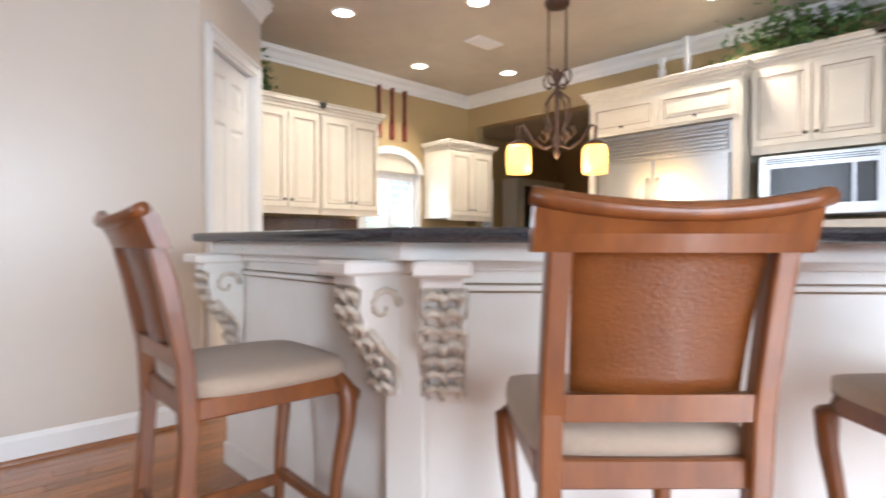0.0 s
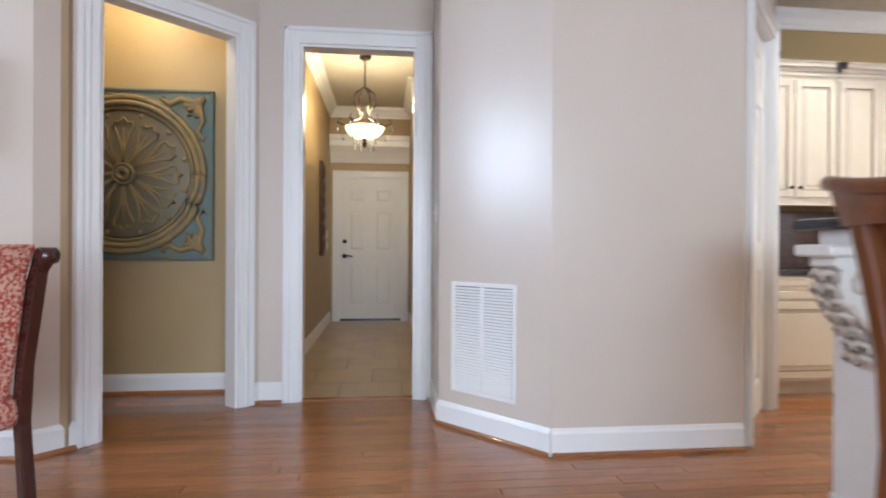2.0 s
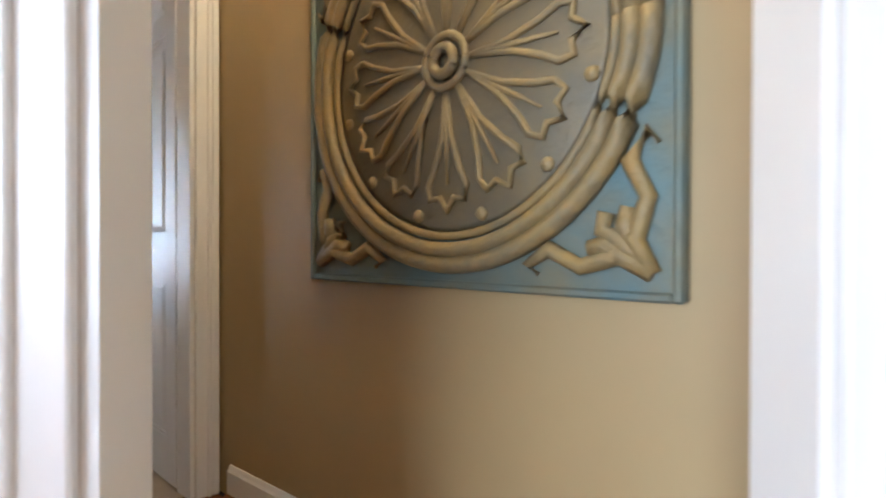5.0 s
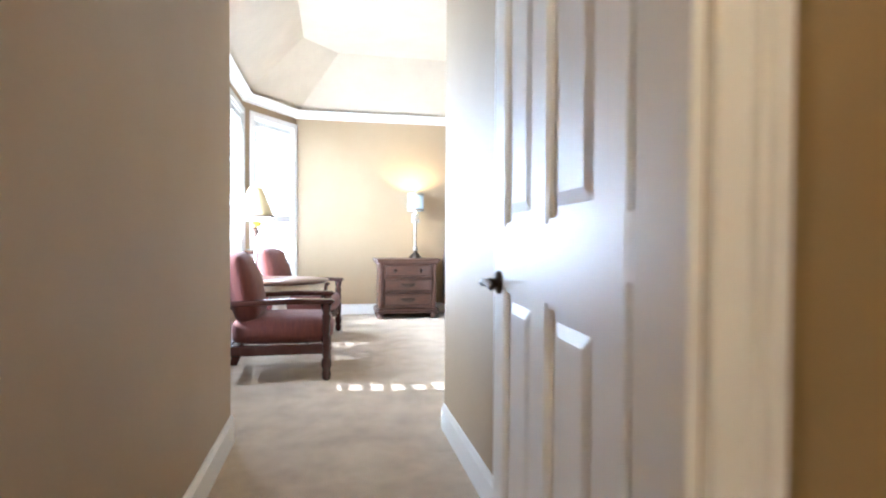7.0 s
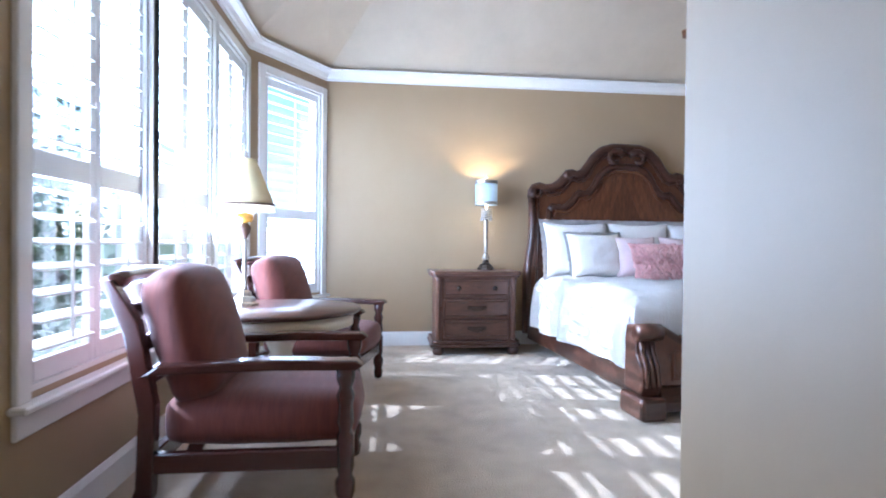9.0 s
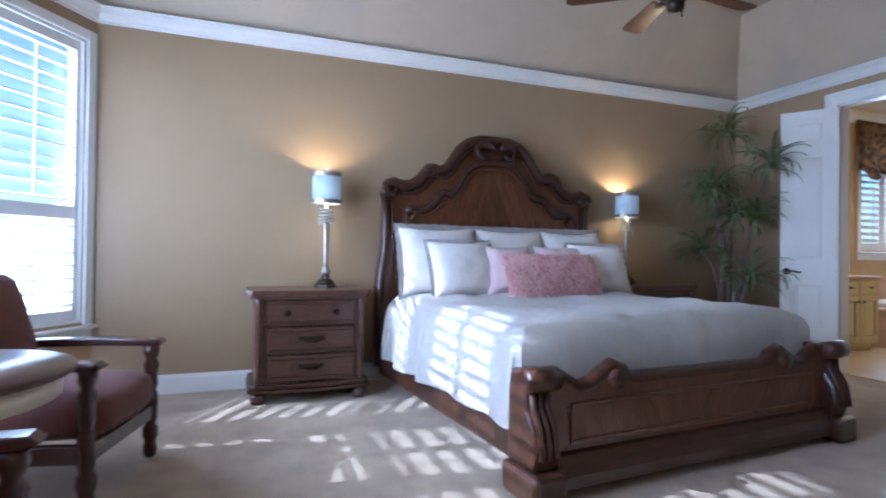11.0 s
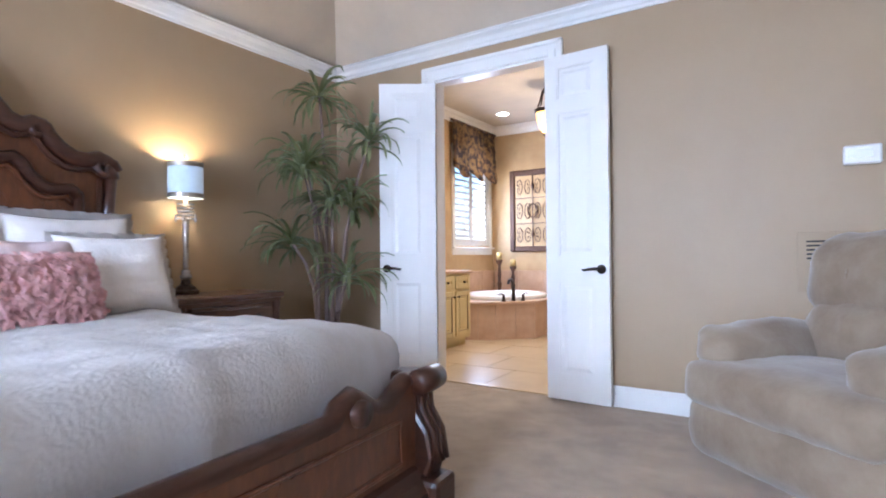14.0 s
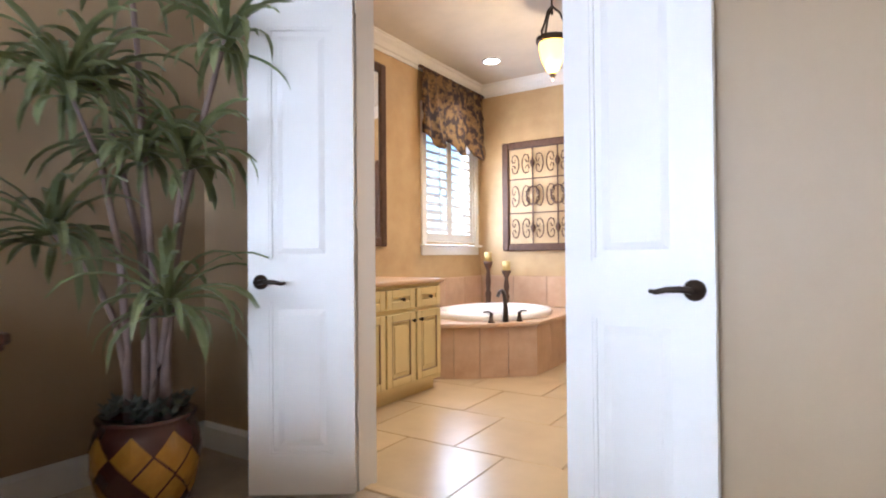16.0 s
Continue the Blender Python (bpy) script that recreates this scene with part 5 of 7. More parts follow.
lever(lf, 0.735, 0.038, 0.93, -1)
for z in (0.25, 0.99, 1.6, 2.2):
    hb = B(-0.012, -0.04, z, 0.0, 0.036, z + 0.10)
    lathe([(0.001, z - 0.002), (0.007, z), (0.007, z + 0.10), (0.001, z + 0.102)], 10, hb, pose(-0.006, -0.008, 0))
    part("hinge", hb, M_DOORW, lf, "cream painted hinge")
BATHP = lambda w: [(0.09, 0.17, w - 0.09, 0.83), (0.09, 1.00, w - 0.09, 2.02), (0.09, 2.10, w - 0.09, 2.34)]
for nm, x, y, rz, mirror in (("door_2", -9.485, 9.585, 214.0, True), ("door_3", -8.505, 9.575, -3.0, False)):
    dd = tagged(new(nm), "white panelled bathroom double door leaf, standing open", "door", "", "structure")
    dd.matrix_basis = pose(x, y, 0.012, 0, 0, rz)
    off = 0.0
    lf = panel_leaf(0.455, 2.42, 0.038, BATHP(0.455), M_DOORW, dd)
    lf.location = (0, -0.038, 0) if not mirror else (0, 0, 0)
    lever(lf, 0.40, 0.038, 0.915, -1)
    for z in (0.3, 1.15, 2.1):
        part("hinge", lathe([(0.001, z - 0.002), (0.007, z), (0.007, z + 0.09), (0.001, z + 0.092)], 10, m=pose(-0.008, 0.0 if mirror else 0.04, 0)), M_DOORW, lf, "cream painted hinge")
sn = thing("motion_sensor", -10.02, 9.585, 1.93, 0, "small white plastic motion sensor on the wall", "sensor")
part("housing", B(-0.03, -0.035, 0, 0.03, 0.013, 0.10, 0.012), M_TRIM, sn)
part("lens", B(-0.02, -0.04, 0.02, 0.02, -0.034, 0.06, 0.002), M_LOUVER, sn)
wv = thing("wall_register", -6.66, 9.6, 0.0, 0, "tan painted wall register behind the recliner, slot shade laid on as dark strips", "vent")
part("plate", B(-0.345, -0.010, 0.80, 0.345, 0.0, 1.143, 0.004), M_TAN, wv)
# dark strips on the closed plate give the shade inside the slots
for k in range(5):
    for x0 in (-0.30, -0.155, 0.01, 0.165):
        part("slot", B(x0, -0.0125, 1.085 - k * 0.024, x0 + 0.13, -0.0095, 1.095 - k * 0.024), M_DARKGAP, wv)
ts = thing("thermostat", -6.70, 9.592, 1.505, 90, "white thermostat with a grey display on the wall", "thermostat")
part("case", B(-0.025, -0.085, 0, 0.008, 0.085, 0.105, 0.008), M_TRIM, ts)
part("screen", B(-0.0275, -0.045, 0.035, -0.024, 0.065, 0.08), M_STEEL, ts, "grey display")
cv = thing("ceiling_vent", -9.0, 5.6, 3.352, 0, "white ceiling air register", "vent")
part("frame", B(-0.17, -0.09, -0.012, 0.17, 0.09, 0.004, 0.003), M_TRIM, cv)
for k in range(6):
    part("slat", B(-0.15, -0.07 + k * 0.026, -0.018, 0.15, -0.058 + k * 0.026, -0.012), M_SILVER, cv)

# ---- bathroom ----
def cab_door(parent, x0, z0, x1, z1, y, mat, name="door", knob=None, arch=False, t=0.02):
    """A framed cabinet front in the xz plane, facing -y."""
    r = 0.055
    bm = bmesh.new()
    for a, b, c, d in ((x0, z0, x0 + r, z1), (x1 - r, z0, x1, z1), (x0 + r, z0, x1 - r, z0 + r), (x0 + r, z1 - r, x1 - r, z1)):
        box(bm, a, y - t, b, c, y, d, 0.003)
    box(bm, x0 + r, y - t * 0.4, z0 + r, x1 - r, y, z1 - r)
    d = part(name, bm, mat, parent)
    if x1 - x0 > 0.2 and z1 - z0 > 0.25:
        part("raised_panel", B(x0 + r + 0.03, y - t * 0.8, z0 + r + 0.03, x1 - r - 0.03, y - t * 0.35, z1 - r - 0.03, 0.006), mat, d)
    if z1 - z0 > 0.25:
        gl = bmesh.new()
        for a, b, c, e in ((x0 + r - 0.004, z0 + r, x0 + r + 0.002, z1 - r), (x1 - r - 0.002, z0 + r, x1 - r + 0.004, z1 - r), (x0 + r, z0 + r - 0.004, x1 - r, z0 + r + 0.002), (x0 + r, z1 - r - 0.002, x1 - r, z1 - r + 0.004)):
            box(gl, a, y - t - 0.0012, b, c, y - t * 0.5, e)
        part("glaze_line", gl, M_GLAZE, d)
    if knob:
        part("knob", lathe([(0.002, 0), (0.008, 0), (0.006, 0.012), (0.015, 0.02), (0.012, 0.028), (0.002, 0.03)], 12, m=Matrix.Translation((knob[0], y - t, knob[1])) @ Matrix.Rotation(radians(90), 4, "X")), M_BRONZE, d, "dark bronze knob", True)
    return d


van = thing("vanity", -10.20, 11.36, 0, 90, "butter yellow bathroom vanity with drawers and doors", "cabinet")
part("body", B(-1.62, 0.0, 0.09, 0.0, 0.73, 0.83), M_VANITY, van)
part("toe_kick", B(-1.62, 0.06, 0.0, -0.01, 0.7, 0.09), M_VANITY, van)
for k, (a, b) in enumerate(((-0.33, -0.02), (-0.68, -0.36), (-1.0, -0.70), (-1.32, -1.02))):
    cab_door(van, a, 0.66, b, 0.80, 0, M_VANITY, "drawer", ((a + b) / 2, 0.73))
    cab_door(van, a, 0.13, b, 0.63, 0, M_VANITY, "door", (b - 0.03 if k % 2 else a + 0.03, 0.57))
vt = thing("stone_worktop", -10.20, 11.36, 0.83, 90, "tan marble vanity top with backsplash", "countertop")
part("slab", B(-1.62, -0.03, 0.0, 0.03, 0.745, 0.03, 0.008), M_TUBTILE, vt)
part("backsplash", B(-1.62, 0.715, 0.03, 0.0, 0.745, 0.14, 0.004), M_TUBTILE, vt)
mir = thing("mirror", -10.945, 10.98, 1.12, 90, "tall vanity mirror in a dark wooden frame", "mirror")
part("glass", B(-0.55, -0.02, 0.06, 0.55, -0.012, 1.55), M_MIRROR, mir)
bm = bmesh.new()
for a, b, c, d in ((-0.62, 0, -0.54, 1.62), (0.54, 0, 0.62, 1.62), (-0.54, 0, 0.54, 0.08), (-0.54, 1.54, 0.54, 1.62)):
    box(bm, a, -0.04, b, c, 0.0, d, 0.01)
part("frame", bm, M_IRON, mir)

deck = thing("tub_deck", 0, 0, 0, 0, "tan stone tiled tub deck with an angled front", "tub surround")
POLY = [(-10.94, 11.40), (-10.45, 11.56), (-10.08, 11.78), (-9.72, 12.14), (-9.72, 13.39), (-10.94, 13.39)]
bm = prism([(x if x < -10.9 else x - 0.015, y + 0.02 if y < 13 else y) for x, y in POLY], 0.0, 0.43, "z")
part("core", bm, M_GROUT, deck)
for (ax, ay), (bx, by), n in ((POLY[0], POLY[1], 2), (POLY[1], POLY[2], 2), (POLY[2], POLY[3], 2), (POLY[3], POLY[4], 4)):
    L = math.hypot(bx - ax, by - ay)
    for k in range(n):
        tm = part("tile", B(k * L / n + 0.002, 0, 0.0, (k + 1) * L / n - 0.002, 0.014, 0.43, 0.002), M_TUBTILE, deck)
        tm.matrix_basis = pose(ax, ay, 0, 0, 0, math.degrees(math.atan2(by - ay, bx - ax)))
cx, cy = -10.32, 12.50
ring_in = [(cx + 0.50 * math.cos(2 * math.pi * i / 48), cy + 0.60 * math.sin(2 * math.pi * i / 48)) for i in range(48)]
bm = prism([(x + (0.03 if x > -10.9 else 0), y - (0.02 if y < 13 else 0)) for x, y in POLY], 0.43, 0.465, "z", bevel=0.008)
part("top_slab", bm, M_TUBTILE, deck)
tub = thing("bathtub", cx, cy, 0.465, 0, "white oval drop-in bathtub set in the deck", "bathtub")
bm = bmesh.new()
rings = []
for rx, ry, z in ((0.54, 0.64, 0.0), (0.55, 0.65, 0.03), (0.53, 0.63, 0.055), (0.48, 0.58, 0.06), (0.44, 0.54, 0.045), (0.41, 0.50, 0.012), (0.36, 0.45, 0.004)):
    rings.append([bm.verts.new((rx * math.cos(2 * math.pi * i / 48), ry * math.sin(2 * math.pi * i / 48), z)) for i in range(48)])
for a, b in zip(rings, rings[1:]):
    for i in range(48):
        bm.faces.new((a[i], a[(i + 1) % 48], b[(i + 1) % 48], b[i]))
bm.faces.new(rings[-1])
part("shell", bm, M_TUB, tub, "", True)
bs = thing("wall_tile", 0, 0, 0, 0, "band of tan stone tiles round the tub", "tile")
for k in range(5):
    part("tile", B(-10.945, 11.42 + k * 0.395, 0.47, -10.93, 11.81 + k * 0.395, 0.80, 0.003), M_TUBTILE, bs)
for k in range(6):
    part("tile", B(-10.92 + k * 0.40, 13.38, 0.47, -10.525 + k * 0.40, 13.395, 0.80, 0.003), M_TUBTILE, bs)
fc = thing("tub_faucet", -9.93, 11.97, 0.465, 50, "dark bronze tub faucet with two lever handles", "faucet")
part("spout", tube([(0, 0, 0), (0, 0, 0.14), (0.0, 0.02, 0.23), (0, 0.06, 0.26), (0, 0.12, 0.25), (0, 0.16, 0.21)], [0.026, 0.02, 0.018, 0.018, 0.017, 0.018], 12), M_BRONZE, fc, "", True)
for sx in (-1, 1):
    h = part("valve", lathe([(0.02, 0), (0.03, 0), (0.022, 0.02), (0.014, 0.06), (0.018, 0.075), (0.004, 0.085)], 14, m=pose(sx * 0.13, 0.0, 0)), M_BRONZE, fc, "", True)
    part("lever", tube([(sx * 0.13, 0, 0.08), (sx * 0.16, 0, 0.095), (sx * 0.20, 0, 0.09)], [0.008, 0.007, 0.006], 8), M_BRONZE, h, "", True)
for x, y, hh in ((-10.72, 13.15, 0.50), (-10.52, 13.20, 0.40)):
    c = thing("candlestick", x, y, 0.465, 0, "turned brown candlestick with an ochre pillar candle on the tub deck", "candlestick", "candlesticks on the tub deck")
    part("stick", lathe([(0.01, 0), (0.06, 0), (0.055, 0.03), (0.025, 0.06), (0.035, hh * 0.3), (0.02, hh * 0.36), (0.03, hh * 0.55), (0.018, hh * 0.8), (0.05, hh * 0.95), (0.052, hh), (0.01, hh)], 16), M_IRON, c, "", True)
    part("candle", lathe([(0.01, hh), (0.042, hh), (0.042, hh + 0.10), (0.005, hh + 0.105)], 18), M_CANDLE, c, "", True)
# iron scroll art
art = thing("wall_art", -9.98, 13.395, 1.08, 0, "wrought iron scrollwork panel in a wide brown frame", "wall art")
part("backing", B(-0.60, -0.010, 0.05, 0.60, -0.002, 1.17), M_BATH, art, "pale backing")
bm = bmesh.new()
for a, b, c, d in ((-0.66, 0, -0.58, 1.22), (0.58, 0, 0.66, 1.22), (-0.58, 0, 0.58, 0.08), (-0.58, 1.14, 0.58, 1.22)):
    box(bm, a, -0.045, b, c, 0.0, d, 0.012)
part("frame", bm, M_IRON, art)
for x in (-0.29, 0.0, 0.29):
    part("bar", B(x - 0.006, -0.035, 0.08, x + 0.006, -0.022, 1.14), M_IRON, art)
for z in (0.42, 0.80):
    part("bar", B(-0.58, -0.034, z - 0.006, 0.58, -0.021, z + 0.006), M_IRON, art)


def c_scroll(cx, cz, rx, rz, sg, up):
    """A C scroll: a long bow that winds into a curl at both ends."""
    pts = []
    for i in range(25):
        q = 2 * i / 24 - 1
        curl = max(0.0, abs(q) - 0.55) / 0.45
        ang = (q * 1.9) + (1 if q > 0 else -1) * curl * 3.4
        r = 1 - 0.72 * curl
        off = 0.52 * curl * (1 if q > 0 else -1)
        pts.append((cx + sg * rx * (r * math.cos(ang) - 0.2), -0.028, cz + up * rz * (r * 0.75 * math.sin(ang) + off)))
    return tube(pts, 0.0065, 6)


for gx in (-0.435, -0.145, 0.145, 0.435):
    for gz, hz in ((0.25, 0.145), (0.61, 0.16), (0.97, 0.145)):
        for sg in (-1, 1):
            part("scroll", c_scroll(gx - sg * 0.06, gz, 0.05, hz, sg, 1), M_IRON, art, "", True)
for gx in (-0.29, 0.0, 0.29):
    for gz in (0.25, 0.97):
        part("finial", lathe([(0.002, -0.07), (0.022, -0.02), (0.03, 0.01), (0.012, 0.05), (0.002, 0.09)], 8, m=pose(gx, -0.03, gz)), M_IRON, art, "", True)
    ring = [(gx + 0.075 * math.cos(2 * math.pi * i / 20), -0.03, 0.61 + 0.10 * math.sin(2 * math.pi * i / 20)) for i in range(21)]
    part("centre_ring", tube(ring, 0.010, 6), M_IRON, art, "", True)
# gathered valance
val = thing("valance", -10.93, 12.74, 2.08, 90, "gathered brown and gold damask balloon valance", "valance")
bm = bmesh.new()
rows = []
for i in range(61):
    u = i / 60
    x = -0.62 + 1.24 * u
    row = []
    sw = abs(math.sin(u * math.pi * 3))
    low = 0.16 - 0.15 * sw
    for j in range(15):
        v = j / 14
        z = low + (0.80 - low) * v
        y = -0.05 - 0.05 * math.sin(u * 50) * (0.35 + 0.65 * v) * 0.5 - 0.10 * (1 - v) * sw - 0.03 * noise.noise((u * 14, v * 6, 0))
        row.append(bm.verts.new((x, y, z)))
    rows.append(row)
for a, b in zip(rows, rows[1:]):
    for j in range(14):
        bm.faces.new((a[j], b[j], b[j + 1], a[j + 1]))
bmesh.ops.solidify(bm, geom=bm.faces[:], thickness=0.006)
part("fabric", bm, M_VALANCE, val, "", True)
part("rod", tube([(-0.64, -0.04, 0.80), (0.64, -0.04, 0.80)], 0.018, 10), M_IRON, val, "", True)
# hanging lantern over the tub
lt = thing("pendant_lantern", -9.40, 11.75, 0.33, 0, "bronze pendant lantern with a glowing amber glass urn", "pendant lamp")
part("chain", tube([(0, 0, 2.67), (0, 0, 2.55)], 0.008, 6), M_BRONZE, lt)
for k in range(3):
    a = radians(120 * k + 20)
    part("arm", tube([(0, 0, 2.62), (0.06 * math.cos(a), 0.06 * math.sin(a), 2.56), (0.10 * math.cos(a), 0.10 * math.sin(a), 2.46), (0.15 * math.cos(a), 0.15 * math.sin(a), 2.38), (0.13 * math.cos(a), 0.13 * math.sin(a), 2.32), (0.11 * math.cos(a), 0.11 * math.sin(a), 2.36)], 0.009, 6), M_BRONZE, lt, "", True)
part("rim", lathe([(0.09, 2.33), (0.125, 2.34), (0.125, 2.37), (0.09, 2.38)], 20), M_BRONZE, lt, "", True)
part("glass_urn", lathe([(0.012, 2.09), (0.05, 2.13), (0.085, 2.21), (0.10, 2.29), (0.10, 2.34), (0.02, 2.342)], 20), M_AMBER, lt, "glowing amber glass", True)
part("finial", lathe([(0.002, 2.03), (0.014, 2.06), (0.03, 2.09), (0.012, 2.10)], 10), M_BRONZE, lt, "", True)
point_light("lantern_light", (-9.40, 11.75, 2.36), 14, (1.0, 0.74, 0.42), 0.08)


def downlight(x, y, z, watts, colour=(1.0, 0.86, 0.66)):
    t = thing("downlight", x, y, z, 0, "recessed ceiling downlight, switched on", "downlight", "recessed downlights")
    bm = tube([(0.085 * math.cos(2 * math.pi * i / 28), 0.085 * math.sin(2 * math.pi * i / 28), 0.0) for i in range(29)], 0.013, 8)
    part("trim_ring", bm, M_TRIM, t, "white trim ring", True)
    part("lamp_face", lathe([(0.002, -0.006), (0.076, -0.006), (0.076, 0.0), (0.002, 0.001)], 28), M_CAN, t, "glowing lamp face")
    ob = new("downlight_beam", bpy.data.lights.new("downlight_beam", "SPOT"))
    ob.data.energy, ob.data.spot_size, ob.data.spot_blend, ob.data.color, ob.data.shadow_soft_size = watts, radians(120), 0.7, colour, 0.07
    ob.location = (x, y, z - 0.02)
    return t


downlight(-10.40, 12.67, 3.0, 42)
downlight(-9.68, 10.97, 3.0, 38)
downlight(-8.4, 10.6, 3.0, 38)

# ---- hall and vestibule ----
med = thing("medallion", -2.22, 4.515, 0.955, 0, "large square embossed metal medallion panel in teal and aged gold", "wall art")
S = 1.22
part("panel", B(-S / 2, -0.035, 0, S / 2, -0.004, S, 0.006), M_ARTBLUE, med, "weathered teal metal panel")
bm = bmesh.new()
for a, b, c, d in ((-S / 2, 0, -S / 2 + 0.022, S), (S / 2 - 0.022, 0, S / 2, S), (-S / 2 + 0.022, 0, S / 2 - 0.022, 0.022), (-S / 2 + 0.022, S - 0.022, S / 2 - 0.022, S)):
    box(bm, a, -0.048, b, c, -0.03, d, 0.006)
part("rim", bm, M_ARTBLUE, med)
face = Matrix.Translation((0, -0.035, S / 2)) @ Matrix.Rotation(radians(90), 4, "X")
part("field", lathe([(0.01, 0.0), (0.46, 0.0), (0.44, 0.004), (0.2, 0.012), (0.01, 0.016)], 64, m=face), M_ARTFIELD, med, "aged bronze field", True)


def circle_ring(r, h, w, mat, seg=72, wob=0.0, n=0):
    pts = [((r + wob * math.cos(n * 2 * math.pi * i / seg)) * math.cos(2 * math.pi * i / seg), -0.035 - h, S / 2 + (r + wob * math.cos(n * 2 * math.pi * i / seg)) * math.sin(2 * math.pi * i / seg)) for i in range(seg + 1)]
    return part("ring", tube(pts, w, 7), mat, med, "", True)


circle_ring(0.545, 0.012, 0.026, M_ARTGOLD)
circle_ring(0.505, 0.018, 0.022, M_ARTGOLD)
circle_ring(0.468, 0.008, 0.012, M_ARTGOLD)
circle_ring(0.07, 0.022, 0.012, M_ARTGOLD)
circle_ring(0.035, 0.03, 0.016, M_ARTGOLD)
for i in range(40):
    a = 2 * math.pi * i / 40
    part("bead", B(-0.017, -0.052, -0.022, 0.017, -0.034, 0.022, 0.007, Matrix.Translation((0.525 * math.cos(a), -0.008, S / 2 + 0.525 * math.sin(a))) @ Matrix.Rotation(-a + radians(25), 4, "Y")), M_ARTGOLD, med)
for i in range(12):
    a0 = 2 * math.pi * i / 12

    def at(r, da, h):
        return (r * math.cos(a0 + da), -0.035 - h, S / 2 + r * math.sin(a0 + da))
    part("petal", tube([at(0.08, 0.0, 0.016), at(0.20, -0.07, 0.014), at(0.29, -0.15, 0.012), at(0.34, -0.20, 0.012), at(0.375, -0.16, 0.012), at(0.365, -0.07, 0.012), at(0.40, 0.0, 0.012), at(0.365, 0.07, 0.012), at(0.375, 0.16, 0.012), at(0.34, 0.20, 0.012), at(0.29, 0.15, 0.012), at(0.20, 0.07, 0.014), at(0.08, 0.0, 0.016)], 0.010, 6), M_ARTGOLD, med, "", True)
    part("rib", tube([at(0.09, 0, 0.016), at(0.22, 0, 0.014), at(0.33, 0, 0.012)], [0.011, 0.009, 0.004], 6), M_ARTGOLD, med, "", True)
    part("bud", lathe([(0.002, 0), (0.02, 0.003), (0.016, 0.012), (0.002, 0.016)], 10, m=Matrix.Translation(at(0.425, radians(15), 0.0)) @ Matrix.Rotation(radians(90), 4, "X")), M_ARTGOLD, med, "", True)
for sx in (-1, 1):
    for sz in (-1, 1):
        def cp(a, b, h=0.012):
            return (sx * (S / 2 - a), -0.035 - h, S / 2 + sz * (S / 2 - b))
        for pts in (((0.06, 0.06), (0.10, 0.13), (0.07, 0.22), (0.11, 0.30), (0.07, 0.36), (0.05, 0.33)), ((0.06, 0.06), (0.13, 0.10), (0.22, 0.07), (0.30, 0.11), (0.36, 0.07), (0.33, 0.05)), ((0.07, 0.07), (0.13, 0.13), (0.17, 0.15), (0.16, 0.19)), ((0.07, 0.07), (0.12, 0.16), (0.11, 0.20)), ((0.07, 0.07), (0.16, 0.12), (0.20, 0.11))):
            part("corner_leaf", tube([cp(a, b) for a, b in pts], [0.020, 0.026, 0.020, 0.022, 0.013, 0.006][:len(pts)], 7), M_ARTGOLD, med, "", True)

# unseen ceiling lamp added above the medallion to brighten the vestibule
point_light("vestibule_fill", (-2.1, 4.05, 2.85), 17, (1.0, 0.76, 0.42), 0.08)
vl = thing("ceiling_lamp", -2.1, 4.05, 2.90, 0, "small flush ceiling lamp with a frosted bowl, added unseen to light the vestibule", "ceiling lamp")
part("bowl", lathe([(0.01, 0.03), (0.09, 0.05), (0.12, 0.10), (0.02, 0.101)], 24), M_BOWL, vl, "", True)
part("pan", lathe([(0.02, 0.10), (0.14, 0.10), (0.14, 0.15), (0.02, 0.151)], 24), M_BRONZE, vl)

# chandelier in the hall
ch = thing("chandelier", -0.60, 6.15, 0, 0, "bronze scroll chandelier with a glowing alabaster bowl and crystals", "chandelier")
part("rod", tube([(0, 0, 3.05), (0, 0, 2.70)], 0.008, 8), M_BRONZE, ch)
part("canopy", lathe([(0.01, 3.0), (0.06, 3.02), (0.065, 3.05), (0.01, 3.051)], 18), M_BRONZE, ch, "", True)
part("bowl", lathe([(0.01, 2.185), (0.10, 2.20), (0.165, 2.24), (0.195, 2.29), (0.20, 2.305), (0.01, 2.306)], 32), M_BOWL, ch, "glowing alabaster bowl", True)
part("lower_finial", lathe([(0.002, 2.09), (0.015, 2.11), (0.03, 2.14), (0.012, 2.16), (0.035, 2.19), (0.01, 2.20)], 12), M_BRONZE, ch, "", True)
for k in range(6):
    a = radians(60 * k)
    ca, sa = math.cos(a), math.sin(a)
    part("scroll_arm", tube([(0.02 * ca, 0.02 * sa, 2.72), (0.10 * ca, 0.10 * sa, 2.66), (0.11 * ca, 0.11 * sa, 2.55), (0.05 * ca, 0.05 * sa, 2.46), (0.09 * ca, 0.09 * sa, 2.38), (0.21 * ca, 0.21 * sa, 2.32), (0.28 * ca, 0.28 * sa, 2.36), (0.25 * ca, 0.25 * sa, 2.40)], 0.009, 6), M_BRONZE, ch, "", True)
    for r, z in ((0.28, 2.30), (0.22, 2.20), (0.10, 2.10)):
        part("crystal_drop", lathe([(0.001, -0.04), (0.013, -0.02), (0.006, 0.02), (0.001, 0.03)], 6, m=pose(r * ca, r * sa, z)), M_CRYSTAL, ch)
point_light("chandelier_light", (-0.60, 6.15, 2.50), 42, (1.0, 0.76, 0.42), 0.1)
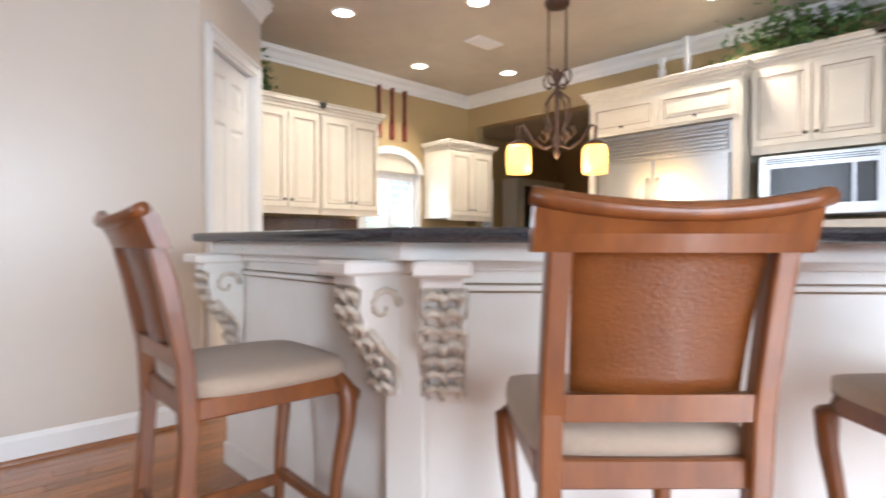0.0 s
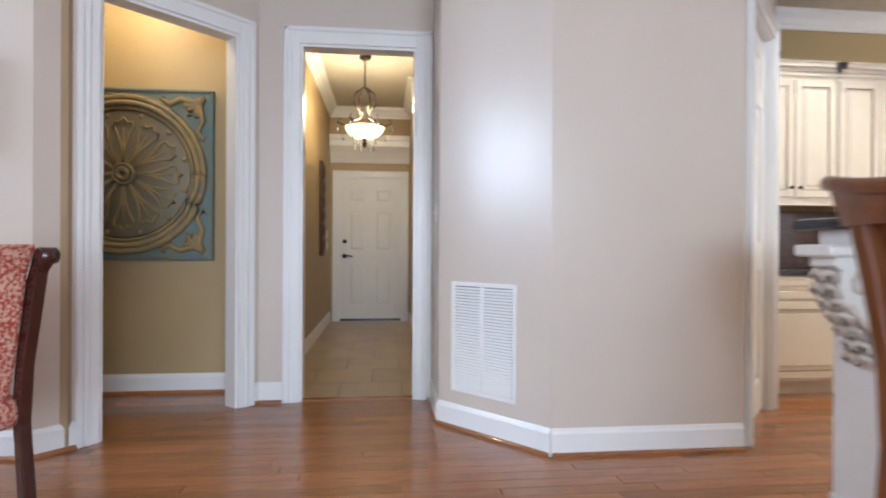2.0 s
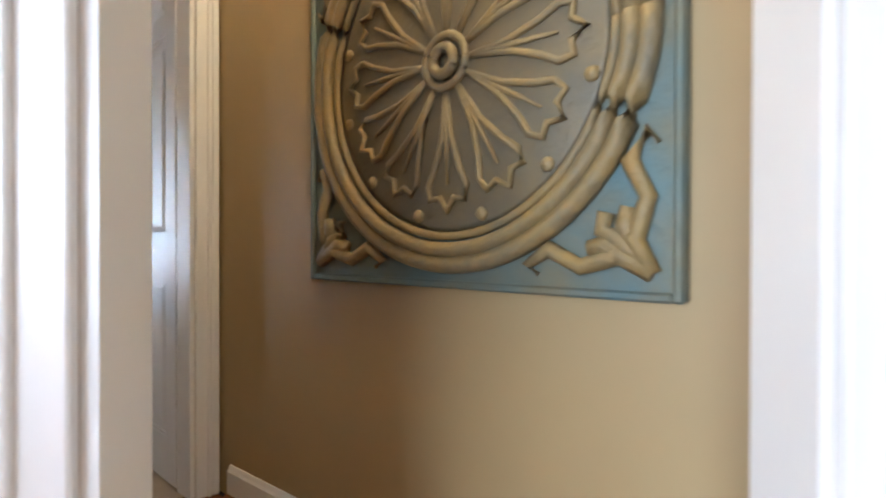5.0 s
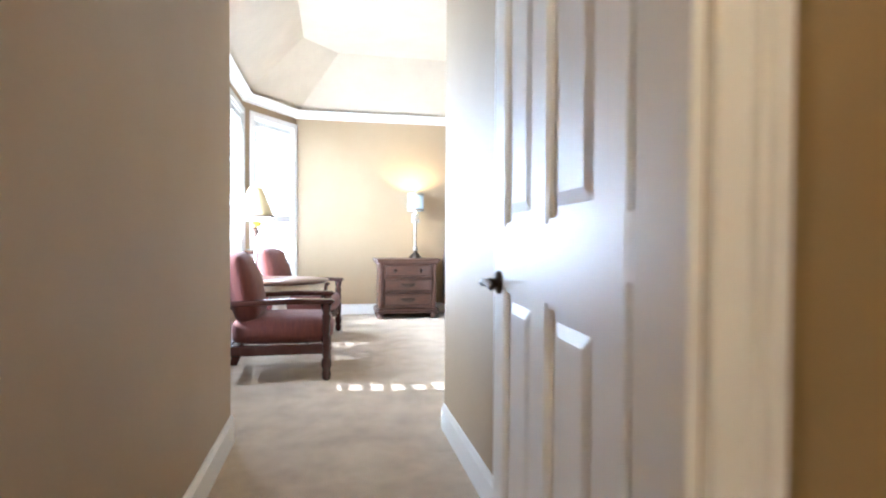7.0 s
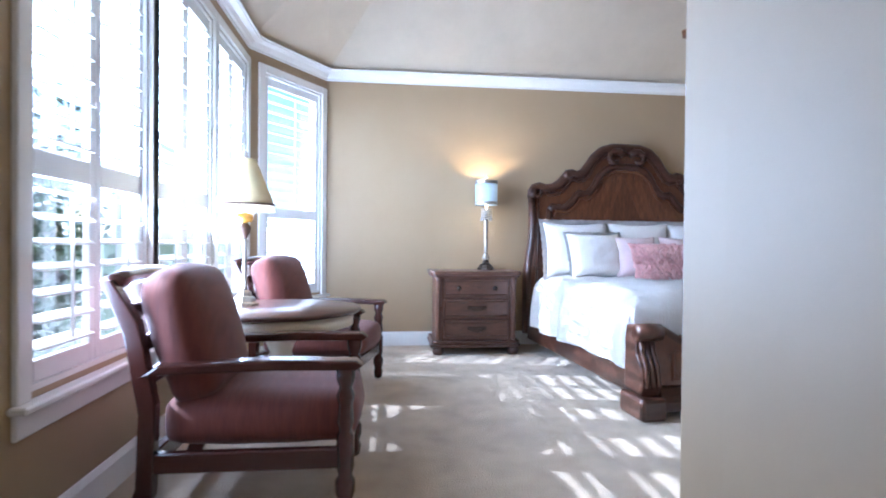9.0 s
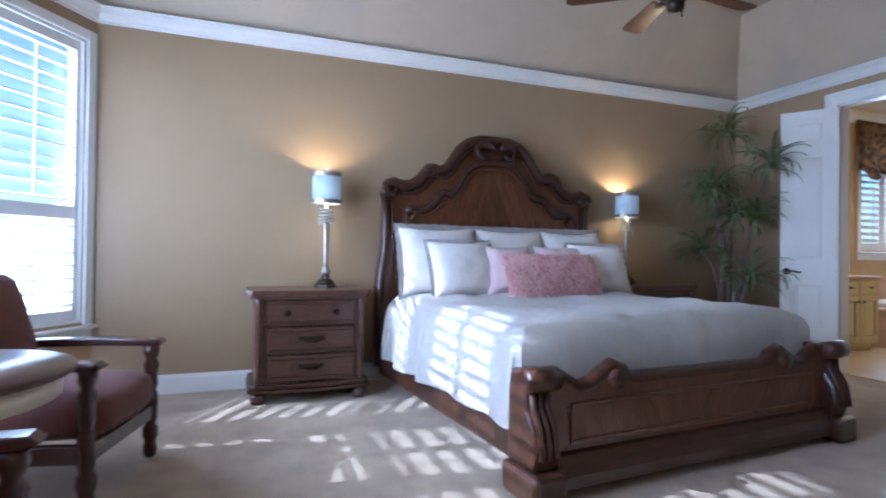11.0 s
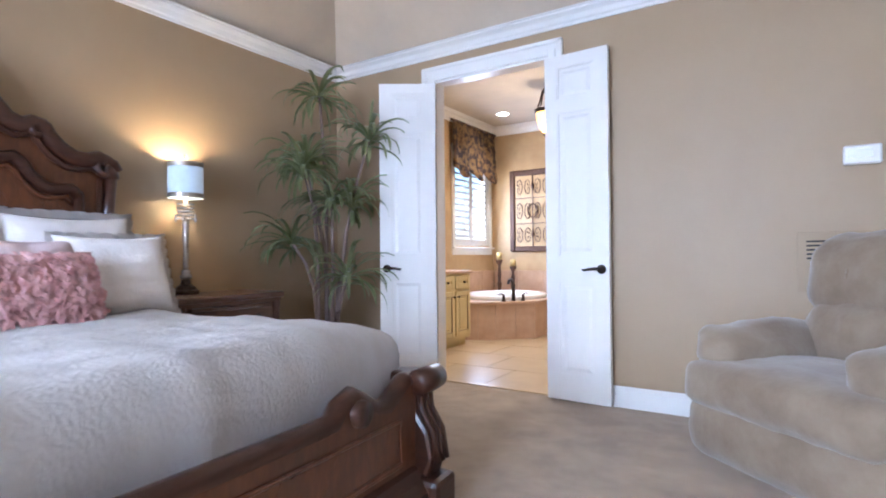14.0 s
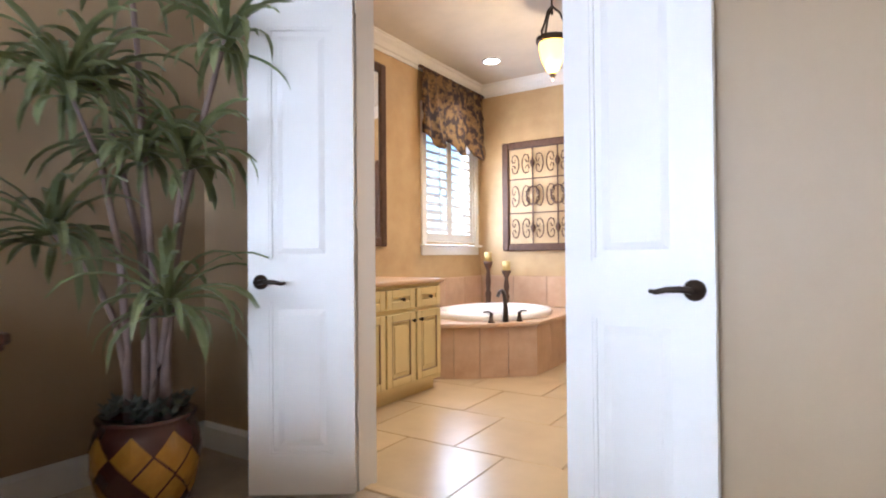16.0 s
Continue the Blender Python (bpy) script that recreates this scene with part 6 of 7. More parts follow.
# back door
d4 = tagged(new("door_4"), "white six panel back door, closed", "door", "", "structure")
d4.matrix_basis = pose(-1.03, 8.325, 0.012, 0, 0, 0)
lf = panel_leaf(0.88, 2.04, 0.045, [(0.12, 0.2, 0.39, 0.82), (0.49, 0.2, 0.76, 0.82), (0.12, 0.98, 0.39, 1.58), (0.49, 0.98, 0.76, 1.58), (0.12, 1.68, 0.39, 1.90), (0.49, 1.68, 0.76, 1.90)], M_DOORW, d4)
lever(lf, 0.07, 0.045, 0.92, 1)
part("deadbolt", lathe([(0.002, 0), (0.03, 0), (0.03, 0.01), (0.014, 0.014), (0.012, 0.03), (0.002, 0.031)], 16, m=Matrix.Translation((0.07, 0, 1.13)) @ Matrix.Rotation(radians(90), 4, "X")), M_BRONZE, lf, "dark bronze deadbolt", True)
part("sweep", B(0, -0.006, -0.01, 0.88, 0.0, 0.02), M_BLACK, lf, "black door sweep")
casing((-1.17, 8.30), (0.4, 8.30), 0.13, 1.03, 2.06, 0.12, w=0.09, both=False)
sh = thing("display_ledge", -0.60, 8.29, 2.26, 0, "white moulded display ledge above the back door", "shelf")
part("crown_ledge", prism([(0.0, 0.0), (-0.03, 0.0), (-0.05, 0.06), (-0.10, 0.14), (-0.17, 0.22), (-0.18, 0.30), (-0.20, 0.31), (-0.20, 0.37), (0.0, 0.37)], -0.56, 0.56, "x"), M_TRIM, sh)
cw = thing("wall_carving", -1.165, 7.2, 0.95, 0, "tall dark carved wooden panel on the hall wall", "wall art")
part("panel", B(0, -0.16, 0, 0.03, 0.16, 1.15, 0.01), M_IRON, cw)
for k in range(6):
    part("carving", lathe([(0.002, 0), (0.085, 0.0), (0.06, 0.02), (0.03, 0.012), (0.002, 0.03)], 12, m=Matrix.Translation((0.03, 0, 0.14 + k * 0.175)) @ Matrix.Rotation(radians(90), 4, "Y")), M_MAHOG, cw, "", True)
for zz in (1.02, 1.17):
    sw = thing("switch_plate", -1.168, 7.9, zz, 90, "white light switch plate", "switch", "switch plates")
    part("plate", B(-0.04, -0.008, 0, 0.04, 0.001, 0.115, 0.003), M_TRIM, sw)
    part("toggle", B(-0.006, -0.018, 0.045, 0.006, -0.008, 0.07, 0.002), M_TRIM, sw)
sw = thing("switch_plate", -0.057, 3.86, 1.22, -90, "white double light switch plate", "switch", "switch plates")
part("plate", B(-0.06, -0.008, 0, 0.06, 0.001, 0.115, 0.003), M_TRIM, sw)
for sx in (-0.025, 0.025):
    part("toggle", B(sx - 0.006, -0.018, 0.045, sx + 0.006, -0.008, 0.07, 0.002), M_TRIM, sw)
sw = thing("switch_plate", -3.74, 3.471, 1.08, 180, "white double light switch plate", "switch", "switch plates")
part("plate", B(-0.06, -0.008, 0, 0.06, 0.001, 0.115, 0.003), M_TRIM, sw)
for sx in (-0.025, 0.025):
    part("toggle", B(sx - 0.006, -0.018, 0.045, sx + 0.006, -0.008, 0.07, 0.002), M_TRIM, sw)
d5 = tagged(new("door_5"), "white panelled closet door in the hall, closed", "door", "", "structure")
d5.matrix_basis = pose(0.395, 6.62, 0.012, 0, 0, -90)
lf = panel_leaf(0.76, 2.04, 0.03, [(0.11, 0.2, 0.33, 0.82), (0.43, 0.2, 0.65, 0.82), (0.11, 0.98, 0.33, 1.58), (0.43, 0.98, 0.65, 1.58), (0.11, 1.68, 0.33, 1.90), (0.43, 1.68, 0.65, 1.90)], M_DOORW, d5)
part("casing", B(-0.10, -0.01, 0, 0, 0.0, 2.14, 0.003), M_TRIM, d5)
part("casing", B(0.76, -0.01, 0, 0.86, 0.0, 2.14, 0.003), M_TRIM, d5)
part("casing", B(0, -0.01, 2.04, 0.76, 0.0, 2.14, 0.003), M_TRIM, d5)

# ---- return air grille on the angled wall ----
gr = thing("return_grille", 0.2025 - 0.035, 3.39 + 0.0395, 0, -48.4, "white louvred return air grille low on the wall", "vent")
part("frame", (lambda b: (box(b, -0.23, -0.012, 0.22, -0.205, 0, 0.86, 0.003), box(b, 0.205, -0.012, 0.22, 0.23, 0, 0.86, 0.003), box(b, -0.205, -0.012, 0.22, 0.205, 0, 0.245, 0.003), box(b, -0.205, -0.012, 0.835, 0.205, 0, 0.86, 0.003), box(b, -0.012, -0.012, 0.245, 0.012, 0, 0.835))[-1])(bmesh.new()), M_TRIM, gr)
# dark sheet in place of the duct's shade between the slats
part("backing", B(-0.205, -0.003, 0.245, 0.205, -0.001, 0.835), M_DARKGAP, gr)
sl = None
for k in range(34):
    for x0 in (-0.108, 0.108):
        if sl is None:
            ob = part("slat", B(-0.094, -0.008, -0.0055, 0.094, 0.004, -0.0030, 0, pose(0, 0, 0, 0, 0, 0)), M_TRIM, gr)
            bmx = bmesh.new()
            box(bmx, -0.094, -0.0012, -0.0085, 0.094, 0.0012, 0.0085, 0, pose(0, -0.004, 0, -40, 0, 0))
            bmx.to_mesh(ob.data)
            bmx.free()
            sl = ob.data
        else:
            ob = new("slat", sl)
            ob.parent = gr
        ob.location = (x0, -0.003, 0.256 + k * 0.0172)

# ---- kitchen: bar island ----
isl = thing("bar_island", 0, 0, 0, 0, "antiqued white painted bar island with carved corbels", "kitchen island")
C0 = (1.36, 0.93)                                   # the corner between the side and the angled front
FX, FY = 0.707, -0.707
END = (C0[0] + 2.9 * FX, C0[1] + 2.9 * FY)
poly = [(1.36, 2.36), C0, END, (END[0] + 0.5, END[1] + 0.5), (1.95, 1.25), (1.95, 2.36)]
part("body", prism(poly, 0.0, 1.075, "z"), M_ISLAND, isl)


def along(p0, p1, name, z0, z1, out, mat, parent, inset0=0.0, inset1=0.0):
    d = Vector((p1[0] - p0[0], p1[1] - p0[1], 0))
    L = d.length
    ob = part(name, B(inset0, -out, z0, L - inset1, 0.0, z1, 0.003), mat, parent)
    ob.matrix_basis = pose(p0[0], p0[1], 0, 0, 0, math.degrees(math.atan2(d.y, d.x)))
    return ob


for p0, p1 in (((1.36, 2.36), C0), (C0, END)):
    along(p0, p1, "frieze_rail", 0.995, 1.0, 0.012, M_GLAZE, isl)
    along(p0, p1, "frieze_rail", 0.975, 0.993, 0.016, M_ISLAND, isl)
    along(p0, p1, "frieze_rail", 0.968, 0.974, 0.010, M_GLAZE, isl)
    along(p0, p1, "base_rail", 0.0, 0.11, 0.015, M_ISLAND, isl)
    along(p0, p1, "top_rail", 1.04, 1.075, 0.02, M_ISLAND, isl)
top = [(1.20, 2.38), (1.20, 0.80), (END[0] - 0.30, END[1] - 0.21), (END[0] + 0.35, END[1] + 0.45), (1.75, 1.2), (2.05, 1.35), (2.05, 2.38)]
ct = thing("granite_worktop", 0, 0, 0, 0, "polished black granite bar top with a rounded edge", "countertop")
part("slab", prism(top, 1.128, 1.172, "z", bevel=0.016), M_GRANITE, ct)
part("sub_top", prism([(1.28, 2.34), (1.28, 0.86), (END[0] - 0.20, END[1] - 0.14), (END[0] + 0.3, END[1] + 0.4), (1.8, 1.2), (2.0, 1.35), (2.0, 2.34)], 1.075, 1.128, "z"), M_ISLAND, ct)


def corbel(x, y, rz):
    c = thing("corbel", x, y, 0, rz, "carved acanthus corbel under the bar top, antiqued white", "corbel", "corbels under the bar top")
    prof = [(0.0, 0.62), (-0.02, 0.62), (-0.035, 0.66), (-0.03, 0.70), (-0.05, 0.75), (-0.10, 0.80), (-0.15, 0.86), (-0.17, 0.92), (-0.165, 0.98), (-0.19, 1.0), (-0.19, 1.03), (-0.21, 1.04), (-0.21, 1.075), (0.0, 1.075)]
    part("bracket", prism(prof, -0.062, 0.062, "x", bevel=0.008), M_ISLAND, c)
    part("cap", B(-0.085, -0.235, 1.03, 0.085, 0.0, 1.074, 0.008), M_ISLAND, c)
    for k in range(7):
        bm = bmesh.new()
        z = 0.66 + k * 0.05
        y0 = -0.045 - 0.13 * min(1, max(0, (z - 0.70) / 0.2))
        for sx in (-1, 1):
            tube([(0, y0, z), (sx * 0.03, y0 - 0.016, z + 0.02), (sx * 0.052, y0 - 0.008, z + 0.006), (sx * 0.045, y0, z - 0.02)], [0.012, 0.016, 0.012, 0.006], 6, bm)
        tube([(0, y0 - 0.004, z - 0.02), (0, y0 - 0.02, z + 0.01), (0, y0 - 0.008, z + 0.035)], [0.010, 0.014, 0.006], 6, bm)
        part("acanthus_leaf", bm, M_CORBEL, c, "carved leaf with brown glaze in its hollows", True)
    for sx in (-1, 1):
        pts = [(sx * 0.066, -0.09 + (0.065 - 0.006 * i) * math.cos(0.7 * i), 0.93 + (0.065 - 0.006 * i) * math.sin(0.7 * i)) for i in range(10)]
        part("volute", tube(pts, [0.013 - 0.0007 * i for i in range(10)], 6), M_CORBEL, c, "", True)
        part("volute", tube([(sx * 0.066, -0.14, 0.86), (sx * 0.066, -0.09, 0.80), (sx * 0.066, -0.04, 0.75), (sx * 0.066, -0.03, 0.68), (sx * 0.066, -0.05, 0.65)], [0.012, 0.012, 0.011, 0.010, 0.006], 6), M_CORBEL, c, "", True)
    return c


corbel(1.36, 2.20, -90)
corbel(1.36, 1.0, -90)
corbel(C0[0] + 0.12 * FX, C0[1] + 0.12 * FY, -45)
corbel(C0[0] + 1.9 * FX, C0[1] + 1.9 * FY, -45)
pil = thing("corner_pilaster", C0[0], C0[1], 0, -67, "antiqued white corner pilaster of the island", "pilaster")
part("shaft", B(-0.07, -0.015, 0.13, 0.07, 0.03, 1.03, 0.006), M_ISLAND, pil)
part("plinth", B(-0.078, -0.024, 0.0, 0.078, 0.03, 0.13, 0.006), M_ISLAND, pil)
part("cap", B(-0.078, -0.024, 1.03, 0.078, 0.03, 1.07, 0.006), M_ISLAND, pil)


def bar_stool(x, y, rz):
    t = thing("bar_stool", x, y, 0, rz, "honey brown bar stool with leather back and taupe seat", "bar stool", "stools at the bar")
    for sx in (-1, 1):
        part("back_post", prism([(-0.33, 0), (-0.29, 0), (-0.235, 0.35), (-0.215, 0.62), (-0.225, 0.80), (-0.265, 1.02), (-0.315, 1.185), (-0.355, 1.185), (-0.31, 1.0), (-0.27, 0.8), (-0.26, 0.6), (-0.28, 0.33)], sx * 0.205 - 0.022 + 0.0, sx * 0.205 + 0.022, "x", bevel=0.006), M_STOOLW, t)
        part("front_leg", tube([(sx * 0.205, 0.21, 0.695), (sx * 0.225, 0.25, 0.635), (sx * 0.225, 0.245, 0.55), (sx * 0.205, 0.215, 0.35), (sx * 0.20, 0.205, 0.15), (sx * 0.215, 0.225, 0.0)], [0.030, 0.034, 0.028, 0.022, 0.02, 0.024], 10), M_STOOLW, t, "", True)
        part("knee_scroll", lathe([(0.002, -0.022), (0.026, -0.018), (0.03, 0), (0.026, 0.018), (0.002, 0.022)], 14, m=Matrix.Translation((sx * 0.215, 0.265, 0.63)) @ Matrix.Rotation(radians(90), 4, "Y")), M_STOOLW, t, "", True)
        part("seat_rail", B(sx * 0.215 - 0.014, -0.22, 0.645, sx * 0.215 + 0.014, 0.22, 0.705, 0.005), M_STOOLW, t)
        part("side_stretcher", B(sx * 0.205 - 0.012, -0.25, 0.21, sx * 0.205 + 0.012, 0.20, 0.25, 0.005), M_STOOLW, t)
    part("front_rail", prism([(-0.22, 0.645), (-0.1, 0.66), (0.1, 0.66), (0.22, 0.645), (0.22, 0.705), (-0.22, 0.705)], 0.20, 0.23, "y", bevel=0.004), M_STOOLW, t)
    part("back_rail", B(-0.20, -0.245, 0.645, 0.20, -0.215, 0.705, 0.004), M_STOOLW, t)
    part("front_stretcher", B(-0.205, 0.195, 0.24, 0.205, 0.225, 0.28, 0.005), M_STOOLW, t)
    part("rear_stretcher", B(-0.205, -0.275, 0.30, 0.205, -0.25, 0.34, 0.005), M_STOOLW, t)
    part("lower_back_rail", prism([(-0.265, 0.785), (-0.238, 0.785), (-0.245, 0.84), (-0.272, 0.84)], -0.185, 0.185, "x", bevel=0.004), M_STOOLW, t)
    bm = bmesh.new()
    n = 14
    fr, bk = [], []
    for i in range(n + 1):
        u = 2 * i / n - 1
        dip = 0.035 * (1 - u * u)
        zt = 1.215 - 0.018 * (1 - abs(u)) - 0.012 * (1 - u * u)
        for ring, dy in ((fr, 0.016), (bk, -0.022)):
            ring.append([bm.verts.new((u * 0.255, yy + dy - dip, zz)) for yy, zz in ((-0.306, 1.112), (-0.318, 1.145), (-0.337, zt - 0.02), (-0.352, zt))])
    for i in range(n):
        for k in range(3):
            bm.faces.new((fr[i][k], fr[i + 1][k], fr[i + 1][k + 1], fr[i][k + 1]))
            bm.faces.new((bk[i][k], bk[i][k + 1], bk[i + 1][k + 1], bk[i + 1][k]))
        bm.faces.new((fr[i][3], fr[i + 1][3], bk[i + 1][3], bk[i][3]))
        bm.faces.new((fr[i][0], bk[i][0], bk[i + 1][0], fr[i + 1][0]))
    bm.faces.new([fr[0][k] for k in range(4)] + [bk[0][k] for k in (3, 2, 1, 0)])
    bm.faces.new([bk[n][k] for k in range(4)] + [fr[n][k] for k in (3, 2, 1, 0)])
    bmesh.ops.recalc_face_normals(bm, faces=bm.faces)
    part("crest_rail", bm, M_STOOLW, t)
    part("crest_roll", tube([((2 * i / 12 - 1) * 0.262, -0.356 - 0.035 * (1 - (2 * i / 12 - 1) ** 2), 1.212 - 0.03 * (1 - (2 * i / 12 - 1) ** 2)) for i in range(13)], 0.018, 8), M_STOOLW, t, "", True)
    bm = bmesh.new()
    rows = []
    for i in range(11):
        u = 2 * i / 10 - 1
        row = []
        for k in range(9):
            v = k / 8
            z = 0.84 + 0.28 * v + 0.008 * (1 - u * u) * v
            w = 0.168 + 0.012 * v
            yb = -0.246 - 0.037 * v - 0.036 * v * v - 0.028 * (1 - u * u)
            row.append(bm.verts.new((u * w, yb, z)))
        rows.append(row)
    for a, b in zip(rows, rows[1:]):
        for k in range(8):
            bm.faces.new((a[k], b[k], b[k + 1], a[k + 1]))
    bmesh.ops.solidify(bm, geom=bm.faces[:], thickness=0.02)
    bmesh.ops.recalc_face_normals(bm, faces=bm.faces)
    part("leather_back", bm, M_LEATHER, t, "tooled tan leather back panel", True)
    part("seat", cushion(-0.225, -0.215, 0.69, 0.225, 0.245, 0.76, 0.022, 9), M_TAUPE, t, "taupe fabric seat", True)
    return t


s1 = bar_stool(1.0, 1.315, -92)
copy_thing(s1, pose(1.44, 0.25, 0, 0, 0, -43))
copy_thing(s1, pose(2.12, -0.38, 0, 0, 0, -42))

# dining chair with red upholstery
dc = thing("dining_chair", -2.04, 2.48, 0, 60, "dining chair with red damask upholstery and dark wooden frame", "chair")
for sx in (-1, 1):
    part("back_post", prism([(-0.30, 0), (-0.25, 0), (-0.20, 0.45), (-0.22, 0.62), (-0.28, 0.92), (-0.33, 1.03), (-0.38, 1.04), (-0.39, 1.0), (-0.35, 0.96), (-0.27, 0.62), (-0.25, 0.4)], sx * 0.25 - 0.022, sx * 0.25 + 0.022, "x", bevel=0.006), M_CHWOOD, dc)
    part("front_leg", lathe([(0.02, 0), (0.025, 0.1), (0.034, 0.35), (0.034, 0.42)], 12, m=pose(sx * 0.23, 0.24, 0)), M_CHWOOD, dc, "", True)
    part("scroll_end", lathe([(0.002, -0.03), (0.03, -0.028), (0.03, 0.028), (0.002, 0.03)], 14, m=Matrix.Translation((sx * 0.25, -0.375, 1.02)) @ Matrix.Rotation(radians(90), 4, "Y")), M_CHWOOD, dc, "", True)
part("back", prism([(-0.20, 0.47), (-0.13, 0.47), (-0.15, 0.65), (-0.22, 0.92), (-0.30, 1.04), (-0.37, 1.06), (-0.31, 0.95), (-0.25, 0.66)], -0.228, 0.228, "x", bevel=0.02), M_REDFAB, dc, "red damask upholstered back")
part("seat", cushion(-0.26, -0.24, 0.38, 0.26, 0.29, 0.50, 0.03, 8), M_REDFAB, dc, "red damask upholstered seat", True)
part("nailheads", tube([(0.229, -0.14, 0.5), (0.229, -0.16, 0.65), (0.229, -0.23, 0.92), (0.229, -0.31, 1.04)], 0.005, 5), M_SILVER, dc, "row of pale nailheads")

# framed name sign; only the letters that show
sg = thing("framed_sign", -2.68, 3.305, 1.53, 0, "black framed cream sign with black script lettering", "wall sign")
bm = bmesh.new()
for a, b, c, d in ((-0.36, 0, -0.29, 0.46), (0.29, 0, 0.36, 0.46), (-0.29, 0, 0.29, 0.07), (-0.29, 0.39, 0.29, 0.46)):
    box(bm, a, -0.03, b, c, 0, d, 0.008)
part("frame", bm, M_BLACK, sg, "black moulded frame")
part("sheet", B(-0.30, -0.012, 0.065, 0.30, -0.006, 0.395), M_PAPER, sg, "cream printed sheet")


def letters(body, size, x, z, parent):
    cu = bpy.data.curves.new("lettering", "FONT")
    cu.body, cu.size, cu.extrude, cu.shear, cu.align_x = body, size, 0.001, 0.35, "RIGHT"
    cu.materials.append(M_INK)
    ob = new("lettering", cu)
    ob.parent = parent
    ob.matrix_basis = pose(x, -0.0135, z, 90, 0, 0)
    return ob


letters("rix", 0.17, 0.26, 0.20, sg)
letters("Emiley", 0.075, 0.25, 0.10, sg)
for z, w in ((0.36, 0.40), (0.175, 0.30)):
    part("print_line", B(0.22 - w, -0.0135, z, 0.22, -0.0125, z + 0.006), M_INK, sg)

# pantry door
d6 = tagged(new("door_6"), "white panelled pantry door, closed", "door", "", "structure")
d6.matrix_basis = pose(1.50 + 0.17 * 0.7071 - 0.03, 3.10 + 0.17 * 0.7071 + 0.03, 0.012, 0, 0, 45)
panel_leaf(0.72, 2.40, 0.035, [(0.1, 0.2, 0.31, 0.92), (0.41, 0.2, 0.62, 0.92), (0.1, 1.08, 0.31, 1.95), (0.41, 1.08, 0.62, 1.95), (0.1, 2.05, 0.31, 2.28), (0.41, 2.05, 0.62, 2.28)], M_DOORW, d6)


# ---- wall cabinets and appliances ----
def crown_box(parent, x0, x1, y0, y1, z, mat=M_CAB):
    bm = bmesh.new()
    for k, (o, h0, h1) in enumerate(((0.015, 0, 0.03), (0.03, 0.03, 0.055), (0.055, 0.055, 0.085), (0.065, 0.085, 0.10))):
        box(bm, x0 - o, y0 - o, z + h0, x1 + o, y1, z + h1, 0.003)
    part("crown", bm, mat, parent)


def wall_cabinet(x, y, rz, w, depth, z0, z1, doors, label, name="wall_cabinet", knob_low=True):
    c = thing(name, x, y, 0, rz, label, "cabinet", "kitchen cabinets")
    part("body", B(0, 0, z0, w, depth, z1), M_CAB, c)
    dw = w / doors
    for k in range(doors):
        kx = (k + 1) * dw - 0.035 if k % 2 == 0 else k * dw + 0.035
        cab_door(c, k * dw + 0.006, z0 + 0.03, (k + 1) * dw - 0.006, z1 - 0.03, 0, M_CAB, "door", (kx, z0 + 0.10 if knob_low else z1 - 0.1))
    crown_box(c, 0, w, 0, depth, z1)
    part("light_rail", B(0, 0, z0 - 0.03, w, 0.02, z0), M_CAB, c)
    return c


wall_cabinet(2.32, 4.20, 0, 0.68, 0.46, 1.42, 2.36, 2, "cream glazed wall cabinet with two doors beside the pantry")
wall_cabinet(3.02, 4.20, 0, 0.68, 0.46, 1.42, 2.36, 2, "cream glazed wall cabinet with two doors beside the window")
wall_cabinet(4.75, 4.20, 0, 0.74, 0.46, 1.42, 2.24, 2, "cream glazed corner wall cabinet beside the window")
for x0, w in ((2.32, 0.7), (3.04, 0.7), (3.76, 0.9), (4.68, 0.8)):
    b = thing("base_cabinet", x0, 4.05, 0, 0, "cream glazed base cabinet under the worktop", "cabinet", "kitchen cabinets")
    part("body", B(0, 0, 0.1, w - 0.01, 0.6, 0.87), M_CAB, b)
    part("toe_kick", B(0.0, 0.06, 0, w - 0.01, 0.6, 0.1), M_CAB, b)
    cab_door(b, 0.01, 0.70, w - 0.02, 0.85, 0, M_CAB, "drawer", (w / 2, 0.775))
    cab_door(b, 0.01, 0.13, w - 0.02, 0.68, 0, M_CAB, "door", (w - 0.06, 0.6))
wt = thing("worktop", 0, 0, 0, 0, "dark granite kitchen worktop along the window wall", "countertop")
part("slab", B(2.27, 4.02, 0.87, 5.53, 4.66, 0.91, 0.006), M_GRANITE, wt)
bkp = thing("backsplash", 0, 0, 0, 0, "dark tiled backsplash under the cabinets", "backsplash")
for k in range(8):
    part("tile", B(2.28 + k * 0.19, 4.652, 0.915, 2.467 + k * 0.19, 4.666, 1.38, 0.002), M_NSTAND, bkp)
# arched head over the kitchen window
bm = bmesh.new()
pts = [(4.23 + 0.47 * math.cos(math.pi * i / 24), 1.95 + 0.30 * math.sin(math.pi * i / 24)) for i in range(25)]
inner = [(4.23 + 0.37 * math.cos(math.pi * i / 24), 1.95 + 0.21 * math.sin(math.pi * i / 24)) for i in range(24, -1, -1)]
prism(pts + inner, 4.60, 4.668, "y", bm)
setting("trim_arch", bm, M_TRIM, "white arched window head casing", "trim")
bm = bmesh.new()
prism(list(reversed(inner)), 4.64, 4.669, "y", bm)
setting("trim_arch_panel", bm, M_CAB, "cream panel filling the window arch", "trim")

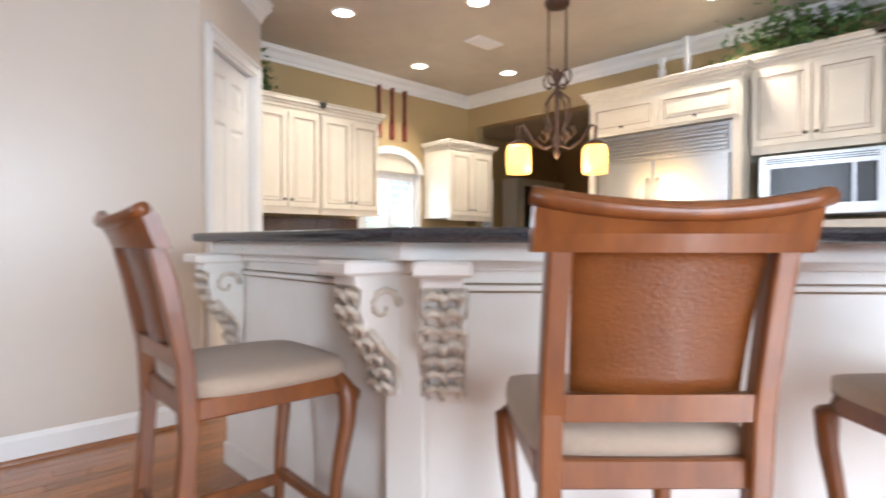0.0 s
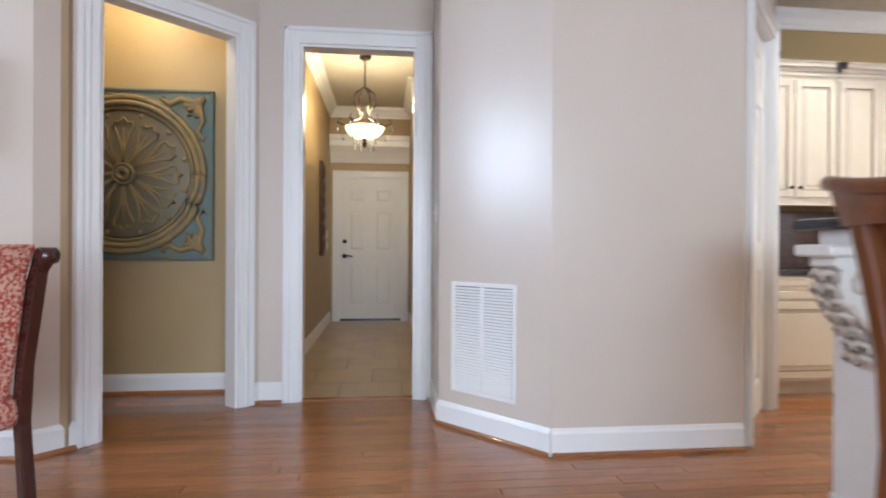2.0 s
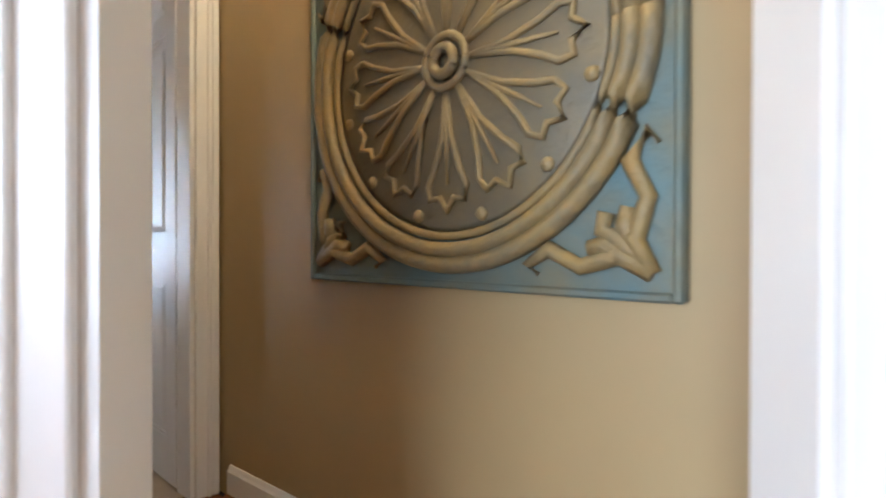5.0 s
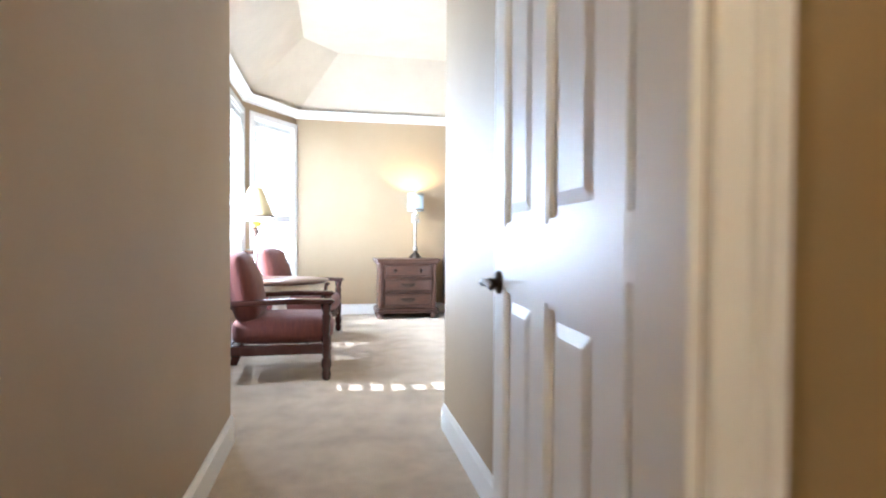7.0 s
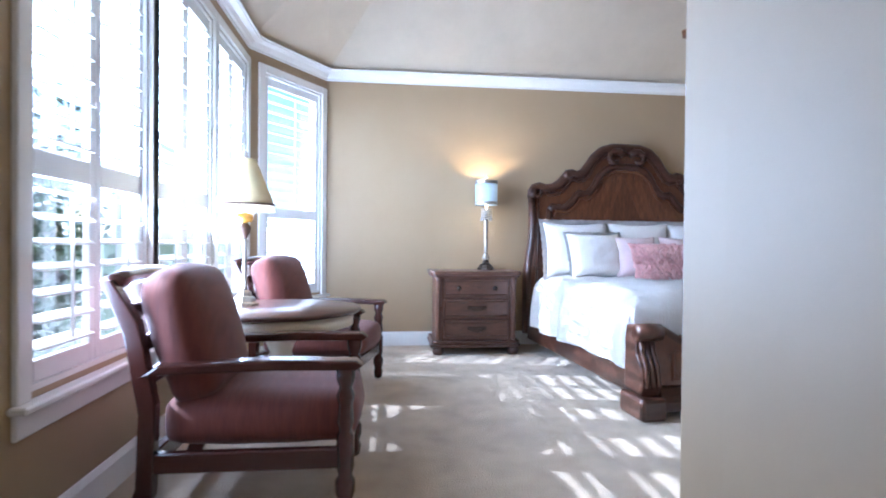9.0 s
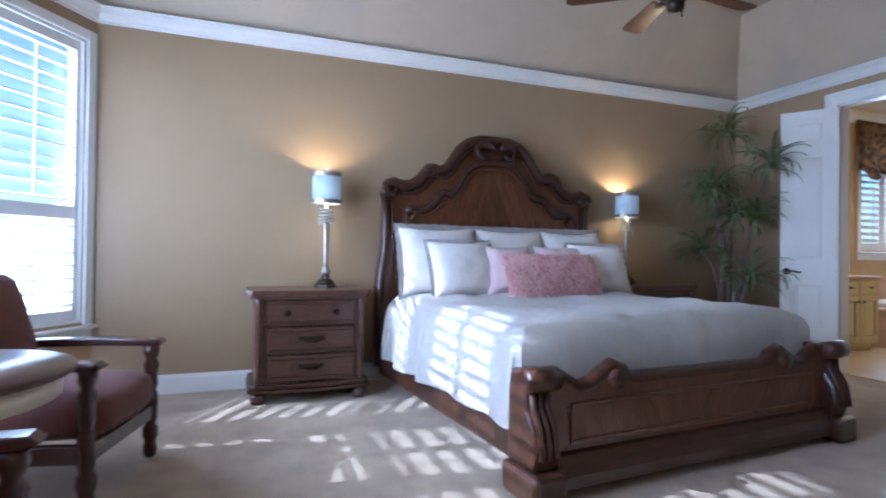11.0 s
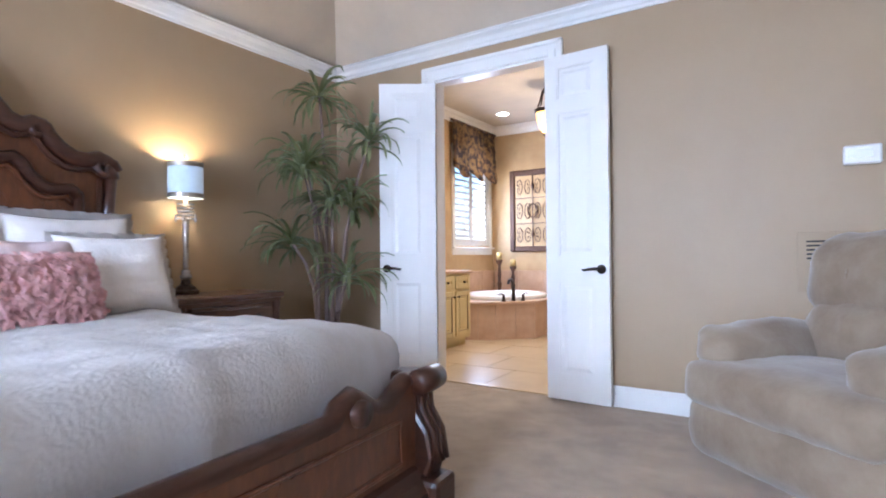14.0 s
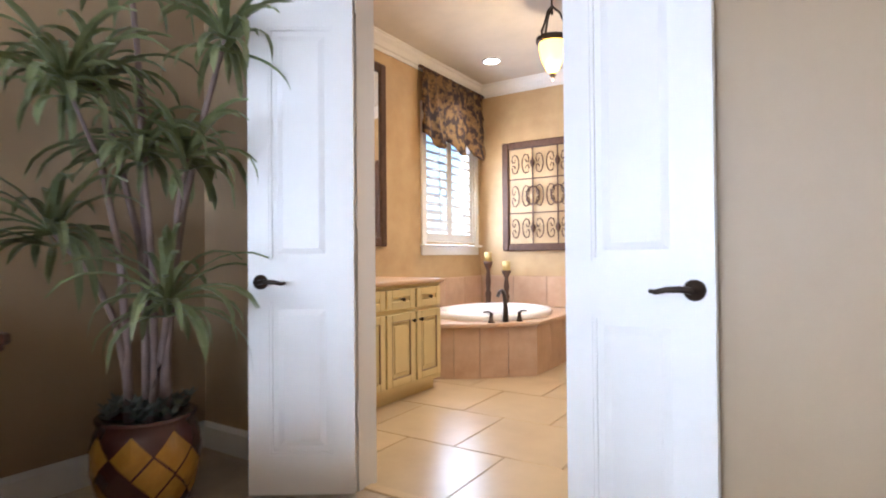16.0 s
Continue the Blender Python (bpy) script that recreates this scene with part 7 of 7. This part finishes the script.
# fridge wall
fr = thing("refrigerator", 4.95, 2.36, 0, -90, "built-in stainless refrigerator with a louvred top", "refrigerator")
part("body", B(0.0, 0.02, 0.08, 1.2, 0.58, 2.12), M_STEEL, fr)
part("door", B(0.01, -0.02, 0.1, 0.55, 0.02, 1.86, 0.006), M_STEEL, fr)
part("door", B(0.56, -0.02, 0.1, 1.19, 0.02, 1.86, 0.006), M_STEEL, fr)
for xx in (0.51, 0.60):
    part("handle", tube([(xx, -0.02, 0.7), (xx, -0.06, 0.75), (xx, -0.06, 1.65), (xx, -0.02, 1.7)], 0.012, 8), M_STEEL, fr, "", True)
for k in range(7):
    part("louvre", B(0.03, -0.015, 1.89 + k * 0.032, 1.17, 0.012, 1.912 + k * 0.032, 0.003, ), M_STEEL, fr)
oc = thing("fridge_cabinet", 4.93, 2.44, 0, -90, "cream glazed cabinet over the refrigerator", "cabinet", "kitchen cabinets")
part("body", B(0, 0, 2.13, 1.36, 0.6, 2.46), M_CAB, oc)
part("side_panel", B(0.0, 0, 0, 0.06, 0.6, 2.13), M_CAB, oc)
part("side_panel", B(1.29, 0, 0, 1.36, 0.6, 2.13), M_CAB, oc)
for k in range(2):
    cab_door(oc, 0.03 + k * 0.66, 2.15, 0.67 + k * 0.66, 2.42, 0, M_CAB, "door", (0.35 + k * 0.66, 2.19))
crown_box(oc, 0, 1.36, 0, 0.6, 2.46)
for k in range(3):
    wall_cabinet(5.08, 1.06 - k * 0.85, -90, 0.84, 0.45, 1.86, 2.52, 2, "cream glazed wall cabinet above the ovens")
ov = thing("microwave_oven", 5.02, 0.98, 0, -90, "stainless built-in microwave oven with a black glass door", "microwave")
part("trim_kit", B(0, -0.01, 1.34, 0.80, 0.5, 1.80, 0.006), M_STEEL, ov)
part("door", B(0.08, -0.03, 1.42, 0.60, -0.008, 1.70, 0.006), M_BLACK, ov, "black glass door")
part("control_panel", B(0.62, -0.026, 1.42, 0.74, -0.008, 1.70, 0.004), M_BLACK, ov)
for k in range(3):
    part("vent_slot", B(0.05, -0.014, 1.735 + k * 0.016, 0.75, -0.009, 1.742 + k * 0.016), M_BLACK, ov)
for k in range(2):
    b = thing("tall_cabinet", 5.06, 1.06 - k * 1.2, 0, -90, "cream glazed cabinet housing the ovens", "cabinet", "kitchen cabinets")
    part("body", B(0, 0.02, 0.1, 1.18, 0.48, 1.30 if k == 0 else 0.87), M_CAB, b)
    cab_door(b, 0.02, 0.13, 0.58, 0.68, 0.02, M_CAB)
    cab_door(b, 0.60, 0.13, 1.16, 0.68, 0.02, M_CAB)


def leaf_clump(name, x, y, z, w, d, h, n, mat, label, seed, leaf=0.03):
    r = random.Random(seed)
    ob = tagged(new(name), label, "plant")
    ob.location = (x, y, z)
    bm = bmesh.new()
    for i in range(n):
        a, b, c = r.gauss(0, 0.42), r.gauss(0, 0.38), abs(r.gauss(0.25, 0.33))
        p = Vector((a * w, b * d, min(c, 1.1) * h))
        s = leaf * r.uniform(0.67, 1.33)
        v = Vector((r.uniform(-1, 1), r.uniform(-1, 1), r.uniform(-0.6, 0.8))).normalized()
        t = v.cross(Vector((r.uniform(-1, 1), r.uniform(-1, 1), 1))).normalized()
        bm.faces.new([bm.verts.new(q) for q in (p - v * s, p - v * s * 0.2 + t * s * 0.6, p + v * s * 1.3, p - v * s * 0.2 - t * s * 0.6)])
    part("leaves", bm, mat, ob)["kind"] = "stuff"
    bm = bmesh.new()
    for i in range(10):
        tube([(0, 0, 0.0), (r.uniform(-w, w) * 0.3, r.uniform(-d, d) * 0.3, h * 0.4), (r.uniform(-w, w) * 0.6, r.uniform(-d, d) * 0.5, h * 0.7)], [0.006, 0.005, 0.003], 5, bm)
    part("stems", bm, M_BARK, ob)
    return ob


leaf_clump("ivy", 2.42, 4.30, 2.46, 0.16, 0.14, 0.36, 420, M_IVY, "green ivy in a clump on top of the cabinet", 1)
leaf_clump("greenery", 5.2, 0.75, 2.62, 0.22, 0.62, 0.42, 900, M_IVY, "mixed greenery with pale and rust leaves on top of the cabinets", 2)
leaf_clump("greenery", 5.2, -0.2, 2.62, 0.22, 0.6, 0.42, 700, M_LEAF, "mixed greenery with pale and rust leaves on top of the cabinets", 3)
for k, (yy, hh) in enumerate(((1.62, 0.42), (1.85, 0.28))):
    cnd = thing("candlestick", 5.2, yy, 2.56, 0, "white turned candlestick on top of the cabinet", "candlestick", "candlesticks on the cabinet")
    part("stick", lathe([(0.01, 0), (0.06, 0), (0.05, 0.03), (0.02, 0.06), (0.035, hh * 0.5), (0.02, hh * 0.7), (0.05, hh * 0.95), (0.01, hh)], 14), M_TRIM, cnd, "", True)
# wooden utensils on the kitchen wall
for k in range(3):
    u = thing("wall_utensil", 4.05 + k * 0.19, 4.662, 2.33 + 0.0 * k, 0, "large red-brown wooden utensil hung on the wall", "wall decor", "utensils on the kitchen wall")
    part("handle", tube([(0, -0.02, 0.60), (0, -0.02, 0.45), (0, -0.02, 0.2)], [0.03, 0.02, 0.02], 8), M_REDWOOD, u, "", True)
    part("head", B(-0.035, -0.03, 0.0, 0.035, -0.005, 0.22, 0.012, seg=2), M_REDWOOD, u)

# pendant chandelier over the island
pc = thing("island_chandelier", 3.93, 2.13, 0, -45, "rust brown iron scroll chandelier with two glowing amber glass shades", "chandelier")
part("canopy", lathe([(0.01, 3.0), (0.09, 3.015), (0.10, 3.049), (0.01, 3.05)], 18), M_IRON, pc, "", True)
for sx in (-0.07, 0.07):
    part("rod", tube([(sx, 0, 3.03), (sx, 0, 2.5)], 0.008, 6), M_IRON, pc)
part("hub", lathe([(0.004, 1.80), (0.028, 1.84), (0.014, 1.88), (0.045, 1.94), (0.018, 2.0), (0.02, 2.4), (0.05, 2.46), (0.01, 2.52)], 14), M_IRON, pc, "", True)
for k in range(4):
    ca, sa = math.cos(radians(90 * k + 45)), math.sin(radians(90 * k + 45))
    part("crest_curl", tube([((0.03 + 0.075 * (1 - 0.07 * i) * (1 - math.cos(i * 0.6))) * ca, (0.03 + 0.075 * (1 - 0.07 * i) * (1 - math.cos(i * 0.6))) * sa, 2.42 + 0.10 * (1 - 0.07 * i) * math.sin(i * 0.6)) for i in range(10)], 0.010, 6), M_IRON, pc, "", True)
    part("side_scroll", tube([(0.02 * ca, 0.02 * sa, 2.34), (0.11 * ca, 0.11 * sa, 2.26), (0.13 * ca, 0.13 * sa, 2.14), (0.07 * ca, 0.07 * sa, 2.03), (0.12 * ca, 0.12 * sa, 1.94), (0.17 * ca, 0.17 * sa, 1.99), (0.14 * ca, 0.14 * sa, 2.04)], 0.010, 6), M_IRON, pc, "", True)
for sx in (-1, 1):
    arm = part("scroll_arm", tube([(0, 0, 1.92), (sx * 0.10, 0, 1.88), (sx * 0.20, 0, 1.95), (sx * 0.27, 0, 2.07), (sx * 0.31, 0, 2.06), (sx * 0.305, 0, 1.92)], 0.013, 8), M_IRON, pc, "", True)
    part("shade_cap", lathe([(0.01, 1.955), (0.035, 1.95), (0.07, 1.925), (0.075, 1.912), (0.01, 1.911)], 20, m=pose(sx * 0.305, 0, 0)), M_IRON, arm, "", True)
    part("shade", lathe([(0.02, 1.91), (0.085, 1.905), (0.098, 1.87), (0.10, 1.76), (0.092, 1.68), (0.084, 1.68), (0.02, 1.70)], 24, m=pose(sx * 0.305, 0, 0)), M_AMBER, arm, "glowing amber glass shade", True)
point_light("island_light", (3.93, 2.13, 1.60), 18, (1.0, 0.72, 0.38), 0.1)
for x, y in ((4.17, 4.08), (5.05, 3.56), (2.80, 3.48), (3.46, 2.56), (4.7, 1.2)):
    downlight(x, y, H, 90)
kv = thing("ceiling_vent", 4.15, 3.12, H - 0.006, 0, "white ceiling air register in the kitchen", "vent")
part("frame", B(-0.17, -0.10, -0.01, 0.17, 0.10, 0.006, 0.003), M_TRIM, kv)
for k in range(6):
    part("slat", B(-0.15, -0.08 + k * 0.028, -0.015, 0.15, -0.066 + k * 0.028, -0.01), M_TRIM, kv)
# glazed hutch in the far room
hu = thing("hutch", 6.6, 5.2, 0, 0, "cream glazed hutch with glass doors in the far room", "cabinet")
part("body", B(0.75, 0.05, 0, 2.1, 0.38, 2.2), M_CAB, hu)
for k in range(2):
    dr = part("glass_door", B(0.85 + k * 0.6, 0.03, 1.05, 1.40 + k * 0.6, 0.05, 2.1), M_BLACK, hu, "dark glass door")
    bm = bmesh.new()
    for a, b, c, d in ((0.83, 1.03, 0.88, 2.12), (1.37, 1.03, 1.42, 2.12), (0.88, 1.03, 1.37, 1.08), (0.88, 2.07, 1.37, 2.12)):
        box(bm, a + k * 0.6, 0.01, b, c + k * 0.6, 0.03, d, 0.003)
    part("door_frame", bm, M_CAB, hu)

# shrubs added outside the windows; the southern ones stand tall to dapple the sun
for k, (x, y, w, h) in enumerate(((-11.0, 0.6, 0.9, 1.9), (-9.6, 0.2, 0.9, 1.75), (-8.4, 0.4, 0.7, 1.45), (-6.9, 0.1, 0.9, 1.3), (-13.2, 12.6, 1.0, 1.5), (3.9, 6.6, 0.9, 1.2))):
    leaf_clump("shrub", x, y, -0.15, w, w * 0.6, h * 1.5, 2600, M_HEDGE, "leafy green shrub added outside the window", 20 + k, 0.055)

# ---- pieces of the floors ----
def boards(x0, x1, y0, y1, near, floor_name, label):
    """Oak boards 8 cm wide along x; those inside the near stretch are objects of their own."""
    floor = tagged(new(floor_name), label, "floor", "", "structure")
    rest = bmesh.new()
    rnd = random.Random(5)
    shared = {}
    y, w = y0, 0.083
    while y < y1 - 0.001:
        x = x0 - rnd.random() * 0.6
        while x < x1:
            L = rnd.choice((0.7, 1.0, 1.3))
            a, b = max(x, x0), min(x + L, x1)
            if b - a > 0.02:
                c = ((a + b) / 2, y + w / 2)
                if near[0] < c[0] < near[1] and near[2] < c[1] < near[3] and abs((b - a) - L) < 1e-6:
                    if L not in shared:
                        bm = B(-L / 2 + 0.0008, -w / 2 + 0.0008, -0.012, L / 2 - 0.0008, w / 2 - 0.0008, 0, 0.0012)
                        me = bpy.data.meshes.new("plank")
                        bm.to_mesh(me)
                        bm.free()
                        me.materials.append(M_FLOOR)
                        shared[L] = me
                    ob = new("plank", shared[L])
                    ob.parent, ob.location = floor, (c[0], c[1], 0)
                else:
                    box(rest, a + 0.0008, y + 0.0008, -0.012, b - 0.0008, min(y + w, y1) - 0.0008, 0)
            x += L
        y += w
    tagged(part("plank_rest", rest, M_FLOOR, floor), kind="stuff")


boards(-2.6, 2.6, 0.6, 4.2, (-1.9, 1.0, 1.6, 4.2), "floor_oak", "glossy red-brown oak strip floor")
boards(-3.6, -2.6, 3.42, 4.5, (0, 0, 0, 0), "floor_oak_vestibule", "glossy red-brown oak strip floor of the vestibule")
boards(-2.6, -1.25, 4.2, 4.52, (0, 0, 0, 0), "floor_oak_sill", "glossy red-brown oak strip floor at the vestibule wall")
setting("floor_oak_rear", B(-5.1, -4.1, -0.012, 5.6, 0.6, 0), M_FLOOR, "glossy red-brown oak floor behind the bar stools", "floor")
setting("floor_oak_west", B(-5.1, 0.6, -0.012, -2.6, 3.42, 0), M_FLOOR, "glossy red-brown oak floor of the breakfast room", "floor")
setting("floor_oak_east", B(2.6, 0.6, -0.012, 5.65, 4.75, 0), M_FLOOR, "glossy red-brown oak floor of the kitchen", "floor")


def tiles(x0, x1, y0, y1, s, floor_name, label, mat=M_TRAV):
    floor = tagged(new(floor_name), label, "floor", "", "structure")
    shared = None
    rnd = random.Random(9)
    y, row = y0, 0
    while y < y1:
        x = x0 - (s * 0.5 if row % 2 else 0)
        while x < x1:
            a, b, c, d = max(x, x0), min(x + s, x1), y, min(y + s, y1)
            if b - a > 0.03 and d - c > 0.03:
                part("tile", B(a + 0.003, c + 0.003, -0.012, b - 0.003, d - 0.003, rnd.uniform(-0.001, 0.001), 0.002), mat, floor)
            x += s
        y, row = y + s, row + 1


tiles(-1.17, 0.40, 4.26, 8.30, 0.46, "floor_hall_tiles", "honed travertine tile floor of the hall")
tiles(-10.95, -7.4, 9.69, 13.4, 0.61, "floor_bath_tiles", "large polished travertine tile floor of the bathroom")
